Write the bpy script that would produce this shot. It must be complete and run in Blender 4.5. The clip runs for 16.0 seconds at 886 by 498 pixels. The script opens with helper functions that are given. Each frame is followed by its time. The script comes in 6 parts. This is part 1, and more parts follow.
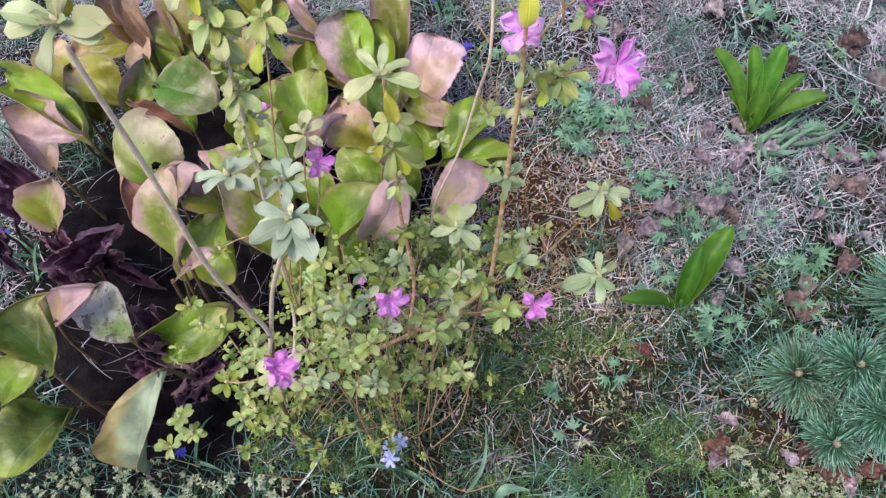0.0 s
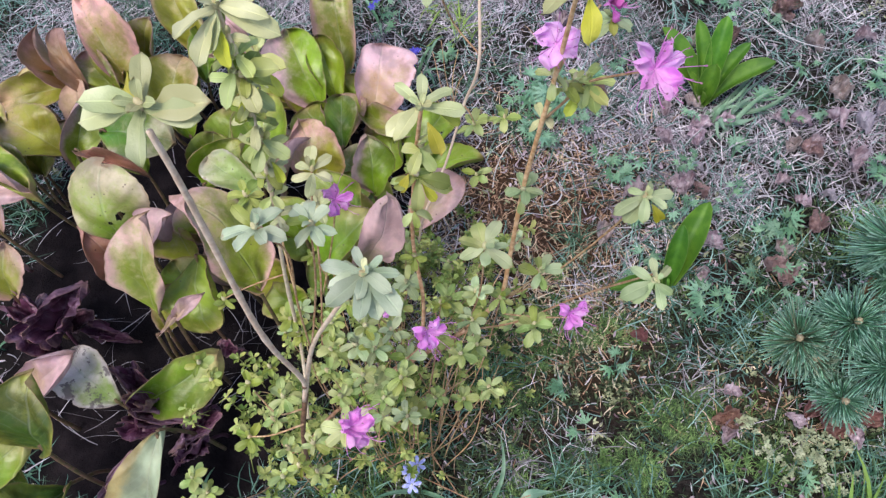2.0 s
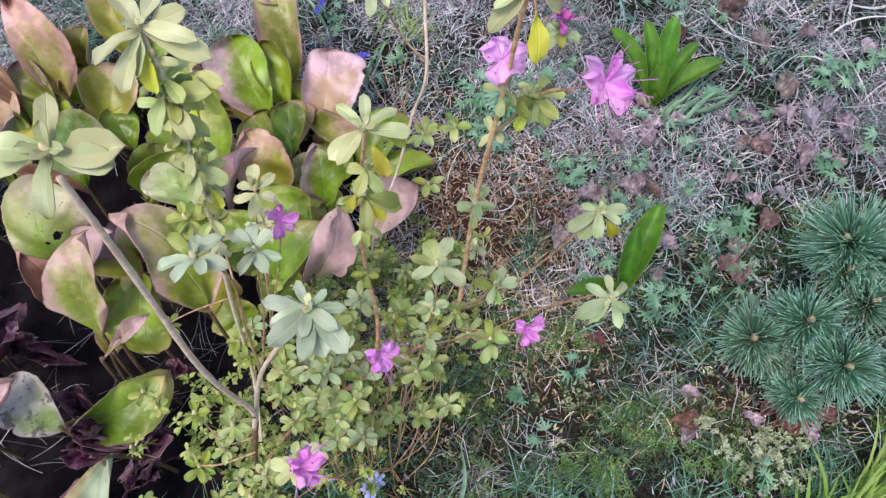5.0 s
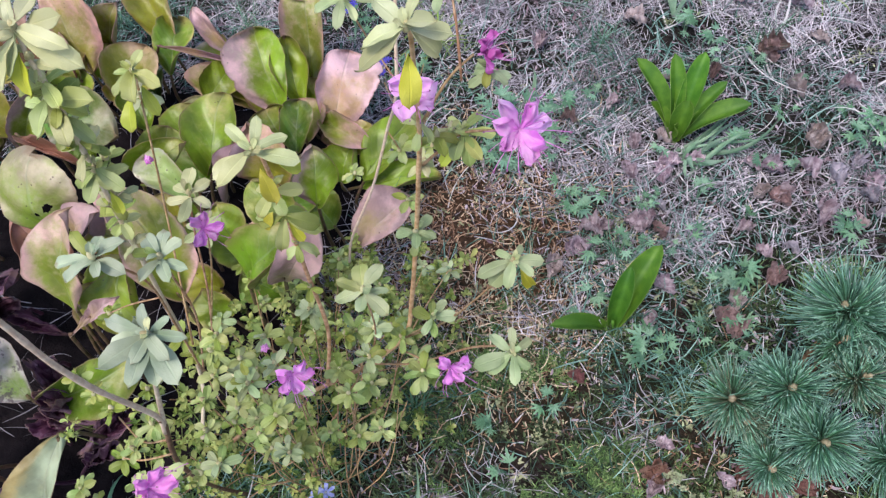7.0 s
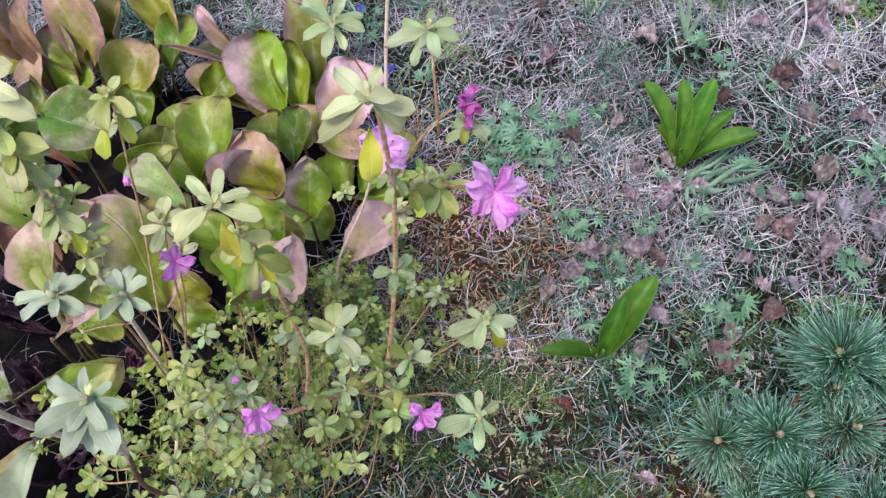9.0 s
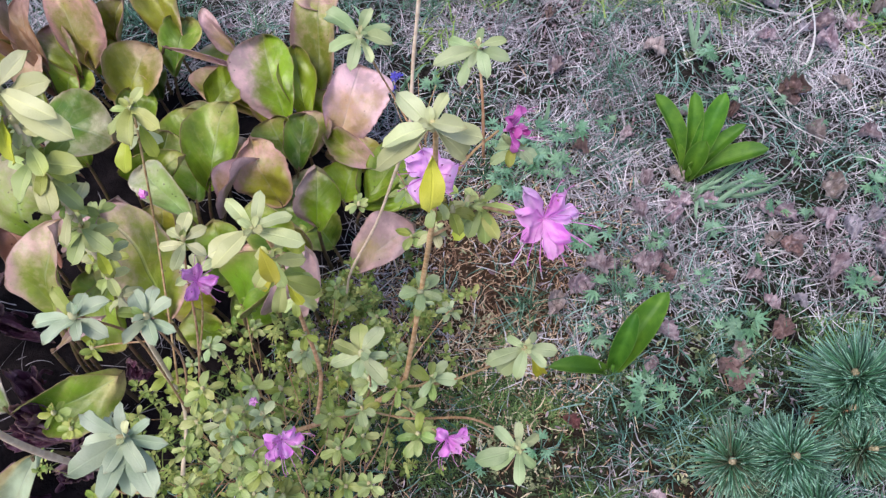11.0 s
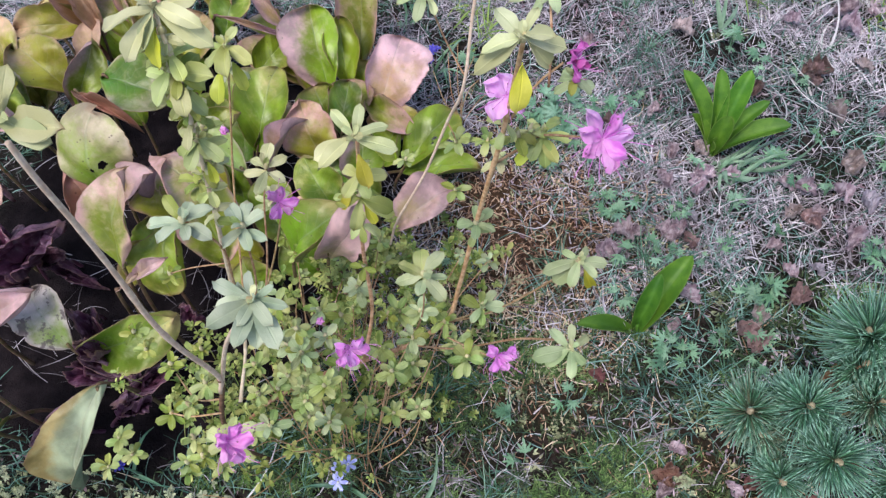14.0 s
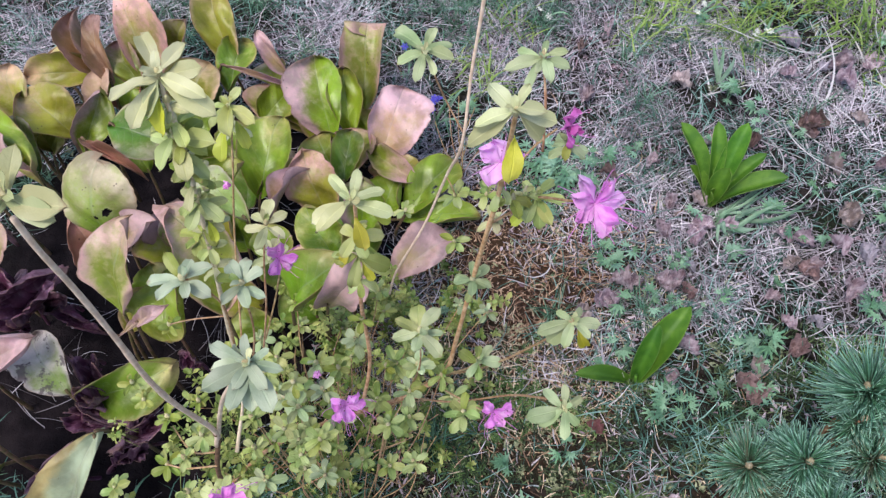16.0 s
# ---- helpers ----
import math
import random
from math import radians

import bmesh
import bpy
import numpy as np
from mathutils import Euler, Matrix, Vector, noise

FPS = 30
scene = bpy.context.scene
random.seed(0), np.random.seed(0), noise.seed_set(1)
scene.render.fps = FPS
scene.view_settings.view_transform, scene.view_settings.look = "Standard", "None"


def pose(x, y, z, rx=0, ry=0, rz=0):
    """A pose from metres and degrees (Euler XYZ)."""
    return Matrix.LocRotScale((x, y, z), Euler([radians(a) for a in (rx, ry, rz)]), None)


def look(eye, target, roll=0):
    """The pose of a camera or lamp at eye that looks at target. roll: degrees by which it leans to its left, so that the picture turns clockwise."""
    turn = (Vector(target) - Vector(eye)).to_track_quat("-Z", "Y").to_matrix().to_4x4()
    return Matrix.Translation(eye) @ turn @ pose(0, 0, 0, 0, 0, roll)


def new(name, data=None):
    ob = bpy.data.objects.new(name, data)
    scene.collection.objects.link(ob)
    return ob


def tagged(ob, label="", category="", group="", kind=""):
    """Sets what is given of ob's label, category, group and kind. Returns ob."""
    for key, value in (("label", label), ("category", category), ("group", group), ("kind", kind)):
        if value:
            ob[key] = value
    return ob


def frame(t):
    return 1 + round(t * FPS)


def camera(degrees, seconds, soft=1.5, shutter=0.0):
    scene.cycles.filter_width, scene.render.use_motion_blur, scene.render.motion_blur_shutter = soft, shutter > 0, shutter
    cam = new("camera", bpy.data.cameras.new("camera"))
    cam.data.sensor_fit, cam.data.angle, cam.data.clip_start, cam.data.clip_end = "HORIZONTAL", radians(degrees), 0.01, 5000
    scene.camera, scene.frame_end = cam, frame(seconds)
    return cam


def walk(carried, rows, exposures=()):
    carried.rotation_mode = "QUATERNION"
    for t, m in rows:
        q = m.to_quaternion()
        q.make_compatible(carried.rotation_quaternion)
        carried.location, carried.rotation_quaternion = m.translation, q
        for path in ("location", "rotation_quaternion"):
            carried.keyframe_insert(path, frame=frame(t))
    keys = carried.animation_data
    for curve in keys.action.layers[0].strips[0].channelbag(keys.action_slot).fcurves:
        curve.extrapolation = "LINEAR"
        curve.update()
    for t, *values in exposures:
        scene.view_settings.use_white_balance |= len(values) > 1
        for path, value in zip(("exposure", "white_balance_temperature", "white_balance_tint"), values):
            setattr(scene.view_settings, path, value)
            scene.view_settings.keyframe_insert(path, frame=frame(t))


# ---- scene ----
cam = camera(59.3, 16.0, soft=1.35)
PATH = [
    (0, (-0.0108, -0.7272, 1.2504), (-0.2700, 0.4716, -0.8124), -10.0),
    (0.5, (-0.0096, -0.7296, 1.2468), (-0.2820, 0.4680, -0.8160), -10.6),
    (1, (-0.0432, -0.7056, 1.2456), (-0.2628, 0.4596, -0.8400), -10.0),
    (1.5, (-0.0888, -0.6924, 1.2516), (-0.1908, 0.4848, -0.8376), -8.3),
    (2, (-0.1044, -0.6900, 1.2504), (-0.1452, 0.4932, -0.8376), -8.8),
    (2.5, (-0.1236, -0.6948, 1.2468), (-0.1032, 0.4764, -0.8484), -8.4),
    (3, (-0.1344, -0.6924, 1.2384), (-0.0828, 0.4800, -0.8544), -8.0),
    (3.5, (-0.1368, -0.6960, 1.2456), (-0.0300, 0.4656, -0.8508), -5.7),
    (4, (-0.1296, -0.6912, 1.2468), (-0.0072, 0.4644, -0.8532), -4.8),
    (6.5, (-0.0168, -0.6312, 1.2300), (-0.0504, 0.5340, -0.8676), -5.5),
    (7, (0.0168, -0.6396, 1.2300), (-0.0660, 0.5352, -0.8616), -5.5),
    (7.5, (0.0528, -0.6492, 1.2312), (-0.0840, 0.5256, -0.8568), -6.3),
    (8, (0.0720, -0.6396, 1.2336), (-0.0924, 0.5124, -0.8652), -7.0),
    (8.5, (0.0612, -0.6120, 1.2360), (-0.0816, 0.5316, -0.8688), -5.7),
    (9, (0.0432, -0.5892, 1.2360), (-0.0672, 0.5580, -0.8700), -3.8),
    (11.5, (-0.0036, -0.5676, 1.2216), (-0.0732, 0.5892, -0.8796), -1.0),
    (12, (-0.0156, -0.5832, 1.2180), (-0.0948, 0.5628, -0.8892), -1.2),
    (12.5, (-0.0288, -0.6000, 1.2192), (-0.1140, 0.5196, -0.9024), -1.2),
    (13, (-0.0348, -0.6192, 1.2288), (-0.1344, 0.4836, -0.9000), -1.5),
    (13.5, (-0.0360, -0.6348, 1.2444), (-0.1440, 0.4692, -0.8832), -1.5),
    (14, (-0.0312, -0.6528, 1.2600), (-0.1320, 0.4860, -0.8508), -1.1),
    (14.5, (-0.0264, -0.6540, 1.2696), (-0.1344, 0.5112, -0.8268), -1.2),
    (15, (-0.0252, -0.6492, 1.2732), (-0.1380, 0.5448, -0.8064), -1.0),
    (15.5, (-0.0264, -0.6468, 1.2744), (-0.1404, 0.5796, -0.7848), -0.9),
    (16, (-0.0264, -0.6432, 1.2756), (-0.1428, 0.6000, -0.7740), -0.8),
]
walk(cam, [(t, look(eye, target, roll)) for t, eye, target, roll in PATH], exposures=[(0, 0.53), (16, 0.51)])

# ---- world, sun ----
SUN_UP, SUN_ROUND = 66.0, 220.0
world = bpy.data.worlds.new("world")
scene.world = world
world.use_nodes = True
sky = world.node_tree.nodes.new("ShaderNodeTexSky")
sky.sky_type, sky.sun_disc = "NISHITA", False
sky.sun_elevation, sky.sun_rotation = radians(SUN_UP), radians(SUN_ROUND)
sky.air_density, sky.dust_density, sky.ozone_density = 1.0, 3.0, 1.0
world.node_tree.links.new(sky.outputs[0], world.node_tree.nodes["Background"].inputs[0])
world.node_tree.nodes["Background"].inputs[1].default_value = 0.15
sun = new("sun", bpy.data.lights.new("sun", "SUN"))
sun.data.energy, sun.data.angle, sun.data.color = 1.5, radians(20), (1.0, 0.955, 0.87)
sun.matrix_world = look((math.sin(radians(SUN_ROUND)) * 5, math.cos(radians(SUN_ROUND)) * 5, 5 * math.tan(radians(SUN_UP))), (0, 0, 0))


# ---- materials ----
class Nodes:
    """Short writing for a node material."""

    def __init__(self, name):
        self.m = bpy.data.materials.new(name)
        self.m.use_nodes = True
        self.t = self.m.node_tree
        self.bsdf = self.t.nodes["Principled BSDF"]
        self.out = self.t.nodes["Material Output"]

    def n(self, kind, **inputs):
        node = self.t.nodes.new("ShaderNode" + kind)
        for k, val in inputs.items():
            self.put(node.inputs[k.replace("_", " ")], val)
        return node

    def put(self, socket, val):
        if hasattr(val, "is_output"):
            self.t.links.new(val, socket)
        else:
            socket.default_value = val

    def math(self, op, a, b=0.0, c=0.0):
        node = self.t.nodes.new("ShaderNodeMath")
        node.operation = op
        for s, val in zip(node.inputs, (a, b, c)):
            self.put(s, val)
        return node.outputs[0]

    def mix(self, f, a, b):
        node = self.t.nodes.new("ShaderNodeMix")
        node.data_type = "RGBA"
        self.put(node.inputs[0], f)
        self.put(node.inputs[6], a if hasattr(a, "is_output") else (*a, 1))
        self.put(node.inputs[7], b if hasattr(b, "is_output") else (*b, 1))
        return node.outputs[2]

    def step(self, val, lo, hi):
        node = self.t.nodes.new("ShaderNodeMapRange")
        node.interpolation_type = "SMOOTHSTEP"
        for s, w in zip(node.inputs, (val, lo, hi, 0.0, 1.0)):
            self.put(s, w)
        return node.outputs[0]

    def noise(self, scale, detail=3.0, vector=None, rough=0.55):
        node = self.n("TexNoise", Scale=scale, Detail=detail, Roughness=rough)
        if vector is not None:
            self.t.links.new(vector, node.inputs["Vector"])
        return node.outputs[0]

    def bump(self, height, strength, distance):
        node = self.n("Bump", Height=height, Strength=strength, Distance=distance)
        self.t.links.new(node.outputs[0], self.bsdf.inputs["Normal"])
        return node.outputs[0]

    def thin(self, color, share, normal=None):
        """Lets light through a thin leaf or petal."""
        tr = self.n("BsdfTranslucent", Color=color)
        if normal is not None:
            self.t.links.new(normal, tr.inputs["Normal"])
        mix = self.n("MixShader", Fac=share)
        self.t.links.new(self.bsdf.outputs[0], mix.inputs[1])
        self.t.links.new(tr.outputs[0], mix.inputs[2])
        self.t.links.new(mix.outputs[0], self.out.inputs[0])


def vary(k, color, hue=0.02, value=0.25, per="object"):
    """Shifts a colour a little from piece to piece."""
    src = k.n("ObjectInfo").outputs["Random"] if per == "object" else k.n("NewGeometry").outputs["Random Per Island"]
    h = k.math("MULTIPLY_ADD", src, hue * 2, 0.5 - hue)
    r2 = k.math("FRACT", k.math("MULTIPLY", src, 7.31))
    val = k.math("MULTIPLY_ADD", r2, value * 2, 1.0 - value)
    node = k.n("HueSaturation", Hue=h, Value=val, Color=color)
    return node.outputs[0]


def bergenia_look(name, base, rim, reach, spots=0.0, split=0.0, gloss=0.31, seep=0.20, grain=15.0, gold=0.42, tip=0.95):
    """A broad leaf: middle colour that fades through gold into the colour of its ageing margin and tip, pale veins, brown specks."""
    k = Nodes(name)
    uv = k.n("UVMap").outputs[0]
    sep = k.n("SeparateXYZ", Vector=uv)
    v, u = sep.outputs[0], sep.outputs[1]
    rnd = k.n("ObjectInfo").outputs["Random"]
    pos = k.n("VectorMath", Vector=k.n("TexCoord").outputs["Object"])
    shift = k.n("CombineXYZ", X=k.math("MULTIPLY", rnd, 3.7), Y=k.math("MULTIPLY", rnd, 1.9), Z=rnd)
    k.t.links.new(shift.outputs[0], pos.inputs[1])
    pos = pos.outputs[0]
    side = k.math("ABSOLUTE", k.math("MULTIPLY_ADD", v, 2.0, -1.0))
    edge = k.math("MAXIMUM", k.math("MULTIPLY", k.math("POWER", side, 2.2), 0.9), k.math("MULTIPLY", k.math("POWER", u, 1.6), tip))
    edge = k.math("ADD", edge, k.math("MULTIPLY_ADD", k.noise(grain, 6.0, pos, 0.62), 1.7, -0.85))
    edge = k.math("ADD", edge, k.math("MULTIPLY_ADD", k.noise(grain * 6, 5.0, pos, 0.7), 0.5, -0.25))
    edge = k.math("ADD", edge, k.math("MULTIPLY_ADD", rnd, 0.24, -0.12))
    if split:
        edge = k.math("ADD", edge, k.math("MULTIPLY", k.math("SUBTRACT", 0.42, v), split))
    mask = k.step(edge, 0.84 - reach, 1.60 - reach)
    mottle = k.noise(60.0, 4.0, pos)
    fine = k.noise(240.0, 4.0, pos, 0.65)
    base_c = k.mix(k.step(k.noise(13.0, 4.0, pos), 0.34, 0.66), tuple(c * 0.60 for c in base), tuple(min(1, c * 1.40) for c in base))
    belt = k.step(edge, 0.35 - reach, 1.20 - reach)
    color = k.mix(k.math("MULTIPLY", belt, gold), base_c, tuple(0.58 * a + 0.42 * c for a, c in zip((0.44, 0.36, 0.08), base)))
    color = k.mix(mask, color, k.mix(k.step(k.noise(28.0, 4.0, pos), 0.35, 0.68), tuple(c * 0.78 for c in rim), tuple(min(1, c * 1.25 + 0.03) for c in rim)))
    color = k.mix(k.math("MULTIPLY", k.step(mottle, 0.5, 0.75), 0.30), color, tuple(0.5 * (a + b) * 1.2 for a, b in zip(base, rim)))
    blot = k.noise(36.0, 5.0, pos, 0.68)
    color = k.mix(k.math("MULTIPLY", k.step(blot, 0.54, 0.68), 0.15), color, tuple(0.55 * c * s for c, s in zip(base, (1.5, 0.8, 0.8))))
    color = k.mix(k.math("MULTIPLY", k.step(blot, 0.46, 0.28), 0.32), color, tuple(0.5 * (a + c) + 0.16 for a, c in zip(base, rim)))
    color = k.mix(k.math("MULTIPLY", k.step(fine, 0.40, 0.25), 0.20), color, tuple(0.4 * c for c in base))
    # midrib and side veins
    mid = k.math("SUBTRACT", 1.0, k.step(side, 0.012, 0.05))
    slant = k.math("SINE", k.math("MULTIPLY", k.math("ADD", k.math("SUBTRACT", u, k.math("MULTIPLY", side, 0.42)), k.math("MULTIPLY", k.noise(22.0, 2.0, pos), 0.22)), 44.0))
    vein = k.math("MULTIPLY", k.step(slant, 0.90, 1.0), k.math("SUBTRACT", 1.0, k.step(side, 0.5, 0.9)))
    lines = k.math("MAXIMUM", mid, k.math("MULTIPLY", vein, 0.45))
    color = k.mix(k.math("MULTIPLY", lines, 0.24), color, tuple(min(1, 0.55 * c + 0.26) for c in base))
    # a thin dry margin
    dry = k.step(k.math("ADD", k.math("MAXIMUM", side, u), k.math("MULTIPLY_ADD", k.noise(70.0, 4.0, pos), 0.16, -0.08)), 0.945, 1.01)
    color = k.mix(k.math("MULTIPLY", dry, 0.65), color, (0.30, 0.17, 0.11))
    # specks and nibbled brown marks
    vor = k.n("TexVoronoi", Vector=pos, Scale=85.0 if not spots else 95.0)
    dots = k.math("SUBTRACT", 1.0, k.step(vor.outputs["Distance"], 0.08, 0.17))
    where = k.step(k.noise(26.0, 2.0, pos), 0.58 - spots * 0.20, 0.66 - spots * 0.2)
    color = k.mix(k.math("MULTIPLY", k.math("MULTIPLY", dots, where), 0.75), color, (0.07, 0.03, 0.03))
    scar = k.step(k.noise(48.0, 6.0, pos, 0.72), 0.66, 0.71)
    color = k.mix(k.math("MULTIPLY", scar, 0.6), color, (0.15, 0.08, 0.06))
    if spots > 0.8:
        color = k.mix(k.math("MULTIPLY", k.step(k.noise(34.0, 5.0, pos, 0.7), 0.54, 0.60), 0.8), color, (0.09, 0.065, 0.085))
    color = vary(k, color, 0.018, 0.14)
    k.put(k.bsdf.inputs["Base Color"], color)
    k.put(k.bsdf.inputs["Roughness"], k.math("ADD", k.math("MULTIPLY_ADD", mottle, 0.22, gloss - 0.04), k.math("MULTIPLY", mask, 0.08)))
    k.put(k.bsdf.inputs["Specular IOR Level"], 0.6)
    height = k.math("ADD", k.math("MULTIPLY", slant, -0.15), k.math("ADD", k.math("MULTIPLY", mid, -1.0), k.math("MULTIPLY_ADD", mottle, 0.8, k.math("MULTIPLY", fine, 0.4))))
    nrm = k.bump(height, 0.42, 0.002)
    k.thin(color, seep, nrm)
    return k.m


BERGENIA = {
    "green": bergenia_look("bergenia_green", (0.195, 0.325, 0.020), (0.52, 0.43, 0.19), 0.28),
    "nibbled": bergenia_look("bergenia_nibbled", (0.185, 0.32, 0.022), (0.44, 0.41, 0.12), 0.15),
    "deep": bergenia_look("bergenia_deep_green", (0.065, 0.175, 0.014), (0.46, 0.38, 0.30), 0.38),
    "blush": bergenia_look("bergenia_blushed", (0.28, 0.30, 0.030), (0.62, 0.35, 0.35), 0.58),
    "rim": bergenia_look("bergenia_rimmed", (0.255, 0.32, 0.034), (0.64, 0.38, 0.40), 0.56),
    "pink": bergenia_look("bergenia_pink", (0.46, 0.33, 0.20), (0.62, 0.41, 0.45), 0.98),
    "olive": bergenia_look("bergenia_olive", (0.32, 0.335, 0.036), (0.60, 0.40, 0.29), 0.50),
    "tipped": bergenia_look("bergenia_pink_tipped", (0.31, 0.26, 0.05), (0.68, 0.36, 0.38), 0.66, spots=0.4),
    "brown": bergenia_look("bergenia_brown", (0.31, 0.18, 0.10), (0.46, 0.28, 0.23), 0.6, gloss=0.45),
    "split": bergenia_look("bergenia_half_pink", (0.205, 0.315, 0.020), (0.64, 0.42, 0.46), 0.34, split=2.6),
    "red": bergenia_look("bergenia_red_brown", (0.36, 0.15, 0.12), (0.52, 0.26, 0.23), 0.5, gloss=0.45),
    "spotted": bergenia_look("bergenia_spotted", (0.20, 0.32, 0.06), (0.56, 0.50, 0.52), 0.76, spots=1.0),
    "pale": bergenia_look("bergenia_pale", (0.25, 0.37, 0.12), (0.54, 0.50, 0.42), 0.50, spots=0.5),
    # yellow-green rim; shade inside the cup is put into the dark middle colour
    "cupped": bergenia_look("bergenia_shaded_cup", (0.04, 0.090, 0.010), (0.32, 0.38, 0.045), 0.32, gold=0.5),
    "silvered": bergenia_look("bergenia_silvered", (0.38, 0.44, 0.30), (0.36, 0.26, 0.10), -0.10, split=-2.4, gold=0.2, tip=0.2),
    "hole": bergenia_look("bergenia_mottled", (0.20, 0.29, 0.030), (0.42, 0.33, 0.25), 0.50, spots=0.3),
    "withered": bergenia_look("bergenia_withered", (0.095, 0.026, 0.065), (0.42, 0.24, 0.37), 0.38, grain=70.0, gold=0.0, gloss=0.4, seep=0.05),
}


def small_leaf_look(name, color, back, per="object", gloss=0.42, seep=0.25):
    k = Nodes(name)
    uv = k.n("UVMap").outputs[0]
    sep = k.n("SeparateXYZ", Vector=uv)
    side = k.math("ABSOLUTE", k.math("MULTIPLY_ADD", sep.outputs[0], 2.0, -1.0))
    pos = k.n("TexCoord").outputs["Object"]
    geo = k.n("NewGeometry").outputs["Position"]
    big = k.noise(30.0, 2.0, geo)
    c = k.mix(k.step(big, 0.35, 0.68), color, back)
    mid = k.math("SUBTRACT", 1.0, k.step(side, 0.02, 0.12))
    c = k.mix(k.math("MULTIPLY", mid, 0.4), c, tuple(min(1, x * 1.35 + 0.05) for x in color))
    tip = k.step(k.math("ADD", sep.outputs[1], k.math("MULTIPLY", k.noise(180.0, 2.0, geo), 0.4)), 1.12, 1.3)
    c = k.mix(k.math("MULTIPLY", tip, 0.6), c, (0.30, 0.16, 0.06))
    c = vary(k, c, 0.025, 0.22, per)
    k.put(k.bsdf.inputs["Base Color"], c)
    k.put(k.bsdf.inputs["Roughness"], k.math("MULTIPLY_ADD", k.noise(300.0, 2.0, geo), 0.25, gloss - 0.1))
    nrm = k.bump(k.math("ADD", k.noise(420.0, 3.0, geo), k.math("MULTIPLY", mid, -1.2)), 0.35, 0.001)
    k.thin(c, seep, nrm)
    return k.m


LEAF = {
    "pale": small_leaf_look("leaf_pale", (0.50, 0.52, 0.27), (0.65, 0.66, 0.43)),
    "grey": small_leaf_look("leaf_grey_green", (0.32, 0.41, 0.205), (0.51, 0.58, 0.355), gloss=0.55),
    "silver": small_leaf_look("leaf_silvery", (0.36, 0.45, 0.31), (0.55, 0.61, 0.48), gloss=0.6),
    "green": small_leaf_look("leaf_green", (0.28, 0.37, 0.10), (0.47, 0.53, 0.24)),
    "fresh": small_leaf_look("leaf_fresh_green", (0.42, 0.48, 0.15), (0.58, 0.62, 0.31)),
    "yellow": small_leaf_look("leaf_yellow_green", (0.24, 0.31, 0.045), (0.40, 0.45, 0.13)),
    "gold": small_leaf_look("leaf_yellow", (0.50, 0.52, 0.035), (0.60, 0.61, 0.10)),
}
SPRIG = small_leaf_look("sprig_leaf", (0.145, 0.225, 0.035), (0.54, 0.59, 0.20), per="island")
STRAP = small_leaf_look("strap_leaf", (0.13, 0.26, 0.17), (0.27, 0.41, 0.30), gloss=0.5)
HERB = small_leaf_look("herb_leaf", (0.12, 0.28, 0.165), (0.29, 0.48, 0.33), gloss=0.5)
COVER = small_leaf_look("cover_leaf", (0.05, 0.09, 0.03), (0.54, 0.56, 0.35), per="island", gloss=0.55)
SEDUM = small_leaf_look("sedum_leaf", (0.34, 0.40, 0.24), (0.54, 0.58, 0.42), per="island", gloss=0.55)


def bark_look(name, a, b):
    k = Nodes(name)
    pos = k.n("NewGeometry").outputs["Position"]
    f = k.noise(140.0, 4.0, pos)
    c = k.mix(k.step(f, 0.35, 0.7), a, b)
    c = vary(k, c, 0.015, 0.15)
    k.put(k.bsdf.inputs["Base Color"], c)
    k.put(k.bsdf.inputs["Roughness"], 0.75)
    k.bump(k.noise(400.0, 3.0, pos), 0.35, 0.0008)
    return k.m


BARK = bark_look("bark", (0.70, 0.53, 0.40), (0.88, 0.74, 0.61))
WARM_BARK = bark_look("warm_bark", (0.50, 0.27, 0.13), (0.76, 0.52, 0.32))
DARK_BARK = bark_look("dark_bark", (0.14, 0.07, 0.04), (0.30, 0.18, 0.11))
TWIG = bark_look("twig_bark", (0.34, 0.18, 0.09), (0.58, 0.40, 0.25))
PETIOLE = bark_look("petiole", (0.10, 0.085, 0.03), (0.20, 0.11, 0.08))
PINE_BARK = bark_look("pine_bark", (0.16, 0.09, 0.05), (0.30, 0.19, 0.11))
PINE_BUD = bark_look("pine_bud", (0.28, 0.23, 0.15), (0.44, 0.38, 0.27))
BUD = bark_look("bud", (0.42, 0.36, 0.20), (0.60, 0.56, 0.36))


def plain_look(name, a, b, rough=0.6, seep=0.0, scale=60.0, per=None, value=0.25, hue=0.02, bump=0.3):
    k = Nodes(name)
    pos = k.n("NewGeometry").outputs["Position"]
    c = k.mix(k.step(k.noise(scale, 4.0, pos), 0.35, 0.68), a, b)
    if per:
        c = vary(k, c, hue, value, per)
    k.put(k.bsdf.inputs["Base Color"], c)
    k.put(k.bsdf.inputs["Roughness"], rough)
    nrm = k.bump(k.noise(scale * 8, 3.0, pos), bump, 0.001)
    if seep:
        k.thin(c, seep, nrm)
    return k.m


PETAL = plain_look("petal", (0.92, 0.36, 0.88), (0.97, 0.60, 0.95), 0.5, 0.45, 90.0, "object", 0.10, 0.012, 0.15)
PETAL_PALE = plain_look("petal_pale", (0.88, 0.52, 0.93), (0.94, 0.70, 0.96), 0.5, 0.45, 90.0, "object", 0.08, 0.012, 0.15)
PETAL_DEEP = plain_look("petal_deep", (0.55, 0.08, 0.44), (0.74, 0.22, 0.66), 0.5, 0.3, 90.0, "object", 0.10, 0.012, 0.15)
FILAMENT = plain_look("filament", (0.72, 0.22, 0.72), (0.85, 0.42, 0.82), 0.5, 0.2)
ANTHER = plain_look("anther", (0.30, 0.10, 0.28), (0.42, 0.18, 0.30), 0.7)
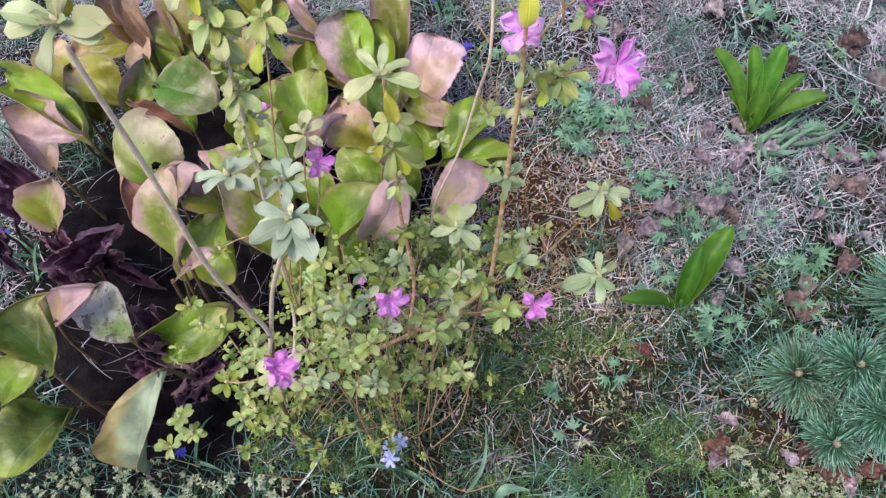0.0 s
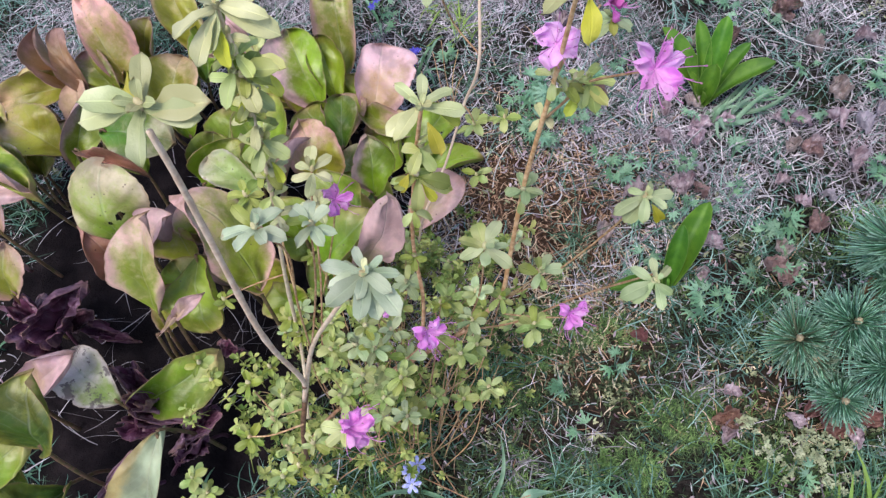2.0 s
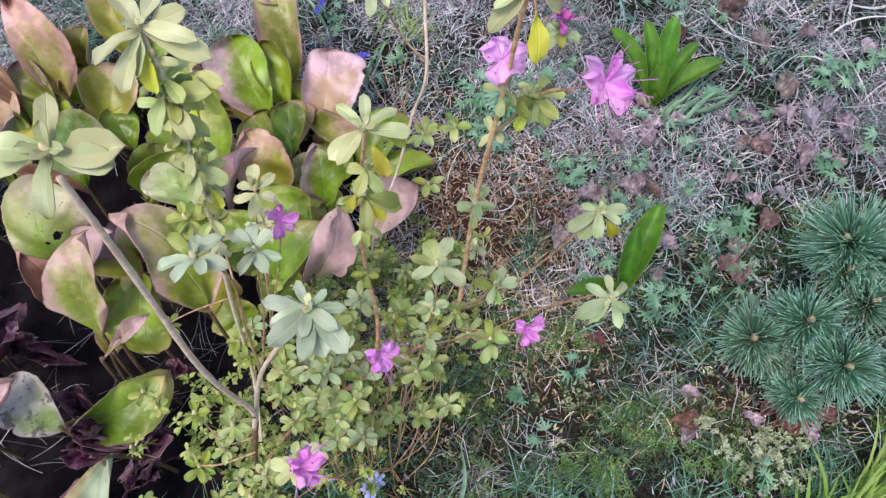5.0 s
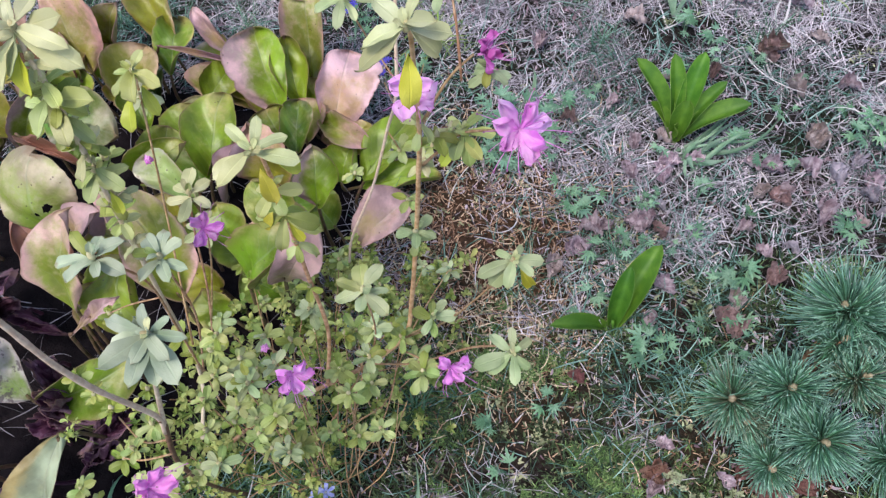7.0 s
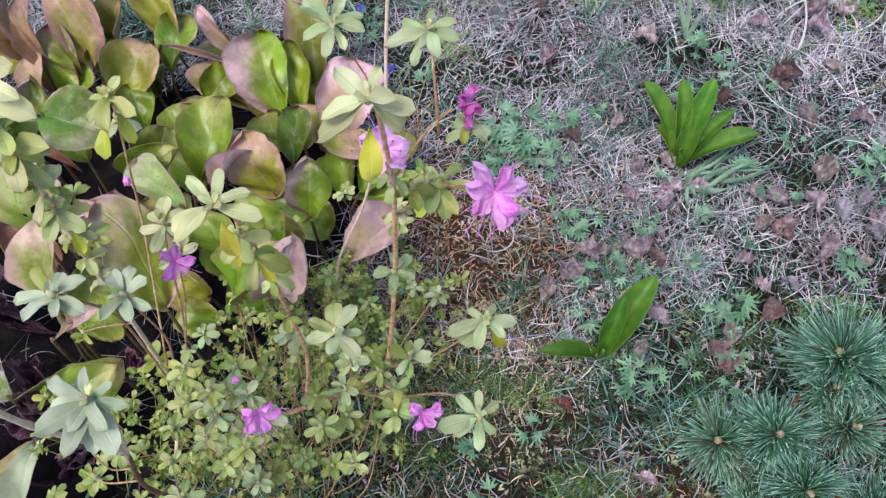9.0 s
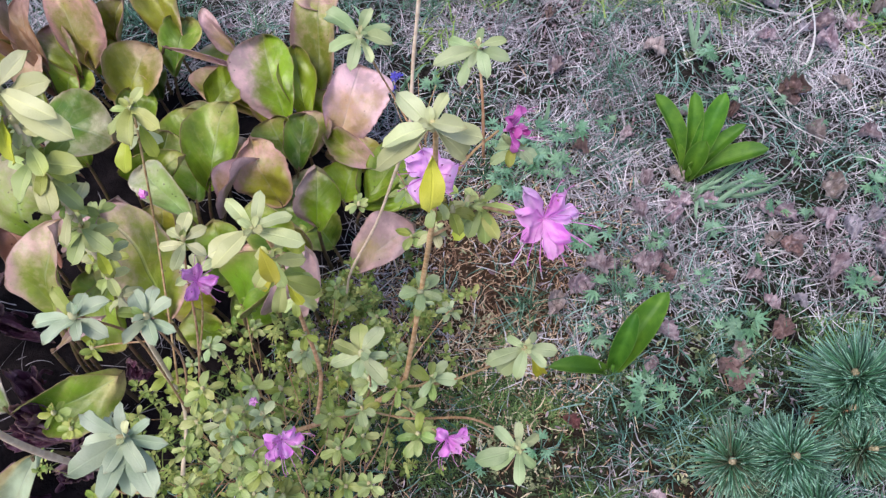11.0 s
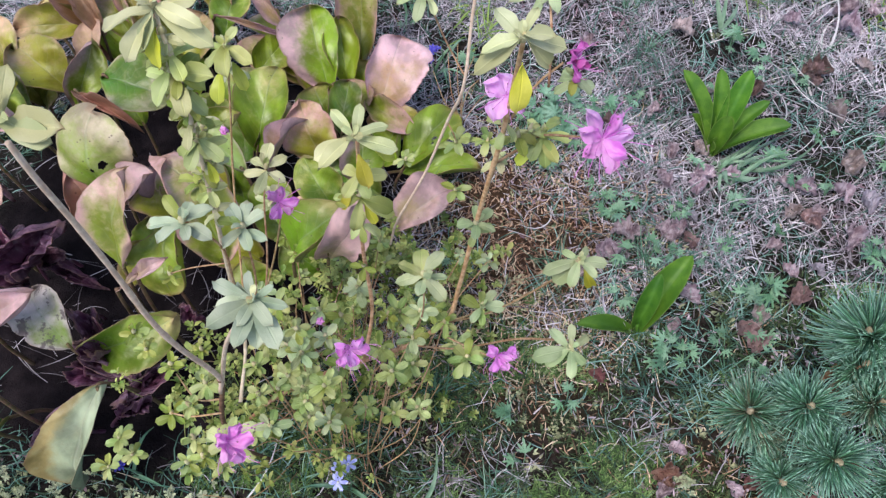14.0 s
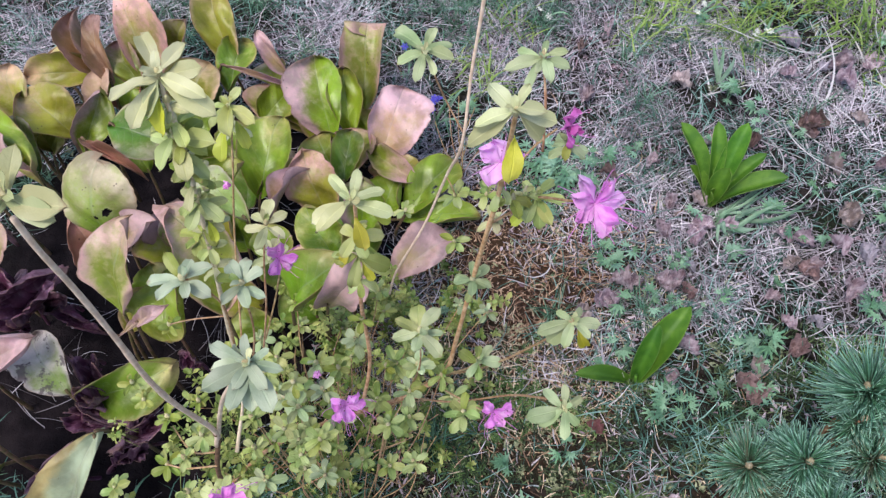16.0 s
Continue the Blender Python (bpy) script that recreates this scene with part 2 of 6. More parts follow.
BLUE = {"white": plain_look("white_blossom", (0.80, 0.80, 0.76), (0.90, 0.90, 0.88), 0.5, 0.2, 160.0),
        "pale": plain_look("scilla_pale", (0.34, 0.38, 0.85), (0.62, 0.66, 0.95), 0.5, 0.25, 160.0),
        "deep": plain_look("scilla_deep", (0.07, 0.06, 0.55), (0.16, 0.14, 0.75), 0.5, 0.2, 160.0)}
WHITE = plain_look("white_petal", (0.75, 0.75, 0.70), (0.85, 0.85, 0.82), 0.5, 0.2)


def lily_look():
    k = Nodes("lily_leaf")
    sep = k.n("SeparateXYZ", Vector=k.n("UVMap").outputs[0])
    side = k.math("ABSOLUTE", k.math("MULTIPLY_ADD", sep.outputs[0], 2.0, -1.0))
    stripe = k.math("SINE", k.math("MULTIPLY", sep.outputs[0], 95.0))
    pos = k.n("NewGeometry").outputs["Position"]
    c = k.mix(k.step(k.noise(35.0, 3.0, pos), 0.35, 0.7), (0.054, 0.165, 0.012), (0.118, 0.265, 0.024))
    c = k.mix(k.math("MULTIPLY", k.step(stripe, 0.2, 1.0), 0.10), c, (0.16, 0.33, 0.05))
    c = k.mix(k.math("MULTIPLY", k.step(side, 0.93, 1.0), 0.35), c, (0.32, 0.44, 0.12))
    c = vary(k, c, 0.012, 0.15)
    k.put(k.bsdf.inputs["Base Color"], c)
    k.put(k.bsdf.inputs["Roughness"], 0.55)
    nrm = k.bump(stripe, 0.10, 0.0010)
    k.thin(c, 0.16, nrm)
    return k.m


LILY = lily_look()


def needle_look(name, heart, old):
    """A needle: dark brown where it leaves the shoot, blue-green, paler to the tip."""
    k = Nodes(name)
    sep = k.n("SeparateXYZ", Vector=k.n("UVMap").outputs[0])
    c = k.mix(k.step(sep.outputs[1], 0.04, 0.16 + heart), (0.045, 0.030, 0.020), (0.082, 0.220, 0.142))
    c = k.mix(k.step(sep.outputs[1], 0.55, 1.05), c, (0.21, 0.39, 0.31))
    isle = k.n("NewGeometry").outputs["Random Per Island"]
    c = k.mix(k.math("MULTIPLY", k.step(isle, 0.55, 1.0), old), c, (0.27, 0.24, 0.165))
    c = vary(k, c, 0.03, 0.45, "island")
    k.put(k.bsdf.inputs["Base Color"], c)
    k.put(k.bsdf.inputs["Roughness"], 0.42)
    return k.m


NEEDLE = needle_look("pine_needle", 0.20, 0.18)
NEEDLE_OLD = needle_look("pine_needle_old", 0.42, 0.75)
DEAD = {"rust": plain_look("dead_rust", (0.15, 0.090, 0.092), (0.33, 0.225, 0.225), 0.7, 0.1, 70.0, "object"),
        "red": plain_look("dead_red", (0.20, 0.08, 0.075), (0.36, 0.20, 0.18), 0.7, 0.1, 70.0, "object"),
        "tan": plain_look("dead_tan", (0.27, 0.21, 0.215), (0.54, 0.455, 0.475), 0.7, 0.1, 70.0, "object"),
        "mauve": plain_look("dead_mauve", (0.27, 0.185, 0.235), (0.60, 0.50, 0.575), 0.7, 0.1, 70.0, "object"),
        "grey": plain_look("dead_grey", (0.28, 0.255, 0.32), (0.50, 0.46, 0.55), 0.7, 0.1, 70.0, "object")}


def strewn_look(name, stops, rough=0.7, seep=0.15, patch=3.0):
    """Blades or bits, each with a colour of its own out of a range, with drifts over the ground."""
    k = Nodes(name)
    geo = k.n("NewGeometry")
    f = k.math("ADD", k.math("MULTIPLY", geo.outputs["Random Per Island"], 0.85), k.math("MULTIPLY_ADD", k.noise(patch, 2.0, geo.outputs["Position"]), 1.1, -0.45))
    ramp = k.n("ValToRGB", Fac=f)
    els = ramp.color_ramp.elements
    while len(els) < len(stops):
        els.new(0.5)
    for i, (e, c) in enumerate(zip(els, stops)):
        e.position, e.color = i / (len(stops) - 1), (*c, 1)
    c = k.mix(k.math("MULTIPLY", k.noise(400.0, 2.0, geo.outputs["Position"]), 0.3), ramp.outputs[0], (0.14, 0.12, 0.11))
    k.put(k.bsdf.inputs["Base Color"], c)
    k.put(k.bsdf.inputs["Roughness"], rough)
    k.thin(c, seep)
    return k.m


STRAW = strewn_look("straw", [(0.03, 0.025, 0.031), (0.25, 0.222, 0.268), (0.62, 0.575, 0.68), (0.95, 0.905, 1.0)])
PALE_STRAW = strewn_look("pale_straw", [(0.60, 0.58, 0.62), (0.90, 0.88, 0.93)])
GRASS = strewn_look("grass", [(0.010, 0.040, 0.028), (0.036, 0.135, 0.104), (0.112, 0.31, 0.262), (0.38, 0.62, 0.59)], 0.55, 0.25, 8.0)
FRESH = strewn_look("fresh_grass", [(0.12, 0.26, 0.04), (0.25, 0.42, 0.07), (0.44, 0.58, 0.17)], 0.5, 0.3)
LITTER = strewn_look("litter", [(0.14, 0.075, 0.10), (0.30, 0.19, 0.245), (0.50, 0.39, 0.48), (0.72, 0.63, 0.73)], 0.75, 0.05)
ORANGE = strewn_look("brown_needles", [(0.04, 0.020, 0.014), (0.32, 0.165, 0.10), (0.64, 0.42, 0.28), (0.94, 0.80, 0.62)], 0.7, 0.05)
MOSS = strewn_look("moss", [(0.005, 0.016, 0.005), (0.015, 0.048, 0.015), (0.050, 0.115, 0.036), (0.17, 0.25, 0.10)], 0.7, 0.2, 16.0)


TURF = strewn_look("turf_grass", [(0.010, 0.035, 0.012), (0.034, 0.125, 0.066), (0.10, 0.28, 0.175), (0.32, 0.54, 0.42)], 0.55, 0.25, 8.0)
MOSS_STAR = strewn_look("moss_star", [(0.02, 0.06, 0.014), (0.075, 0.18, 0.042), (0.17, 0.34, 0.085), (0.36, 0.52, 0.20)], 0.6, 0.25, 14.0)


def soil_look():
    k = Nodes("soil")
    pos = k.n("NewGeometry").outputs["Position"]
    f = k.noise(18.0, 6.0, pos, 0.65)
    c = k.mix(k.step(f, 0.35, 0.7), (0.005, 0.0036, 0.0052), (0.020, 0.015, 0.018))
    thatch = k.n("Attribute")
    thatch.attribute_name = "thatch"
    fibre = k.noise(90.0, 5.0, pos, 0.7)
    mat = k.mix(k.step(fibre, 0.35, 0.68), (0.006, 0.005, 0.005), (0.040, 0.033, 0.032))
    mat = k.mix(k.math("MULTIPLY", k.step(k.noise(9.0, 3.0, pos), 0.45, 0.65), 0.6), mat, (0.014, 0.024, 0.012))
    rust = k.n("Attribute")
    rust.attribute_name = "rust"
    mat = k.mix(k.math("MULTIPLY", rust.outputs["Fac"], k.step(k.noise(70.0, 5.0, pos, 0.7), 0.30, 0.62)), mat, (0.075, 0.040, 0.024))
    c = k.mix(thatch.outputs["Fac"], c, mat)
    lawn = k.n("Attribute")
    lawn.attribute_name = "lawn"
    turf = k.mix(k.step(k.noise(3.1, 9.0, pos, 0.68), 0.30, 0.70), (0.21, 0.19, 0.17), (0.10, 0.14, 0.065))
    turf = k.mix(k.math("MULTIPLY", k.step(k.noise(60.0, 4.0, pos, 0.7), 0.4, 0.7), 0.6), turf, (0.07, 0.075, 0.05))
    c = k.mix(lawn.outputs["Fac"], c, turf)
    k.put(k.bsdf.inputs["Base Color"], c)
    k.put(k.bsdf.inputs["Roughness"], 0.95)
    k.put(k.bsdf.inputs["Specular IOR Level"], 0.1)
    k.bump(k.noise(160.0, 6.0, pos, 0.7), 0.8, 0.006)
    return k.m


SOIL = soil_look()

# ---- meshes ----
PLACE = {}


def up_axes(axis, hint):
    y = Vector(axis).normalized()
    x = y.cross(Vector(hint)).normalized()
    return x, y, x.cross(y)


def frame_of(origin, axis, hint=(0, 0, 1), scale=(1, 1, 1)):
    """A pose whose y axis runs along axis and whose z axis leans to hint."""
    x, y, z = up_axes(axis, hint)
    m = Matrix((x, y, z)).transposed().to_4x4()
    return Matrix.Translation(origin) @ m @ Matrix.Diagonal((*scale, 1))


def mesh_of(name, verts, faces, uvs=None, smooth=True):
    me = bpy.data.meshes.new(name)
    me.from_pydata([tuple(p) for p in verts], [], faces)
    if smooth:
        me.shade_smooth()
    if uvs is not None:
        lay = me.uv_layers.new(name="uv")
        idx = np.empty(len(me.loops), dtype=np.int32)
        me.loops.foreach_get("vertex_index", idx)
        lay.data.foreach_set("uv", np.asarray(uvs, dtype=np.float32)[idx].ravel())
    return me


def thing(name, at, label, category, group="", kind=""):
    ob = new(name)
    ob.location = at
    PLACE[ob] = Matrix.Translation(at)
    return tagged(ob, label, category, group, kind)


def part(name, me, material, parent, label="", m=None):
    """One mesh object under a thing or a part; m is its pose in the world."""
    ob = new(name, me)
    if not me.materials:
        me.materials.append(material)
    m = m or Matrix.Identity(4)
    ob.parent = parent
    ob.matrix_parent_inverse = PLACE[parent].inverted()
    ob.matrix_basis = m
    PLACE[ob] = m
    if label:
        tagged(ob, label)
    return ob


def single(name, me, material, label, category, group="", kind="", m=None):
    ob = new(name, me)
    me.materials.append(material)
    if m is not None:
        ob.matrix_basis = m
    PLACE[ob] = m or Matrix.Identity(4)
    return tagged(ob, label, category, group, kind)


def tube(points, r0, r1, sides=7, steps=5, knots=0.0, seed=0):
    """A tapering, slightly knotted round stem through the points."""
    pts = [Vector(p) for p in points]
    ext = [pts[0] * 2 - pts[1]] + pts + [pts[-1] * 2 - pts[-2]]
    line = []
    for i in range(1, len(ext) - 2):
        a, b, c, d = ext[i - 1:i + 3]
        for s in range(steps):
            t = s / steps
            line.append(0.5 * (2 * b + (c - a) * t + (2 * a - 5 * b + 4 * c - d) * t * t + (3 * b - a - 3 * c + d) * t ** 3))
    line.append(pts[-1])
    verts, faces, uvs = [], [], []
    rnd = random.Random(seed)
    n = len(line)
    for i, p in enumerate(line):
        d = (line[min(i + 1, n - 1)] - line[max(i - 1, 0)]).normalized()
        x = d.cross(Vector((0.31, 0.72, 0.62))).normalized()
        y = d.cross(x)
        r = r0 + (r1 - r0) * i / (n - 1)
        r *= 1 + knots * rnd.uniform(-1, 1.6) * (i % 3 == 0)
        for s in range(sides):
            a = 2 * math.pi * s / sides
            verts.append(p + (x * math.cos(a) + y * math.sin(a)) * r)
            uvs.append((s / sides, i / (n - 1)))
    for i in range(n - 1):
        for s in range(sides):
            q = (s + 1) % sides
            faces.append((i * sides + s, i * sides + q, (i + 1) * sides + q, (i + 1) * sides + s))
    faces.append(tuple(range(sides - 1, -1, -1)))
    faces.append(tuple((n - 1) * sides + s for s in range(sides)))
    return verts, faces, uvs


def shell(rows, cols, point, thick, holes=()):
    """A leaf of two skins that meet at the margin; point(u, s) gives a place, u from base to tip, s from -1 to 1 across."""
    verts, faces, uvs, low = [], [], [], {}
    grid = [[point(i / rows, 2 * j / cols - 1) for j in range(cols + 1)] for i in range(rows + 1)]
    for i in range(rows + 1):
        for j in range(cols + 1):
            verts.append(grid[i][j])
            uvs.append((j / cols, i / rows))
    top = lambda i, j: i * (cols + 1) + j
    for i in range(rows + 1):
        for j in range(cols + 1):
            du = grid[min(i + 1, rows)][j] - grid[max(i - 1, 0)][j]
            dv = grid[i][min(j + 1, cols)] - grid[i][max(j - 1, 0)]
            n = dv.cross(du)
            n = n.normalized() if n.length > 1e-12 else Vector((0, 0, 1))
            low[i, j] = len(verts)
            verts.append(grid[i][j] - n * thick)
            uvs.append((j / cols, i / rows))
    ring = [(0, j) for j in range(cols)] + [(i, cols) for i in range(rows)] + [(rows, j) for j in range(cols, 0, -1)] + [(i, 0) for i in range(rows, 0, -1)]
    first = len(verts)
    for i, j in ring:
        verts += [verts[top(i, j)], verts[low[i, j]]]
        uvs += [(j / cols, i / rows)] * 2
    for k in range(len(ring)):
        a, b = first + 2 * k, first + 2 * ((k + 1) % len(ring))
        faces.append((a, a + 1, b + 1, b))
    for i in range(rows):
        for j in range(cols):
            u, s = (i + 0.5) / rows, 2 * (j + 0.5) / cols - 1
            if any((u - a) ** 2 + ((s - b) * 0.5) ** 2 < r * r for a, b, r in holes):
                continue
            faces.append((top(i, j), top(i, j + 1), top(i + 1, j + 1), top(i + 1, j)))
            f = (low[i + 1, j], low[i + 1, j + 1], low[i, j + 1], low[i, j])
            faces.append(f)
    return verts, faces, uvs


def merge(pieces):
    verts, faces, uvs = [], [], []
    for v, f, u in pieces:
        k = len(verts)
        verts += list(v)
        uvs += list(u)
        faces += [tuple(i + k for i in q) for q in f]
    return verts, faces, uvs


def moved(piece, m):
    v, f, u = piece
    return [m @ Vector(p) for p in v], f, u


def height(x, y):
    """The lie of the ground."""
    near = 1.0 / (1.0 + (x * x + y * y) / 30.0)
    return near * (0.020 * (noise.noise((x * 2.2, y * 2.2, 3.1))) + 0.008 * noise.noise((x * 9.0, y * 9.0, 7.7)))


# ---- ground ----
def soft(v, lo, hi):
    t = np.clip((v - lo) / (hi - lo), 0, 1)
    return t * t * (3 - 2 * t)


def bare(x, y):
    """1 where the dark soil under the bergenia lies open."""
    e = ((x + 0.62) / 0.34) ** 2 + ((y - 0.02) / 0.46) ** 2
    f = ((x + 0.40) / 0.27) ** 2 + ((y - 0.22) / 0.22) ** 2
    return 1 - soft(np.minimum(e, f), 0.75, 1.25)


def damp(x, y):
    """1 on the greener, mossy strip in front of the shrub and round the pine."""
    return soft(-y + 0.30 * np.clip(x - 0.12, -0.3, 0.45), 0.01, 0.20) * (1 - 0.12 * soft(x, 0.36, 0.50))


def brown(x, y):
    """1 on the rusty patch under the shrub."""
    near = 1.1 * np.exp(-(((x - 0.06) / 0.20) ** 2 + ((y - 0.05) / 0.24) ** 2)) + 0.8 * np.exp(-(((x + 0.06) / 0.22) ** 2 + ((y + 0.16) / 0.12) ** 2))
    near = near + 0.7 * np.exp(-(((x + 0.13) / 0.12) ** 2 + ((y - 0.04) / 0.11) ** 2))
    pine = 0.55 * np.exp(-(((x - 0.41) / 0.16) ** 2 + ((y + 0.345) / 0.065) ** 2))
    return np.clip(near + pine, 0, 1)


def build_ground():
    s = np.linspace(-1, 1, 241)
    c = 1.5 * s + 250.0 * s ** 11
    verts = [(x, y, height(x, y)) for y in c for x in c]
    n = len(c)
    faces = [(j * n + i, j * n + i + 1, (j + 1) * n + i + 1, (j + 1) * n + i) for j in range(n - 1) for i in range(n - 1)]
    me = mesh_of("ground", verts, faces)
    p = np.array(verts)
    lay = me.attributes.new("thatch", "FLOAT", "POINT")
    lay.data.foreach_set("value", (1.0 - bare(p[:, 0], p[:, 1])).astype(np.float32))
    lay = me.attributes.new("rust", "FLOAT", "POINT")
    lay.data.foreach_set("value", brown(p[:, 0], p[:, 1]).astype(np.float32))
    lay = me.attributes.new("lawn", "FLOAT", "POINT")
    lay.data.foreach_set("value", soft(np.hypot(p[:, 0], p[:, 1] - 0.2), 1.3, 1.9).astype(np.float32))
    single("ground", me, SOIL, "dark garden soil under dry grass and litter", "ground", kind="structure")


build_ground()

# ---- bergenia ----
bergenia = thing("bergenia", (-0.50, 0.10, 0.0), "bergenia clump with broad green leaves turning pink and brown", "plant")


def bergenia_leaf(base, tip, width, look_name, cup, fold, curl, sides=(1.0, 1.0), peak=0.60, blunt=2.3, flap=0.0, hint=None):
    """A broad leaf from base to tip. sides: its left and right halves' shares of the width; peak: where it is widest; flap: how much of the tip is folded over."""
    base, tip = Vector(base), Vector(tip)
    base = base - (tip - base) * 0.06
    width *= 1.06
    cup, fold = cup * 1.9, fold * 1.35
    length = (tip - base).length * 1.07
    rnd = random.Random(round(base.x * 1000) + round(tip.y * 777))
    p1, p2, p3 = rnd.uniform(0, 6), rnd.uniform(0, 6), rnd.uniform(-1, 1)
    slope = math.tan(radians(min(fold, 62)))
    squeeze = math.cos(radians(min(fold, 62)))
    roll_a, roll_b, twist = rnd.uniform(-0.5, 0.9), rnd.uniform(-0.5, 0.9), rnd.uniform(-0.5, 0.5)
    lean = (rnd.uniform(-0.35, 0.35), -0.35 + rnd.uniform(-0.3, 0.3), 0.94) if hint is None else hint
    if hint is not None:
        roll_a, roll_b, twist = roll_a * 0.5, roll_b * 0.5, twist * 0.3
    crumple = 1.0 if look_name == "withered" else 0.0
    notch, dent = rnd.uniform(-0.7, 0.7), rnd.uniform(0.25, 0.8)
    bite_at, bite_side, bite = rnd.uniform(0.45, 0.9), rnd.choice((-1, 1)), rnd.choice((0.0, 0.0, 0.0, 0.10))

    def point(u, s):
        if u < peak:
            prof = max(0.0, 1 - ((peak - u) / peak) ** 1.65) ** 0.70
        else:
            prof = math.sqrt(max(0.0, 1 - ((u - peak) / (1 - peak)) ** blunt))
        side = 1 if s > 0 else -1
        wave = 0.010 * math.sin(58 * u + p2 + side) + 0.05 * math.sin(8 * u + p1 + s) + 0.03 * p3 * side
        wave += 0.045 * noise.noise((u * 6 + p1, 2.0 * side, p2)) * abs(s) + 0.016 * noise.noise((u * 24 + p1, 5.0 * side, p2)) * abs(s)
        if side == bite_side:
            wave -= bite * math.exp(-((u - bite_at) / 0.035) ** 2) * abs(s)
        hw = width / 2 * sides[0 if s < 0 else 1] * (prof * (1 + wave) + 0.02)
        x = s * hw * (squeeze if fold > 40 else 1.0)
        z = abs(s) * hw * slope * 0.75 + cup * hw * s * s
        roll = (roll_a if s > 0 else roll_b) * abs(s) ** 3.5 * (0.4 + 0.6 * math.sin(3.1 * u + p1) ** 2)
        z += hw * roll * 0.9
        x -= s * hw * abs(roll) * 0.45
        z += length * 0.075 * math.sin(6.0 * u + p2 + 2.2 * s) * s * s + length * 0.018 * math.sin(13 * u + 5 * s + p1)
        z += length * 0.028 * noise.noise((u * 3 + p2, s * 1.8, p1)) + length * 0.007 * math.sin(24 * u - 9 * abs(s) + p2) * abs(s) ** 1.5
        z -= length * 0.10 * math.exp(-((u - 1.0) / 0.14) ** 2 - ((s - notch) / dent) ** 2)
        bend = curl * u ** 2.2
        y = length * (u - 0.35 * bend * u)
        z += length * (0.10 * math.sin(math.pi * u) - 0.55 * bend * u)
        if flap and u > 1 - flap:
            over = (u - 1 + flap) * length
            y -= 1.75 * over
            z += 0.45 * over + 0.006
        if crumple:
            z += length * (0.22 * noise.noise((u * 6 + p1, s * 4, p2)) + 0.10 * noise.noise((u * 13 + p1, s * 9, p2)))
            x += width * (0.15 * noise.noise((u * 5, s * 3 + p2, p1)) + 0.10 * noise.noise((u * 15, s * 3 + p2, p1)))
        ca, sa = math.cos(twist * u), math.sin(twist * u)
        return Vector((x * ca - z * sa, y, x * sa + z * ca))

    holes = {"hole": ((0.40, 0.30, 0.050), (0.34, 0.02, 0.030)), "nibbled": ((0.52, 0.30, 0.035), (0.60, 0.45, 0.028), (0.45, 0.40, 0.022))}.get(look_name, ())
    fine = bool(holes)
    piece = shell(64 if fine else 40, 48 if fine else 20, point, 0.0006, holes)
    leaf = part("leaf", mesh_of("bergenia_leaf", *piece), BERGENIA[look_name], bergenia, {
        "pink": "pink ageing leaf", "brown": "brown dried leaf", "red": "red-brown rolled leaf", "withered": "dark withered leaf",
        "spotted": "pale leaf with dark spots", "deep": "deep green leaf"}.get(look_name, ""), frame_of(base, tip - base, lean))
    axis = (tip - base).normalized()
    foot = base - Vector((axis.x, axis.y, 0)) * (0.25 * length) + Vector((rnd.uniform(-0.02, 0.02), rnd.uniform(-0.01, 0.03), 0))
    foot.z = height(foot.x, foot.y) - 0.01
    mid = base.lerp(foot, 0.45) - Vector((axis.x, axis.y, 0)) * 0.012
    dark = look_name == "withered"
    part("petiole", mesh_of("petiole", *tube([foot, mid, base, base + axis * length * 0.10 - Vector((0, 0, 0.001))], 0.0036, 0.0022, 8, 4)),
         BERGENIA["withered"] if dark else PETIOLE, leaf)


bergenia_leaf((-0.622, -0.026, 0.240), (-0.619, 0.015, 0.360), 0.123, "hole", -0.1, 0, 0.3)
bergenia_leaf((-0.557, -0.151, 0.228), (-0.543, -0.074, 0.348), 0.080, "rim", 0.12, 14, 0.1)
bergenia_leaf((-0.406, -0.140, 0.240), (-0.446, -0.065, 0.396), 0.104, "rim", -0.08, 3, 0.3)
bergenia_leaf((-0.497, -0.082, 0.240), (-0.494, -0.189, 0.204), 0.104, "green", -0.1, 6, 0.2)
bergenia_leaf((-0.660, 0.170, 0.264), (-0.549, 0.137, 0.264), 0.103, "deep", 0.14, 16, 0.1)
bergenia_leaf((-0.704, 0.143, 0.252), (-0.592, 0.083, 0.252), 0.040, "red", 0.0, 46, 0.0)
bergenia_leaf((-0.432, 0.147, 0.120), (-0.407, 0.263, 0.204), 0.102, "green", 0.12, 8, 0.15)
bergenia_leaf((-0.379, 0.066, 0.168), (-0.339, 0.128, 0.240), 0.038, "pink", 0.1, 40, 0.2)
bergenia_leaf((-0.304, 0.115, 0.132), (-0.339, 0.150, 0.240), 0.090, "blush", 0.05, 8, 0.2)
bergenia_leaf((-0.337, 0.335, 0.070), (-0.376, 0.433, 0.180), 0.104, "split", 0.10, 20, 0.1, (1.22, 0.80), 0.62, 2.6, hint=(0, -0.5, 0.86))
bergenia_leaf((-0.301, 0.346, 0.060), (-0.321, 0.434, 0.156), 0.072, "green", 0.1, 12, 0.1)
bergenia_leaf((-0.285, 0.426, 0.060), (-0.281, 0.562, 0.190), 0.100, "rim", 0.10, 12, 0.0, (1.0, 1.0), 0.68, 3.0, 0.17, (0, -0.6, 0.8))
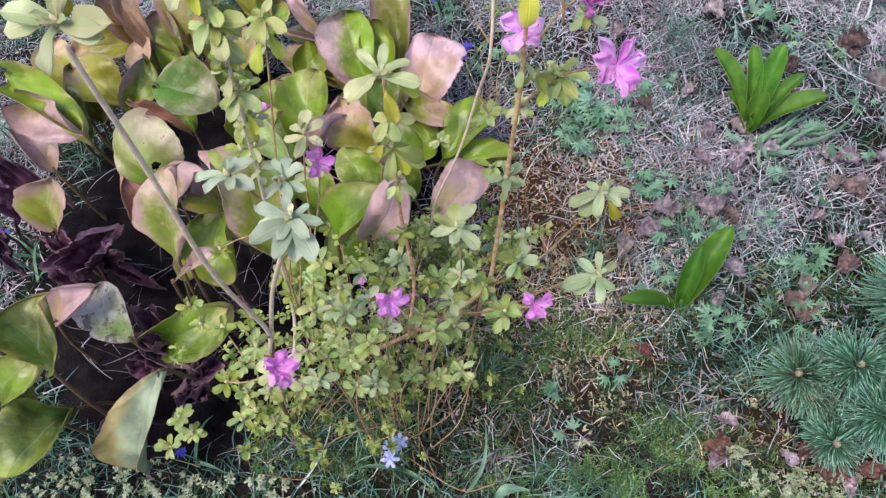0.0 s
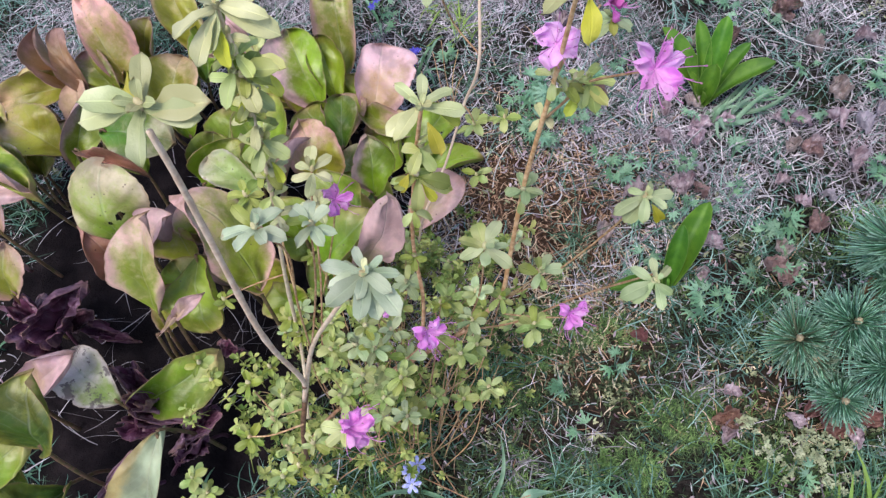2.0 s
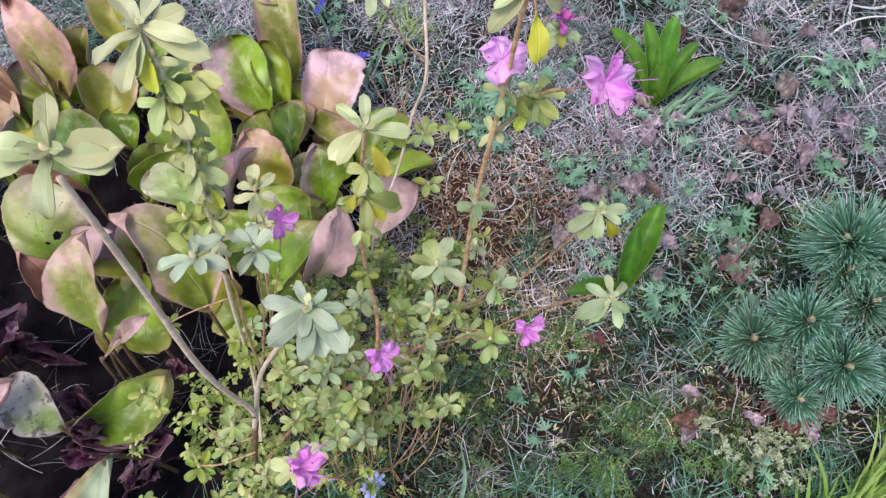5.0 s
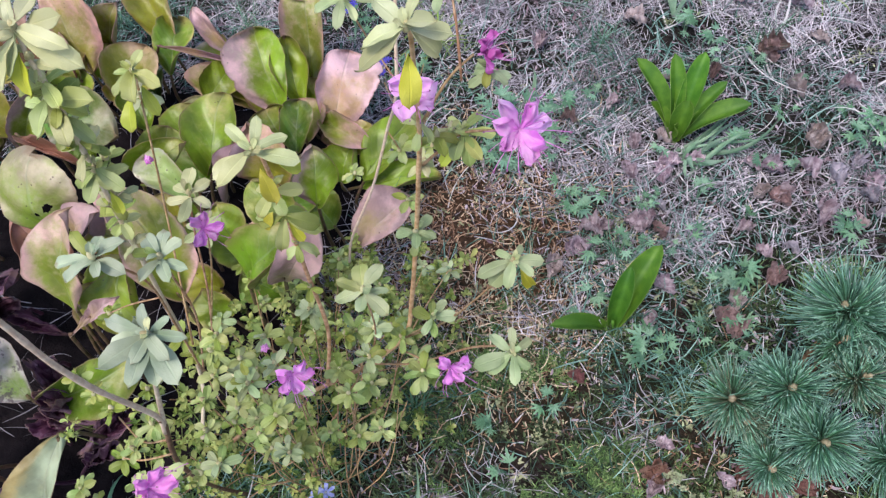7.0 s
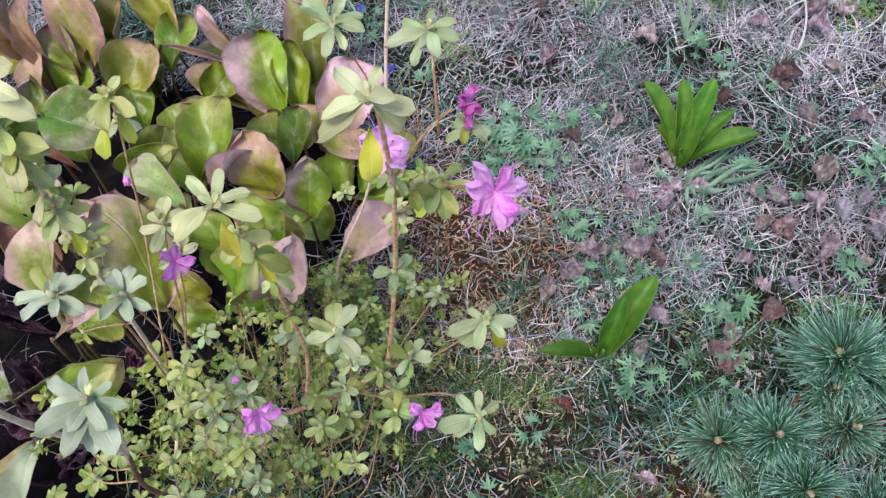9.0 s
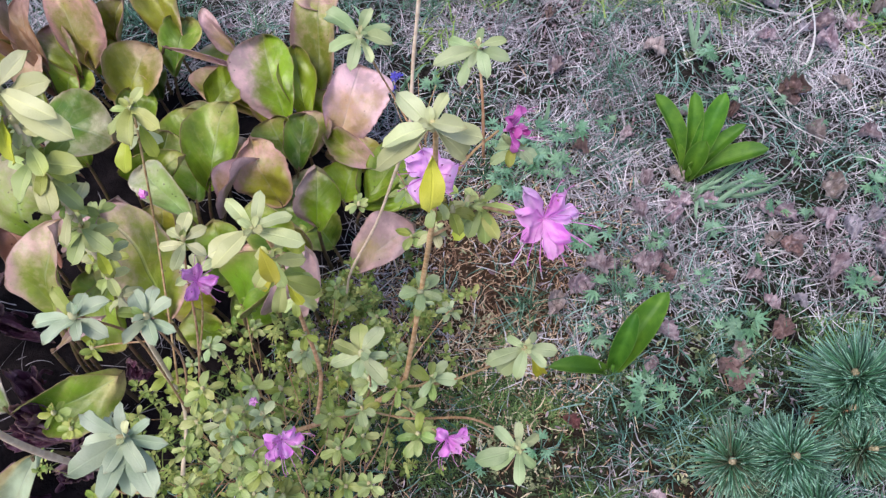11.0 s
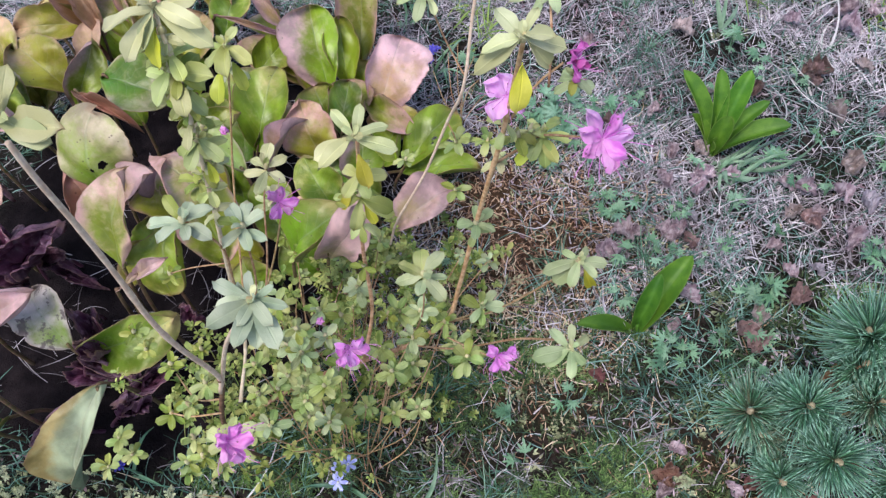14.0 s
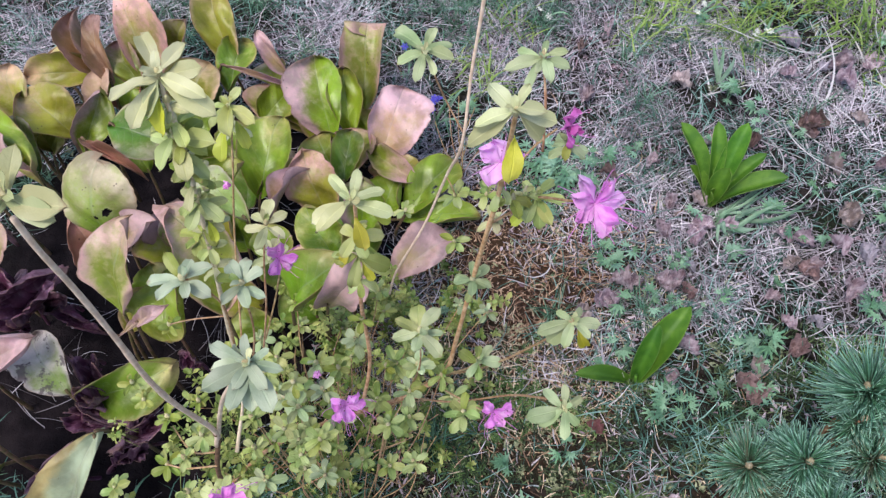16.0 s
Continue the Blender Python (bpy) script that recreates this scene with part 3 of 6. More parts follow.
bergenia_leaf((-0.233, 0.291, 0.060), (-0.198, 0.392, 0.150), 0.118, "pink", 0.06, 8, 0.05, (0.80, 1.20), 0.76, 3.2, hint=(0, -0.5, 0.86))
bergenia_leaf((-0.253, 0.290, 0.084), (-0.163, 0.220, 0.096), 0.067, "rim", 0.1, 30, 0.0)
bergenia_leaf((-0.168, 0.171, 0.060), (-0.090, 0.262, 0.108), 0.090, "nibbled", 0.06, 12, 0.1)
bergenia_leaf((-0.177, 0.170, 0.036), (-0.037, 0.185, 0.048), 0.056, "green", 0.06, 12, 0.1)
bergenia_leaf((-0.171, 0.011, 0.100), (-0.083, 0.058, 0.160), 0.070, "pink", 0.12, 14, 0.1, (1.25, 0.75), 0.64, 2.4, hint=(0, -0.5, 0.86))
bergenia_leaf((-0.289, 0.202, 0.108), (-0.280, 0.279, 0.156), 0.059, "deep", 0.2, 14, 0.1)
bergenia_leaf((-0.476, 0.351, 0.084), (-0.428, 0.406, 0.120), 0.072, "green", 0.1, 10, 0.1)
bergenia_leaf((-0.558, 0.434, 0.144), (-0.426, 0.407, 0.132), 0.031, "pink", 0.1, 50, 0.0)
bergenia_leaf((-0.462, 0.496, 0.072), (-0.510, 0.530, 0.144), 0.045, "pink", 0.1, 30, 0.0)
bergenia_leaf((-0.565, 0.481, 0.096), (-0.614, 0.590, 0.216), 0.076, "olive", 0.1, 25, 0.1)
bergenia_leaf((-0.555, 0.416, 0.096), (-0.542, 0.518, 0.144), 0.076, "green", 0.1, 12, 0.2)
bergenia_leaf((-0.706, 0.413, 0.120), (-0.760, 0.519, 0.250), 0.092, "tipped", 0.10, 12, 0.0, (0.55, 1.45), 0.48, 1.9, hint=(0, -0.5, 0.86))
bergenia_leaf((-0.676, 0.474, 0.120), (-0.649, 0.502, 0.192), 0.084, "rim", 0.30, 18, 0.1, (0.93, 1.07), 0.52, 2.6, hint=(0, -0.5, 0.86))
bergenia_leaf((-0.823, 0.446, 0.096), (-0.863, 0.500, 0.204), 0.096, "brown", 0.1, 48, 0.1)
bergenia_leaf((-0.797, 0.421, 0.120), (-0.952, 0.383, 0.144), 0.075, "olive", 0.08, 18, 0.1)
bergenia_leaf((-0.800, 0.239, 0.144), (-0.884, 0.282, 0.216), 0.109, "olive", 0.1, 12, 0.2)
bergenia_leaf((-0.777, 0.212, 0.132), (-0.729, 0.269, 0.228), 0.064, "split", 0.1, 24, 0.1)
bergenia_leaf((-0.909, 0.265, 0.144), (-0.927, 0.324, 0.228), 0.078, "olive", 0.1, 15, 0.1)
bergenia_leaf((-0.843, 0.151, 0.144), (-0.890, 0.209, 0.216), 0.077, "deep", 0.1, 12, 0.1)
bergenia_leaf((-0.782, 0.329, 0.096), (-0.788, 0.387, 0.168), 0.058, "brown", 0.1, 20, 0.1)
bergenia_leaf((-0.631, 0.350, 0.096), (-0.591, 0.429, 0.156), 0.103, "olive", 0.1, 14, 0.1)
bergenia_leaf((-0.588, -0.026, 0.216), (-0.542, -0.031, 0.288), 0.063, "pink", 0.12, 14, 0.2)
bergenia_leaf((-0.671, -0.020, 0.120), (-0.676, -0.011, 0.240), 0.075, "red", 0.1, 16, 0.2)
bergenia_leaf((-0.826, -0.062, 0.170), (-0.807, -0.023, 0.250), 0.088, "blush", 0.16, 16, 0.1, (1.1, 0.9), 0.56, 2.6, hint=(0, -0.5, 0.86))
bergenia_leaf((-0.755, -0.241, 0.180), (-0.681, -0.218, 0.240), 0.067, "pink", 0.1, 14, 0.1)
bergenia_leaf((-0.646, -0.256, 0.144), (-0.720, -0.187, 0.180), 0.087, "spotted", 0.1, 10, 0.15)
bergenia_leaf((-0.661, -0.366, 0.300), (-0.635, -0.320, 0.400), 0.088, "cupped", 0.16, 12, 0.1, (1.12, 0.88), 0.52, 2.6, hint=(0, -0.5, 0.86))
bergenia_leaf((-0.625, -0.255, 0.108), (-0.490, -0.219, 0.168), 0.088, "green", 0.12, 14, 0.2)
bergenia_leaf((-0.552, -0.338, 0.200), (-0.603, -0.451, 0.090), 0.086, "silvered", 0.14, 20, 0.1, (0.85, 1.15), 0.66, 2.6, hint=(0, -0.3, 0.9))
bergenia_leaf((-0.771, -0.374, 0.144), (-0.793, -0.338, 0.192), 0.061, "green", 0.2, 20, 0.2)
bergenia_leaf((-0.714, -0.377, 0.130), (-0.744, -0.489, 0.200), 0.092, "cupped", 0.14, 12, 0.1, (0.80, 1.20), 0.62, 2.6, hint=(0, -0.4, 0.9))
bergenia_leaf((-0.515, -0.185, 0.258), (-0.470, -0.178, 0.300), 0.023, "pink", 0.25, 24, 0.1)
bergenia_leaf((-0.546, -0.202, 0.240), (-0.507, -0.182, 0.264), 0.008, "pink", 0.1, 0, 0.0)
bergenia_leaf((-0.237, -0.145, 0.288), (-0.181, -0.155, 0.420), 0.062, "pink", 0.12, 12, 0.2)
bergenia_leaf((-0.293, -0.137, 0.264), (-0.225, -0.123, 0.360), 0.082, "green", 0.12, 12, 0.2)
bergenia_leaf((-0.501, 0.073, 0.216), (-0.426, 0.088, 0.288), 0.066, "green", 0.12, 12, 0.1)
bergenia_leaf((-0.229, 0.052, 0.168), (-0.223, 0.096, 0.252), 0.072, "split", 0.12, 14, 0.1)
bergenia_leaf((-0.775, 0.381, 0.144), (-0.811, 0.466, 0.228), 0.046, "brown", 0.1, 14, 0.1)
bergenia_leaf((-0.723, 0.390, 0.120), (-0.772, 0.447, 0.180), 0.064, "rim", 0.1, 20, 0.1)
bergenia_leaf((-0.640, 0.171, 0.144), (-0.685, 0.217, 0.204), 0.061, "green", 0.1, 14, 0.1)
bergenia_leaf((-0.523, -0.118, 0.144), (-0.549, -0.060, 0.204), 0.082, "green", 0.1, 12, 0.1)
bergenia_leaf((-0.934, 0.182, 0.216), (-0.802, 0.089, 0.240), 0.081, "pink", 0.1, 14, 0.1)
bergenia_leaf((-0.993, 0.253, 0.216), (-0.794, 0.095, 0.240), 0.072, "green", 0.1, 14, 0.1)
bergenia_leaf((-0.807, -0.374, 0.192), (-0.729, -0.337, 0.240), 0.076, "green", 0.15, 14, 0.1)
bergenia_leaf((-0.889, 0.080, 0.144), (-0.945, 0.132, 0.204), 0.073, "pink", 0.1, 14, 0.1)
bergenia_leaf((-0.398, 0.366, 0.060), (-0.423, 0.410, 0.096), 0.069, "olive", 0.1, 14, 0.1)
bergenia_leaf((-0.489, 0.300, 0.060), (-0.523, 0.336, 0.096), 0.078, "deep", 0.1, 14, 0.1)
bergenia_leaf((-0.397, 0.371, 0.036), (-0.429, 0.419, 0.072), 0.093, "olive", 0.1, 14, 0.1)
bergenia_leaf((-0.324, 0.259, 0.060), (-0.361, 0.312, 0.096), 0.088, "green", 0.1, 14, 0.1)
bergenia_leaf((-0.613, 0.345, 0.060), (-0.642, 0.401, 0.096), 0.092, "olive", 0.1, 14, 0.1)
bergenia_leaf((-0.749, 0.362, 0.072), (-0.758, 0.420, 0.108), 0.092, "red", 0.1, 14, 0.1)
bergenia_leaf((-0.864, 0.244, 0.084), (-0.897, 0.287, 0.120), 0.088, "olive", 0.1, 14, 0.1)
bergenia_leaf((-0.522, 0.011, 0.144), (-0.537, 0.054, 0.216), 0.105, "pink", 0.1, 14, 0.1)
bergenia_leaf((-0.430, 0.033, 0.120), (-0.449, 0.080, 0.168), 0.088, "green", 0.1, 14, 0.1)
bergenia_leaf((-0.253, 0.145, 0.060), (-0.297, 0.188, 0.096), 0.095, "deep", 0.1, 14, 0.1)
bergenia_leaf((-0.274, 0.363, 0.024), (-0.289, 0.415, 0.060), 0.070, "blush", 0.1, 14, 0.1)
bergenia_leaf((-0.486, 0.493, 0.036), (-0.514, 0.534, 0.060), 0.073, "olive", 0.1, 14, 0.1)
bergenia_leaf((-0.923, 0.454, 0.060), (-0.965, 0.480, 0.096), 0.095, "olive", 0.1, 14, 0.1)
bergenia_leaf((-0.589, 0.384, 0.060), (-0.600, 0.428, 0.096), 0.069, "deep", 0.1, 14, 0.1)
bergenia_leaf((-0.573, -0.151, 0.156), (-0.536, -0.104, 0.204), 0.060, "olive", 0.1, 14, 0.1)
bergenia_leaf((-0.398, 0.002, 0.264), (-0.476, 0.066, 0.300), 0.057, "pale", 0.1, 14, 0.2)
bergenia_leaf((-0.507, -0.002, 0.192), (-0.533, 0.017, 0.240), 0.062, "rim", 0.1, 14, 0.2)
bergenia_leaf((-0.254, -0.042, 0.240), (-0.293, -0.006, 0.312), 0.069, "green", 0.12, 12, 0.2)
bergenia_leaf((-0.339, -0.028, 0.120), (-0.381, -0.000, 0.180), 0.076, "green", 0.1, 12, 0.2)
bergenia_leaf((-0.264, -0.031, 0.096), (-0.300, 0.004, 0.156), 0.077, "blush", 0.1, 12, 0.2)
bergenia_leaf((-0.388, -0.075, 0.120), (-0.436, -0.062, 0.168), 0.075, "olive", 0.1, 12, 0.2)
bergenia_leaf((-0.296, -0.077, 0.096), (-0.347, -0.063, 0.144), 0.075, "green", 0.1, 12, 0.2)
bergenia_leaf((-0.368, 0.206, 0.072), (-0.429, 0.215, 0.108), 0.075, "olive", 0.1, 12, 0.2)
bergenia_leaf((-0.222, 0.073, 0.060), (-0.258, 0.107, 0.108), 0.072, "green", 0.1, 12, 0.2)
bergenia_leaf((-0.468, -0.060, 0.120), (-0.495, -0.020, 0.180), 0.075, "rim", 0.1, 12, 0.2)
bergenia_leaf((-0.343, -0.037, 0.192), (-0.366, -0.001, 0.252), 0.068, "green", 0.1, 12, 0.2)
bergenia_leaf((-0.239, -0.015, 0.168), (-0.271, 0.019, 0.216), 0.065, "olive", 0.1, 12, 0.2)
bergenia_leaf((-0.284, -0.063, 0.192), (-0.318, -0.032, 0.240), 0.062, "blush", 0.1, 12, 0.2)
bergenia_leaf((-0.423, -0.040, 0.168), (-0.442, -0.013, 0.228), 0.073, "green", 0.1, 14, 0.2)
bergenia_leaf((-0.368, -0.125, 0.120), (-0.402, -0.111, 0.168), 0.073, "green", 0.1, 14, 0.2)
bergenia_leaf((-0.538, -0.024, 0.144), (-0.554, 0.016, 0.204), 0.079, "rim", 0.1, 14, 0.2)
bergenia_leaf((-0.519, 0.255, 0.060), (-0.500, 0.322, 0.110), 0.078, "green", 0.1, 14, 0.15)
bergenia_leaf((-0.373, 0.342, 0.050), (-0.372, 0.388, 0.100), 0.078, "olive", 0.1, 8, 0.15)
bergenia_leaf((-0.206, 0.249, 0.030), (-0.201, 0.295, 0.080), 0.103, "blush", 0.1, 8, 0.15)
bergenia_leaf((-0.757, 0.362, 0.080), (-0.734, 0.409, 0.130), 0.091, "green", 0.1, 12, 0.15)
bergenia_leaf((-0.288, 0.270, 0.050), (-0.312, 0.326, 0.100), 0.100, "rim", 0.1, 12, 0.15)
bergenia_leaf((-0.863, 0.237, 0.090), (-0.837, 0.281, 0.140), 0.103, "olive", 0.1, 18, 0.15)
bergenia_leaf((-0.284, 0.081, 0.080), (-0.302, 0.119, 0.130), 0.099, "deep", 0.1, 11, 0.15)
bergenia_leaf((-0.216, 0.181, 0.040), (-0.196, 0.226, 0.090), 0.084, "green", 0.1, 13, 0.15)
bergenia_leaf((-0.559, 0.200, 0.070), (-0.528, 0.259, 0.120), 0.093, "green", 0.1, 18, 0.15)
bergenia_leaf((-0.742, 0.423, 0.090), (-0.731, 0.469, 0.140), 0.082, "olive", 0.1, 11, 0.15)
bergenia_leaf((-0.487, 0.386, 0.050), (-0.484, 0.433, 0.100), 0.078, "blush", 0.1, 16, 0.15)
bergenia_leaf((-0.593, 0.301, 0.070), (-0.621, 0.359, 0.120), 0.075, "green", 0.1, 12, 0.15)
bergenia_leaf((-0.813, 0.276, 0.090), (-0.811, 0.319, 0.140), 0.101, "rim", 0.1, 16, 0.15)
bergenia_leaf((-0.420, 0.211, 0.060), (-0.399, 0.256, 0.110), 0.088, "olive", 0.1, 12, 0.15)
bergenia_leaf((-0.466, 0.147, 0.080), (-0.461, 0.202, 0.130), 0.080, "deep", 0.1, 12, 0.15)
bergenia_leaf((-0.898, 0.212, 0.100), (-0.875, 0.256, 0.150), 0.099, "green", 0.1, 9, 0.15)
bergenia_leaf((-0.278, 0.350, 0.040), (-0.252, 0.383, 0.090), 0.094, "green", 0.1, 12, 0.15)
bergenia_leaf((-0.486, 0.040, 0.120), (-0.483, 0.078, 0.170), 0.094, "olive", 0.1, 13, 0.15)
bergenia_leaf((-0.363, 0.169, 0.070), (-0.340, 0.212, 0.120), 0.095, "blush", 0.1, 9, 0.15)
bergenia_leaf((-0.691, 0.424, 0.080), (-0.680, 0.463, 0.130), 0.081, "green", 0.1, 18, 0.15)
bergenia_leaf((-0.777, -0.126, 0.120), (-0.716, -0.059, 0.180), 0.084, "withered", 0.5, 35, 0.6)
bergenia_leaf((-0.623, -0.271, 0.120), (-0.582, -0.244, 0.132), 0.053, "withered", 0.5, 35, 0.6)
bergenia_leaf((-0.538, -0.310, 0.060), (-0.573, -0.335, 0.084), 0.060, "withered", 0.5, 35, 0.6)
bergenia_leaf((-0.645, -0.257, 0.060), (-0.604, -0.291, 0.072), 0.044, "withered", 0.5, 35, 0.6)
bergenia_leaf((-0.926, -0.021, 0.144), (-0.842, 0.025, 0.168), 0.091, "withered", 0.5, 35, 0.6)
bergenia_leaf((-0.842, -0.053, 0.120), (-0.778, -0.121, 0.120), 0.060, "withered", 0.5, 35, 0.6)
bergenia_leaf((-0.470, -0.176, 0.096), (-0.507, -0.169, 0.120), 0.036, "withered", 0.5, 35, 0.6)
bergenia_leaf((-0.651, -0.356, 0.072), (-0.613, -0.334, 0.096), 0.061, "withered", 0.5, 35, 0.6)
bergenia_leaf((-0.576, -0.338, 0.060), (-0.540, -0.290, 0.060), 0.054, "withered", 0.5, 35, 0.6)
bergenia_leaf((-0.951, -0.054, 0.120), (-0.914, -0.123, 0.120), 0.050, "withered", 0.5, 35, 0.6)
bergenia_leaf((-0.778, -0.134, 0.096), (-0.774, -0.072, 0.156), 0.072, "withered", 0.5, 35, 0.6)
bergenia_leaf((-0.766, -0.087, 0.072), (-0.785, -0.078, 0.108), 0.056, "withered", 0.5, 35, 0.6)
bergenia_leaf((-0.651, -0.190, 0.072), (-0.603, -0.261, 0.108), 0.053, "withered", 0.5, 35, 0.6)
bergenia_leaf((-0.604, -0.245, 0.084), (-0.566, -0.298, 0.120), 0.038, "withered", 0.5, 35, 0.6)
bergenia_leaf((-0.534, -0.269, 0.072), (-0.547, -0.332, 0.120), 0.043, "withered", 0.5, 35, 0.6)
bergenia_leaf((-0.642, -0.359, 0.060), (-0.651, -0.342, 0.108), 0.051, "withered", 0.5, 35, 0.6)
bergenia_leaf((-0.800, -0.071, 0.072), (-0.818, -0.043, 0.120), 0.069, "withered", 0.5, 35, 0.6)
bergenia_leaf((-0.735, -0.078, 0.060), (-0.680, -0.125, 0.072), 0.038, "withered", 0.5, 35, 0.6)

# ---- rhododendron ----
rhododendron = thing("rhododendron", (-0.30, -0.33, 0.0), "small rhododendron with pale leaf rosettes and magenta flowers", "shrub")


def stem(name, points, r0, r1):
    part(name, mesh_of(name, *tube(points, r0, r1, 8, 5, 0.12, len(points) * 7 + int(r0 * 1e5))), {"branch": BARK, "limb": WARM_BARK, "trunk": DARK_BARK}.get(name, TWIG), rhododendron)


def small_leaf(seed, droop=0.08, rows=9, cols=6):
    rnd = random.Random(seed)
    fold, droop = rnd.uniform(0.0, 0.28), droop + rnd.uniform(-0.20, 0.14)
    a, b, w = rnd.uniform(-0.10, 0.14), rnd.uniform(0, 6), rnd.uniform(-0.05, 0.05)

    def point(u, s):
        prof = math.sqrt(max(0.0, 1 - abs(2 * u ** 1.32 - 1) ** 3.3)) * (0.40 + 0.60 * min(1, u * 1.9))
        hw = 0.5 * prof + 0.02 * (1 - u)
        x = s * hw + w * math.sin(3 * u)
        z = abs(s) * hw * fold - 0.7 * (droop + a) * u * u + 0.06 * math.sin(6 * u + b) * s + 0.02 * math.sin(15 * u + b) * s * s
        return Vector((x, u, z + 0.06 * math.sin(math.pi * u)))

    return shell(rows, cols, point, 0.02)


LEAF_SHAPES = [small_leaf(i) for i in range(16)]
LEAF_MESHES = {look_name: [mesh_of("rosette_leaf", *p) for p in LEAF_SHAPES] for look_name in LEAF}
for look_name, group in LEAF_MESHES.items():
    for me in group:
        me.materials.append(LEAF[look_name])


def bud_piece(r, h):
    pts, faces, uvs = [], [], []
    rings = [(0.0, 0.55), (0.25, 0.95), (0.55, 0.85), (0.82, 0.5), (1.0, 0.08)]
    for k, (z, w) in enumerate(rings):
        for s in range(7):
            a = 2 * math.pi * s / 7 + k * 0.3
            pts.append(Vector((math.cos(a) * w * r, math.sin(a) * w * r, z * h)))
            uvs.append((s / 7, z))
    for k in range(4):
        for s in range(7):
            q = (s + 1) % 7
            faces.append((k * 7 + s, k * 7 + q, k * 7 + 7 + q, k * 7 + 7 + s))
    faces.append(tuple(range(28, 35)))
    return pts, faces, uvs


BUD_MESH = mesh_of("rosette_bud", *bud_piece(0.0030, 0.009))
BUD_MESH.materials.append(BUD)


def rosette(centre, look_name, tips, ratio, loose=0.004):
    centre = Vector(centre)
    look_name = "fresh" if look_name == "green" else look_name
    rnd = random.Random(round(centre.x * 5000) + round(centre.y * 3000))
    bud = part("rosette", BUD_MESH, BUD, rhododendron, m=Matrix.Translation(centre) @ pose(0, 0, -0.004, rnd.uniform(-20, 20), rnd.uniform(-20, 20)))
    for k, tip in enumerate(tips):
        d = Vector(tip) - centre
        length = d.length * 1.04
        hang = d.z < -0.022
        mine = "gold" if hang else look_name
        start = centre + d * (0.34 if hang else 0.0)
        length *= 0.64 if hang else 1.0
        hint = Vector((rnd.uniform(-0.25, 0.25), -0.30 + rnd.uniform(-0.2, 0.2), 0.9))
        part("leaf", rnd.choice(LEAF_MESHES[mine]), LEAF[mine], bud, m=frame_of(start + Vector((0, 0, rnd.uniform(-loose, loose * 0.4))), d, hint, (length * (max(ratio, 0.38) * rnd.uniform(0.80, 1.06) if not hang else 0.40), length, length)))
    size = sum((Vector(t) - centre).length for t in tips) / len(tips)
    for k in range(4):
        a, el, ln = 1.57 * k + rnd.uniform(-0.5, 0.5), rnd.uniform(0.6, 1.15), size * rnd.uniform(0.30, 0.46)
        d = Vector((math.cos(a) * math.cos(el), math.sin(a) * math.cos(el) - 0.2, math.sin(el)))
        mine = "pale" if k % 2 else look_name
        part("leaf", rnd.choice(LEAF_MESHES[mine]), LEAF[mine], bud, m=frame_of(centre, d, (0, -0.3, 0.9), (ln * 0.42, ln, ln)))


def whorl(centre, look_name, length, count, low_el=-12, high_el=28):
    centre = Vector(centre)
    rnd = random.Random(round(centre.x * 5000) + round(centre.y * 3000) + 1)
    bud = part("rosette", BUD_MESH, BUD, rhododendron, m=Matrix.Translation(centre) @ pose(0, 0, -0.004, rnd.uniform(-20, 20), rnd.uniform(-20, 20)))
    start = rnd.uniform(0, 6.28)
    if centre.z < 0.58:
        length *= 0.84
    elif look_name == "green":
        look_name = "fresh"
    for k in range(count + 2):
        inner = k >= count
        a = start + 2 * math.pi * k / count + rnd.uniform(-0.3, 0.3)
        el = radians(rnd.uniform(35, 65) if inner else rnd.uniform(low_el, high_el))
        d = Vector((math.cos(a) * math.cos(el), math.sin(a) * math.cos(el), math.sin(el)))
        ln = length * (rnd.uniform(0.4, 0.6) if inner else rnd.uniform(0.75, 1.1))
        mine = look_name if rnd.random() < 0.8 else rnd.choice(["green", look_name, "yellow"])
        low = 0 if inner else rnd.uniform(-0.010, 0.0)
        part("leaf", rnd.choice(LEAF_MESHES[mine]), LEAF[mine], bud, m=frame_of(centre + Vector((0, 0, low)), d, (rnd.uniform(-0.3, 0.3), rnd.uniform(-0.4, 0.1), 0.9), (ln * rnd.uniform(0.36, 0.50), ln, ln)))


stem("branch", [(-0.267, -0.434, 0.540), (-0.255, -0.436, 0.594), (-0.251, -0.453, 0.708), (-0.246, -0.461, 0.782), (-0.240, -0.464, 0.852), (-0.232, -0.470, 0.924), (-0.226, -0.476, 0.974), (-0.225, -0.476, 1.002)], 0.0025, 0.0015)
stem("trunk", [(-0.342, -0.375, 0.000), (-0.340, -0.401, 0.180), (-0.296, -0.432, 0.420), (-0.263, -0.433, 0.552), (-0.257, -0.435, 0.582)], 0.0026, 0.0027)
stem("branch", [(-0.263, -0.433, 0.552), (-0.234, -0.431, 0.654), (-0.195, -0.449, 0.756), (-0.164, -0.466, 0.834)], 0.0022, 0.0016)
stem("limb", [(-0.107, -0.299, 0.348), (-0.061, -0.290, 0.408), (-0.047, -0.277, 0.480), (-0.032, -0.271, 0.612), (-0.022, -0.286, 0.720), (-0.016, -0.299, 0.792), (-0.012, -0.325, 0.894), (-0.011, -0.337, 0.930)], 0.0031, 0.0014)
stem("twig", [(-0.373, -0.373, 0.120), (-0.323, -0.325, 0.144), (-0.240, -0.304, 0.216), (-0.169, -0.302, 0.288), (-0.103, -0.301, 0.354)], 0.0028, 0.0030)
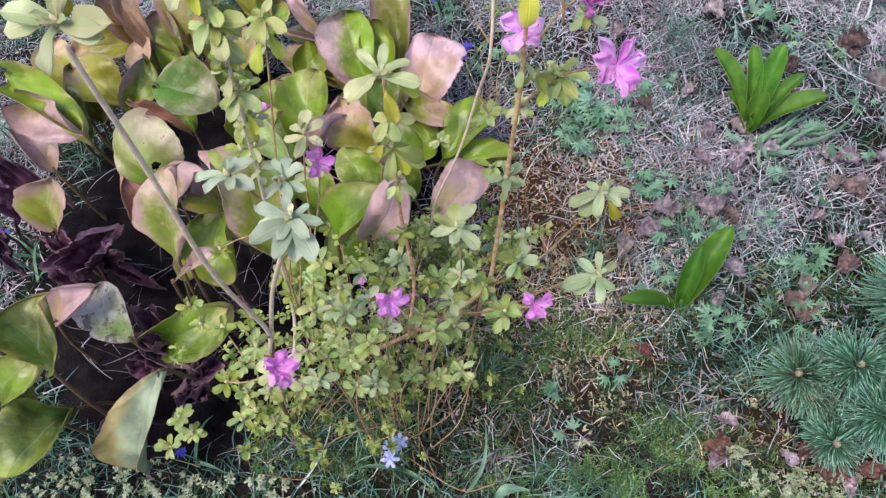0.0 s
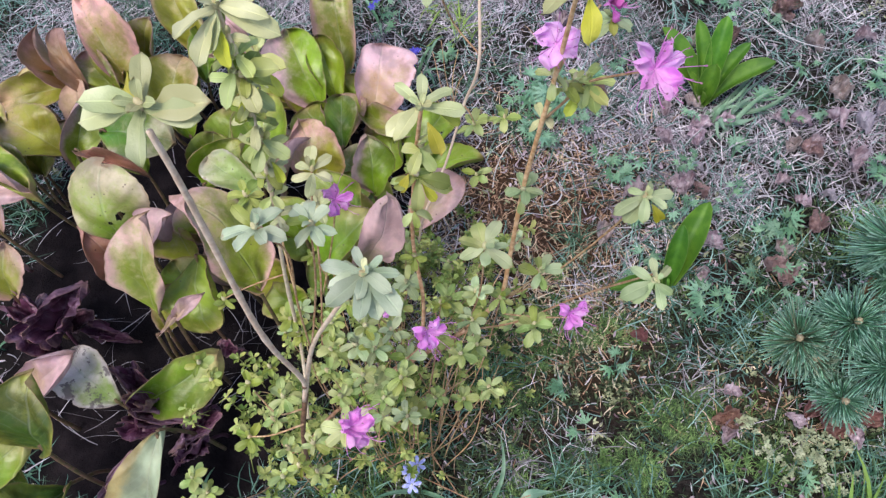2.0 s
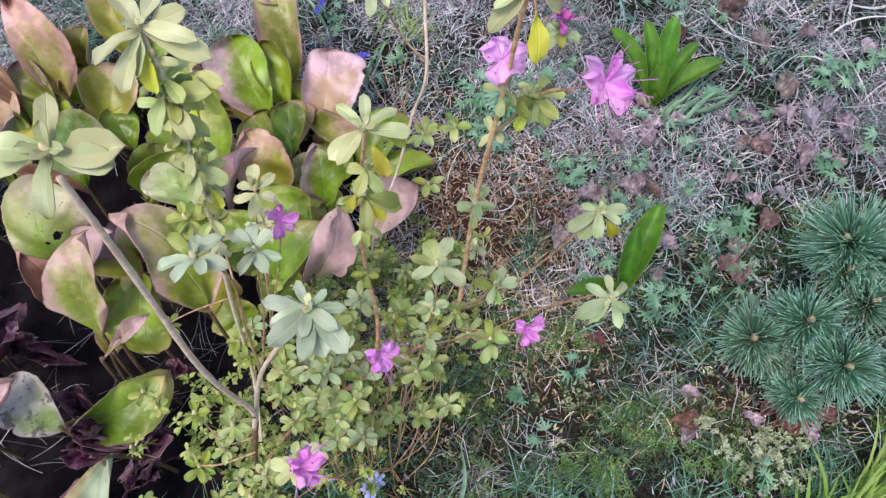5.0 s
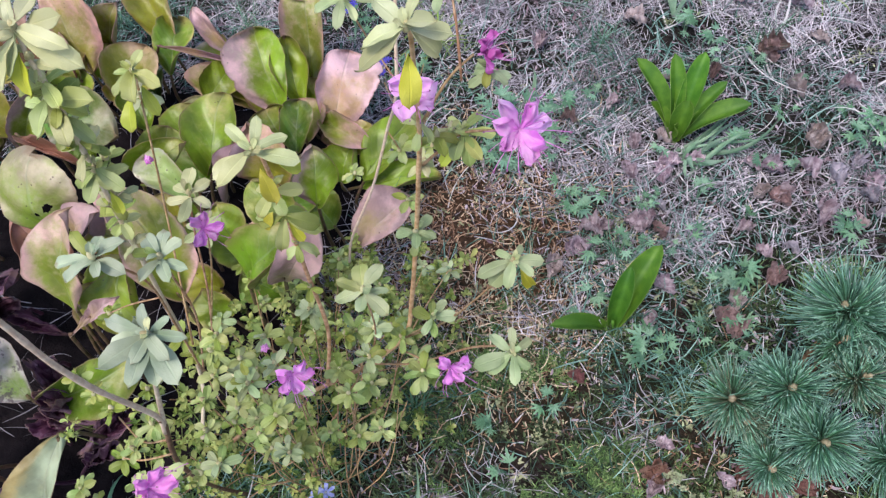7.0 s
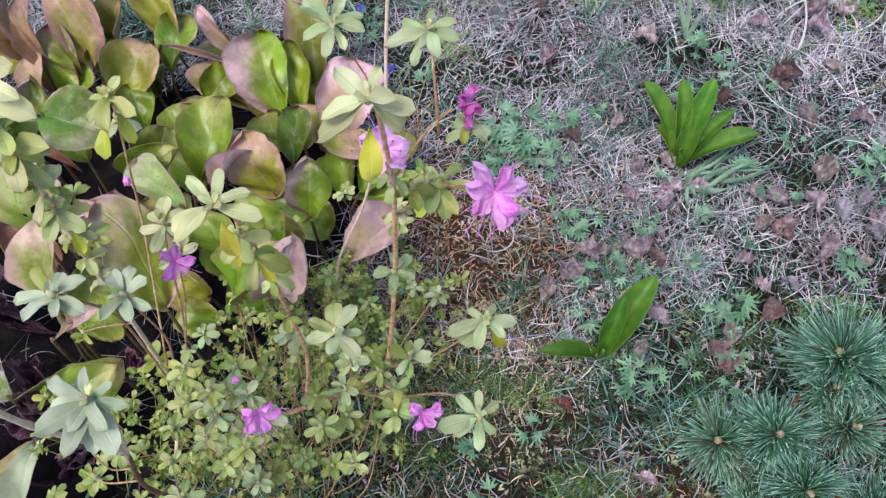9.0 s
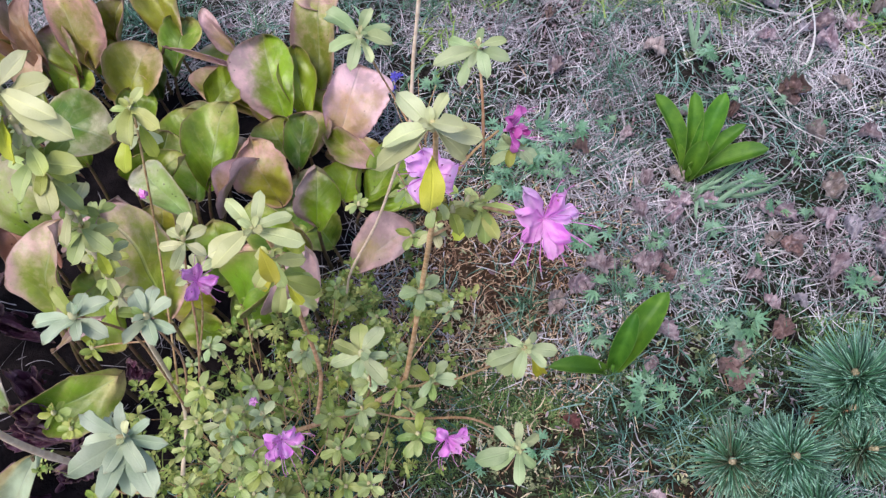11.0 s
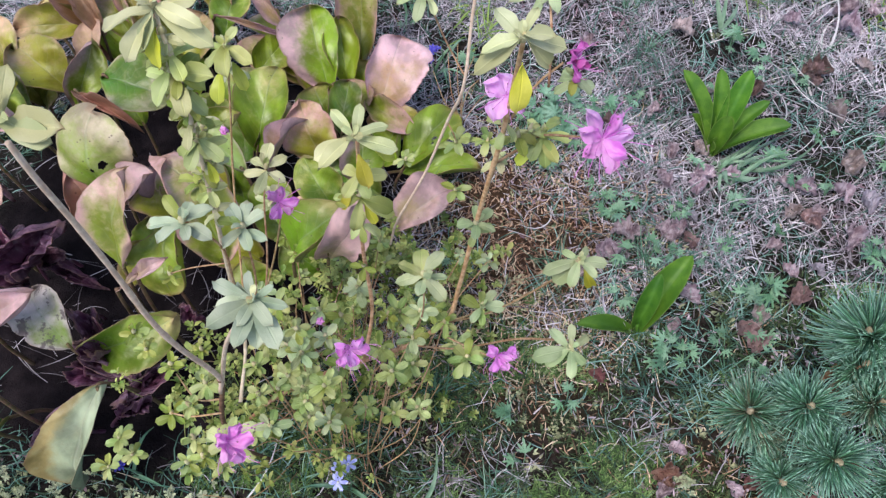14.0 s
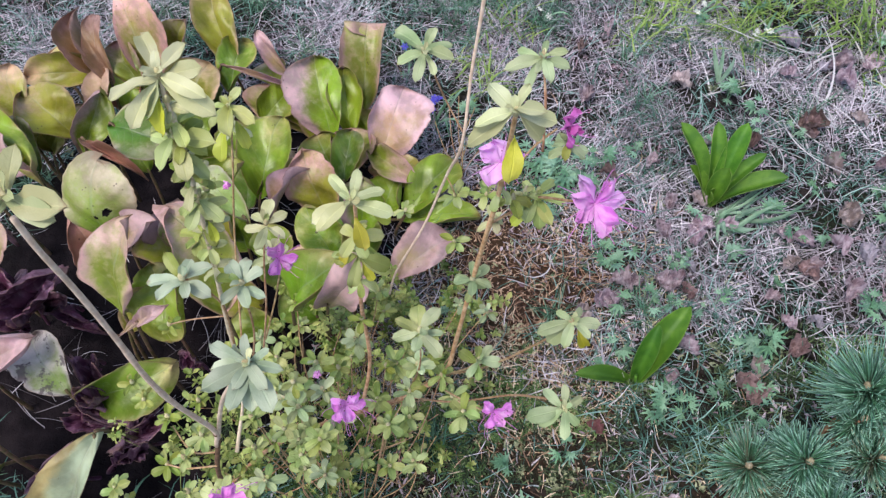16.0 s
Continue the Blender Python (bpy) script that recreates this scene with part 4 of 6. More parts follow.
stem("limb", [(-0.168, -0.304, 0.300), (-0.152, -0.276, 0.396), (-0.149, -0.273, 0.540), (-0.130, -0.306, 0.720), (-0.116, -0.339, 0.834)], 0.0027, 0.0015)
stem("branch", [(-0.318, -0.372, 0.300), (-0.310, -0.311, 0.360), (-0.277, -0.314, 0.576), (-0.249, -0.329, 0.720), (-0.236, -0.330, 0.816), (-0.227, -0.331, 0.882), (-0.227, -0.329, 0.912), (-0.229, -0.321, 0.926)], 0.0024, 0.0013)
stem("twig", [(-0.287, -0.313, 0.456), (-0.293, -0.214, 0.564), (-0.273, -0.196, 0.672), (-0.262, -0.183, 0.740)], 0.0012, 0.0010)
stem("twig", [(-0.288, -0.328, 0.408), (-0.273, -0.329, 0.540), (-0.252, -0.343, 0.660), (-0.257, -0.356, 0.720), (-0.258, -0.362, 0.744)], 0.0013, 0.0009)
stem("twig", [(-0.288, -0.328, 0.408), (-0.254, -0.321, 0.540), (-0.230, -0.341, 0.660), (-0.221, -0.351, 0.720)], 0.0013, 0.0009)
stem("twig", [(-0.275, -0.327, 0.408), (-0.251, -0.288, 0.528), (-0.240, -0.267, 0.612), (-0.229, -0.258, 0.666)], 0.0013, 0.0009)
stem("twig", [(-0.106, -0.302, 0.360), (-0.085, -0.314, 0.480), (-0.078, -0.334, 0.612)], 0.0012, 0.0009)
stem("twig", [(-0.061, -0.290, 0.408), (-0.037, -0.313, 0.480), (-0.022, -0.325, 0.534)], 0.0011, 0.0008)
stem("twig", [(-0.106, -0.304, 0.360), (-0.048, -0.333, 0.432), (0.010, -0.366, 0.552), (0.034, -0.403, 0.648), (0.046, -0.422, 0.696)], 0.0013, 0.0009)
stem("twig", [(-0.061, -0.292, 0.408), (-0.013, -0.318, 0.504), (0.029, -0.348, 0.636), (0.050, -0.365, 0.720)], 0.0013, 0.0009)
stem("twig", [(-0.221, -0.333, 0.312), (-0.179, -0.364, 0.432), (-0.142, -0.403, 0.576)], 0.0011, 0.0008)
stem("twig", [(-0.324, -0.405, 0.288), (-0.259, -0.468, 0.504), (-0.202, -0.518, 0.696)], 0.0013, 0.0009)
stem("twig", [(-0.253, -0.304, 0.504), (-0.224, -0.297, 0.600), (-0.206, -0.298, 0.672)], 0.0011, 0.0008)
stem("twig", [(-0.059, -0.310, 0.408), (-0.028, -0.351, 0.480), (-0.006, -0.387, 0.552)], 0.0011, 0.0008)
stem("twig", [(-0.019, -0.285, 0.732), (-0.004, -0.289, 0.756), (0.013, -0.281, 0.766), (0.034, -0.304, 0.798), (0.048, -0.319, 0.816)], 0.0013, 0.0009)
stem("twig", [(-0.013, -0.299, 0.804), (0.006, -0.277, 0.822), (0.024, -0.261, 0.828)], 0.0011, 0.0009)
stem("twig", [(0.015, -0.274, 0.816), (0.013, -0.257, 0.852), (0.009, -0.230, 0.870)], 0.0010, 0.0008)
stem("branch", [(-0.159, -0.100, 0.240), (-0.144, -0.100, 0.312), (-0.104, -0.083, 0.408), (-0.074, -0.079, 0.516), (-0.055, -0.096, 0.600), (-0.048, -0.071, 0.684), (-0.039, -0.057, 0.768), (-0.035, -0.060, 0.828)], 0.0017, 0.0020)
stem("twig", [(-0.077, 0.296, 0.036), (-0.094, 0.298, 0.120), (-0.103, 0.336, 0.180)], 0.0011, 0.0007)
stem("twig", [(-0.074, 0.297, 0.036), (-0.072, 0.314, 0.120), (-0.055, 0.343, 0.168)], 0.0011, 0.0007)
stem("twig", [(-0.081, 0.296, 0.036), (-0.063, 0.320, 0.096), (-0.043, 0.330, 0.120)], 0.0010, 0.0007)
stem("twig", [(-0.082, 0.289, 0.036), (-0.111, 0.303, 0.096), (-0.129, 0.324, 0.144)], 0.0010, 0.0007)
stem("twig", [(-0.072, 0.297, 0.036), (-0.083, 0.313, 0.120), (-0.085, 0.336, 0.204)], 0.0011, 0.0007)
stem("twig", [(-0.071, 0.290, 0.036), (-0.045, 0.294, 0.096), (-0.020, 0.304, 0.120)], 0.0009, 0.0006)
stem("twig", [(-0.052, -0.094, 0.612), (-0.075, -0.057, 0.624), (-0.088, -0.062, 0.672), (-0.097, -0.056, 0.696)], 0.0011, 0.0009)
stem("twig", [(-0.273, -0.434, 0.516), (-0.302, -0.432, 0.504), (-0.319, -0.415, 0.528)], 0.0011, 0.0008)
stem("twig", [(-0.282, -0.438, 0.480), (-0.325, -0.434, 0.444), (-0.357, -0.425, 0.420)], 0.0011, 0.0008)
stem("twig", [(-0.223, -0.331, 0.300), (-0.225, -0.344, 0.408), (-0.220, -0.366, 0.504)], 0.0011, 0.0008)
stem("twig", [(-0.197, -0.329, 0.480), (-0.182, -0.320, 0.408), (-0.165, -0.310, 0.324)], 0.0010, 0.0008)
stem("twig", [(-0.074, -0.079, 0.516), (-0.067, -0.085, 0.504), (-0.063, -0.080, 0.480)], 0.0009, 0.0008)
stem("twig", [(-0.277, -0.314, 0.576), (-0.322, -0.306, 0.545), (-0.362, -0.295, 0.504)], 0.0008, 0.0007)

rosette((-0.223, -0.473, 1.015), "pale", [(-0.221, -0.455, 1.027), (-0.248, -0.477, 1.015), (-0.226, -0.496, 1.009), (-0.194, -0.479, 1.021), (-0.242, -0.477, 1.027), (-0.199, -0.483, 1.015), (-0.249, -0.435, 0.991)], 0.44)
rosette((-0.228, -0.323, 0.930), "pale", [(-0.245, -0.296, 0.936), (-0.212, -0.309, 0.942), (-0.202, -0.319, 0.936), (-0.253, -0.341, 0.930), (-0.199, -0.337, 0.930), (-0.194, -0.339, 0.918), (-0.231, -0.346, 0.899), (-0.247, -0.347, 0.912), (-0.235, -0.341, 0.912)], 0.32)
rosette((-0.232, -0.330, 0.882), "green", [(-0.252, -0.325, 0.882), (-0.204, -0.335, 0.888), (-0.212, -0.328, 0.870), (-0.242, -0.349, 0.870), (-0.221, -0.355, 0.870), (-0.213, -0.343, 0.870), (-0.240, -0.337, 0.858)], 0.38, 0.022)
rosette((-0.234, -0.332, 0.810), "green", [(-0.218, -0.323, 0.810), (-0.250, -0.339, 0.798), (-0.217, -0.342, 0.798), (-0.252, -0.313, 0.798), (-0.229, -0.344, 0.786)], 0.4, 0.022)
rosette((-0.116, -0.348, 0.844), "pale", [(-0.131, -0.336, 0.856), (-0.113, -0.329, 0.856), (-0.095, -0.342, 0.850), (-0.088, -0.354, 0.844), (-0.135, -0.373, 0.844), (-0.141, -0.362, 0.838), (-0.107, -0.369, 0.812), (-0.091, -0.347, 0.820)], 0.38)
rosette((-0.131, -0.311, 0.720), "green", [(-0.102, -0.319, 0.708), (-0.152, -0.313, 0.720), (-0.111, -0.304, 0.720), (-0.146, -0.321, 0.696), (-0.117, -0.324, 0.696)], 0.36, 0.022)
rosette((-0.012, -0.346, 0.941), "pale", [(-0.027, -0.335, 0.953), (-0.005, -0.337, 0.953), (-0.034, -0.356, 0.941), (0.011, -0.351, 0.941), (0.003, -0.357, 0.953), (-0.011, -0.374, 0.907), (-0.037, -0.358, 0.923), (0.003, -0.350, 0.923)], 0.4)
rosette((-0.160, -0.470, 0.846), "silver", [(-0.165, -0.455, 0.851), (-0.149, -0.462, 0.851), (-0.140, -0.473, 0.846), (-0.142, -0.496, 0.846), (-0.155, -0.496, 0.841), (-0.165, -0.500, 0.846), (-0.183, -0.489, 0.846), (-0.183, -0.474, 0.846), (-0.186, -0.460, 0.846), (-0.146, -0.487, 0.851), (-0.164, -0.488, 0.851), (-0.180, -0.457, 0.835)], 0.36)
rosette((-0.260, -0.187, 0.748), "green", [(-0.250, -0.177, 0.760), (-0.273, -0.209, 0.748), (-0.232, -0.208, 0.748), (-0.249, -0.226, 0.754), (-0.276, -0.189, 0.748), (-0.267, -0.229, 0.724), (-0.242, -0.215, 0.724)], 0.36)
rosette((0.045, -0.431, 0.704), "grey", [(0.018, -0.440, 0.704), (0.030, -0.416, 0.704), (0.045, -0.415, 0.710), (0.058, -0.421, 0.704), (0.046, -0.454, 0.704), (0.057, -0.440, 0.698), (0.027, -0.442, 0.692)], 0.36)
rosette((0.049, -0.368, 0.727), "grey", [(0.023, -0.378, 0.727), (0.036, -0.361, 0.727), (0.070, -0.369, 0.727), (0.043, -0.388, 0.721), (0.063, -0.377, 0.698), (0.056, -0.357, 0.727), (0.031, -0.381, 0.715), (0.062, -0.380, 0.727)], 0.44)
rosette((-0.097, -0.061, 0.703), "grey", [(-0.130, -0.033, 0.703), (-0.089, -0.033, 0.709), (-0.070, -0.050, 0.703), (-0.067, -0.069, 0.703), (-0.104, -0.089, 0.691), (-0.122, -0.078, 0.703), (-0.086, -0.080, 0.691), (-0.115, -0.051, 0.703)], 0.36)
rosette((0.009, -0.232, 0.872), "grey", [(-0.009, -0.223, 0.872), (0.011, -0.221, 0.878), (0.026, -0.227, 0.872), (0.028, -0.238, 0.872), (0.015, -0.253, 0.872), (-0.002, -0.249, 0.860), (-0.017, -0.243, 0.872), (0.005, -0.248, 0.872)], 0.34)
rosette((0.015, -0.279, 0.768), "green", [(-0.005, -0.285, 0.768), (0.007, -0.303, 0.768), (0.027, -0.303, 0.768), (0.038, -0.280, 0.768), (0.029, -0.263, 0.768), (0.004, -0.266, 0.768), (-0.003, -0.294, 0.744), (0.019, -0.303, 0.756)], 0.38)
whorl((-0.032, -0.273, 0.616), "grey", 0.0230, 6)
whorl((-0.078, -0.337, 0.624), "grey", 0.0302, 7)
whorl((-0.022, -0.326, 0.540), "grey", 0.0276, 6)
whorl((-0.033, -0.370, 0.504), "green", 0.0269, 8)
whorl((-0.256, -0.366, 0.751), "silver", 0.0254, 7)
whorl((-0.218, -0.353, 0.727), "silver", 0.0255, 7)
whorl((-0.228, -0.260, 0.672), "pale", 0.0242, 6)
whorl((-0.322, -0.411, 0.540), "yellow", 0.0190, 6)
whorl((-0.396, -0.355, 0.480), "yellow", 0.0215, 6)
whorl((-0.357, -0.425, 0.420), "yellow", 0.0225, 6)
whorl((-0.362, -0.295, 0.504), "yellow", 0.0174, 7)
whorl((-0.138, -0.027, 0.360), "green", 0.0209, 8)
whorl((-0.063, -0.080, 0.480), "green", 0.0297, 7)
whorl((-0.182, -0.357, 0.504), "grey", 0.0235, 6)
whorl((-0.220, -0.366, 0.504), "grey", 0.0271, 6)
whorl((-0.207, -0.398, 0.456), "green", 0.0225, 8)
whorl((-0.176, -0.409, 0.396), "yellow", 0.0225, 8)
whorl((-0.167, -0.264, 0.432), "grey", 0.0268, 7)
whorl((-0.121, -0.274, 0.396), "green", 0.0275, 7)
whorl((-0.199, -0.518, 0.708), "green", 0.0211, 6)
whorl((-0.214, -0.463, 0.540), "grey", 0.0233, 6)
whorl((-0.025, -0.077, 0.480), "green", 0.0268, 7)
whorl((-0.063, -0.072, 0.360), "green", 0.0267, 6)
whorl((-0.197, -0.388, 0.540), "grey", 0.0244, 6)
whorl((-0.297, -0.414, 0.504), "green", 0.0248, 8)
whorl((-0.181, -0.422, 0.420), "grey", 0.0223, 7)
whorl((-0.301, -0.304, 0.456), "yellow", 0.0253, 7)
whorl((-0.186, -0.341, 0.540), "grey", 0.0219, 6)
whorl((-0.176, -0.408, 0.504), "green", 0.0251, 6)
whorl((-0.250, -0.358, 0.480), "green", 0.0240, 7)
whorl((-0.238, -0.253, 0.600), "pale", 0.0241, 7)
whorl((-0.234, -0.327, 0.840), "yellow", 0.0143, 8)
whorl((-0.232, -0.327, 0.864), "green", 0.0152, 8)
whorl((-0.241, -0.324, 0.768), "pale", 0.0159, 7)
whorl((-0.240, -0.308, 0.792), "green", 0.0147, 6)
whorl((-0.236, -0.318, 0.888), "green", 0.0126, 8)
whorl((-0.082, -0.255, 0.360), "yellow", 0.0229, 7)
whorl((-0.476, -0.420, 0.264), "green", 0.0275, 8)
whorl((-0.502, -0.447, 0.216), "green", 0.0267, 7)
whorl((-0.465, -0.433, 0.240), "green", 0.0232, 8)
whorl((-0.280, -0.482, 0.552), "green", 0.0163, 6)
whorl((-0.254, -0.483, 0.564), "green", 0.0171, 6)
whorl((-0.275, -0.493, 0.528), "yellow", 0.0167, 6)
whorl((-0.297, -0.494, 0.504), "green", 0.0182, 7)
whorl((-0.262, -0.495, 0.504), "green", 0.0172, 7)
whorl((-0.234, -0.429, 0.528), "green", 0.0175, 6)
whorl((-0.299, -0.445, 0.528), "green", 0.0161, 8)
whorl((-0.318, -0.371, 0.480), "yellow", 0.0166, 7)
whorl((-0.215, -0.400, 0.504), "green", 0.0183, 6)
whorl((-0.198, -0.420, 0.480), "green", 0.0186, 7)
whorl((-0.233, -0.469, 0.528), "green", 0.0160, 8)
whorl((-0.399, -0.357, 0.432), "yellow", 0.0188, 8)
whorl((-0.204, -0.367, 0.552), "green", 0.0188, 7)
whorl((-0.240, -0.349, 0.528), "green", 0.0195, 8)
whorl((-0.212, -0.364, 0.600), "green", 0.0178, 6)
whorl((-0.049, -0.312, 0.396), "green", 0.0242, 7)
whorl((-0.292, -0.271, 0.660), "yellow", 0.0191, 7)
whorl((-0.228, -0.327, 0.914), "pale", 0.0161, 4, -50, 12)
whorl((-0.227, -0.331, 0.900), "green", 0.0179, 4, -50, 12)
whorl((-0.228, -0.332, 0.880), "yellow", 0.0192, 5, -50, 12)
whorl((-0.232, -0.329, 0.854), "green", 0.0193, 4, -50, 12)
whorl((-0.234, -0.329, 0.834), "pale", 0.0200, 4, -50, 12)
whorl((-0.236, -0.332, 0.810), "green", 0.0198, 4, -50, 12)
whorl((-0.243, -0.328, 0.774), "yellow", 0.0201, 4, -50, 12)
whorl((-0.247, -0.328, 0.742), "green", 0.0192, 4, -50, 12)
whorl((-0.250, -0.330, 0.708), "pale", 0.0191, 4, -50, 12)
whorl((-0.122, -0.330, 0.780), "green", 0.0223, 5, -50, 12)
whorl((-0.129, -0.314, 0.720), "yellow", 0.0283, 5, -50, 12)
whorl((-0.141, -0.285, 0.624), "green", 0.0250, 4, -50, 12)
whorl((-0.266, -0.186, 0.720), "pale", 0.0189, 4, -50, 12)
whorl((-0.016, -0.299, 0.804), "green", 0.0169, 4, -50, 12)
whorl((-0.005, -0.293, 0.780), "yellow", 0.0184, 4, -50, 12)
whorl((0.006, -0.281, 0.774), "green", 0.0178, 4, -50, 12)
whorl((-0.018, -0.279, 0.732), "pale", 0.0180, 4, -50, 12)
whorl((-0.033, -0.273, 0.600), "green", 0.0190, 3, -50, 12)
whorl((0.034, -0.263, 0.816), "grey", 0.0205, 7, -40, 8)
whorl((-0.151, -0.275, 0.516), "yellow", 0.0221, 4, -50, 12)



def spray(centre, look_name, length, count):
    """A leafy shoot on a thin twig of its own from the foot of the shrub."""
    x, y, z = centre
    foot = Vector((-0.28 + 0.6 * (x + 0.28), -0.33 + 0.6 * (y + 0.33), 0.02))
    mid = foot.lerp(Vector(centre), 0.55) + Vector((0.012 * math.sin(90 * x), 0.012 * math.cos(70 * y), 0.02))
    stem("twig", [foot, mid, centre], 0.0010, 0.0007)
    whorl(centre, look_name, length, count)


spray((-0.199, -0.213, 0.259), "green", 0.0230, 6)
spray((-0.246, -0.385, 0.408), "green", 0.0197, 7)
spray((-0.295, -0.309, 0.422), "yellow", 0.0216, 8)
spray((-0.052, -0.089, 0.201), "grey", 0.0192, 6)
spray((-0.139, -0.317, 0.382), "green", 0.0259, 8)
spray((-0.377, -0.192, 0.181), "grey", 0.0194, 6)
spray((-0.089, -0.304, 0.466), "grey", 0.0233, 7)
spray((-0.118, -0.117, 0.200), "green", 0.0229, 6)
spray((-0.282, -0.152, 0.295), "yellow", 0.0211, 6)
spray((-0.151, -0.381, 0.350), "green", 0.0200, 8)
spray((-0.113, -0.374, 0.462), "green", 0.0231, 6)
spray((-0.172, -0.366, 0.446), "grey", 0.0244, 8)
spray((-0.343, -0.182, 0.229), "grey", 0.0255, 7)
spray((-0.096, -0.352, 0.425), "green", 0.0246, 6)
spray((-0.243, -0.091, 0.183), "green", 0.0250, 6)
spray((-0.298, -0.136, 0.185), "green", 0.0231, 8)
spray((-0.209, -0.370, 0.402), "green", 0.0228, 8)
spray((-0.171, -0.325, 0.491), "yellow", 0.0195, 8)
spray((-0.175, -0.091, 0.164), "yellow", 0.0252, 8)
spray((-0.329, -0.077, 0.203), "yellow", 0.0228, 6)
spray((-0.251, -0.335, 0.480), "yellow", 0.0228, 7)
spray((-0.119, -0.387, 0.350), "green", 0.0240, 6)
spray((-0.218, -0.401, 0.356), "green", 0.0222, 7)
spray((-0.012, -0.140, 0.284), "grey", 0.0238, 6)
spray((-0.086, -0.395, 0.400), "green", 0.0206, 8)
spray((-0.221, -0.334, 0.432), "green", 0.0251, 6)
spray((-0.097, -0.327, 0.440), "grey", 0.0233, 8)
spray((-0.131, -0.284, 0.406), "yellow", 0.0195, 6)
spray((-0.181, -0.395, 0.345), "green", 0.0196, 6)
spray((-0.180, -0.078, 0.210), "green", 0.0228, 7)
spray((-0.088, -0.157, 0.164), "grey", 0.0213, 7)
spray((-0.238, -0.124, 0.161), "green", 0.0231, 7)
spray((-0.251, -0.390, 0.498), "green", 0.0197, 7)
spray((-0.061, -0.307, 0.447), "green", 0.0245, 6)


# low leafy shoots round the foot of the shrub
TINY_SHAPES = [small_leaf(i, rows=5, cols=2) for i in range(12)]


def sprig_piece(seed):
    rnd = random.Random(seed)
    pieces = []
    h = rnd.uniform(0.03, 0.06)
    for tier in range(2):
        n = rnd.randint(4, 6)
        z = h * (1.0 - 0.5 * tier)
        for k in range(n):
            a = 2 * math.pi * (k + 0.5 * tier) / n + rnd.uniform(-0.35, 0.35)
            el = radians(rnd.uniform(-10, 40))
            d = Vector((math.cos(a) * math.cos(el), math.sin(a) * math.cos(el), math.sin(el)))
            ln = rnd.uniform(0.013, 0.024)
            pieces.append(moved(rnd.choice(TINY_SHAPES), frame_of((0, 0, z), d, (rnd.uniform(-0.3, 0.3), rnd.uniform(-0.3, 0.3), 1), (ln * rnd.uniform(0.36, 0.52), ln, ln))))
    pieces.append(tube([(0.008, 0.0, -0.05), (0.003, 0.002, -0.01), (0, 0, h)], 0.0012, 0.0008, 5, 2))
    return merge(pieces)


SPRIG_SHAPES = [sprig_piece(i) for i in range(9)]


def build_sprigs():
    rnd = random.Random(11)
    pieces = []
    for count, a, b, spread, tall, thin in ((300, (-0.43, -0.40), (-0.06, -0.20), 0.125, 0.38, 0.40), (240, (-0.34, -0.17), (0.03, -0.09), 0.085, 0.20, 0.35), (26, (-0.33, -0.42), (-0.18, -0.36), 0.07, 0.36, 0.1), (110, (-0.32, -0.10), (-0.06, -0.02), 0.07, 0.12, 0.2)):
        a, b = Vector((*a, 0)), Vector((*b, 0))
        along = b - a
        side = Vector((-along.y, along.x, 0)).normalized()
        for k in range(count):
            t, w = rnd.random(), rnd.gauss(0.2, 0.5)
            if abs(w) > 1.2:
                w = rnd.uniform(-1, 1.2)
            p = a + along * t + side * (w * spread)
            top = tall * (1 - 0.5 * abs(w)) * (1 - thin * t)
            p.z = height(p.x, p.y) + 0.045 + top * rnd.random() ** 1.2
            if noise.noise((p.x * 15.0, p.y * 15.0, 4.0)) < (-0.05 if tall < 0.25 else -0.12):
                continue
            sc = rnd.uniform(0.36, 0.74)
            pieces.append(moved(rnd.choice(SPRIG_SHAPES), Matrix.Translation(p) @ pose(0, 0, 0, rnd.uniform(-35, 35), rnd.uniform(-35, 35), rnd.uniform(0, 360)) @ Matrix.Scale(sc, 4)))
    tagged(part("low_foliage", mesh_of("low_foliage", *merge(pieces)), SPRIG, rhododendron, "dense low shoots with small yellow-green leaves"), kind="stuff")


build_sprigs()


def build_low_twigs():
    rnd = random.Random(5)
    for k in range(44):
        a = Vector((rnd.uniform(-0.40, -0.12), rnd.uniform(-0.40, -0.24), 0.0))
        d = Vector((rnd.uniform(-0.14, 0.16), rnd.uniform(-0.10, 0.10), rnd.uniform(0.06, 0.30)))
        m = a + d * 0.5 + Vector((rnd.uniform(-0.03, 0.03), rnd.uniform(-0.03, 0.03), 0))
        stem("twig", [a, m, a + d], 0.0010, 0.0006)


build_low_twigs()


# flowers
def petal_piece(seed):
    rnd = random.Random(seed)
    p = rnd.uniform(0, 6)

    def point(u, s):
        prof = 0.12 + 0.88 * math.sin(math.pi * min(1, u * 0.97) ** 1.5) ** 0.75 if u < 1 else 0.10
        hw = 0.27 * prof * (1 + 0.16 * math.sin(17 * u + 2 * p + 2 * s) * u + 0.14 * noise.noise((u * 9, s * 2 + p, p)))
        ruff = 0.17 * math.sin(4.5 * s + p) * u + 0.12 * math.sin(9 * u + 3 * s + p) * u + 0.10 * noise.noise((u * 6 + p, s * 3, 1.0)) * u
        return Vector((s * hw + 0.06 * math.sin(5 * u + p) * u, u - 0.10 * u * u, 0.42 * (u - 0.95 * u * u) + ruff + 0.14 * s * s * hw))

    return shell(12, 8, point, 0.012)


PETALS = [mesh_of("petal", *petal_piece(i)) for i in range(4)]
for me in PETALS:
    me.materials.append(PETAL)
PETALS_DEEP = [mesh_of("petal_deep", *petal_piece(i + 10)) for i in range(3)]
for me in PETALS_DEEP:
    me.materials.append(PETAL_DEEP)


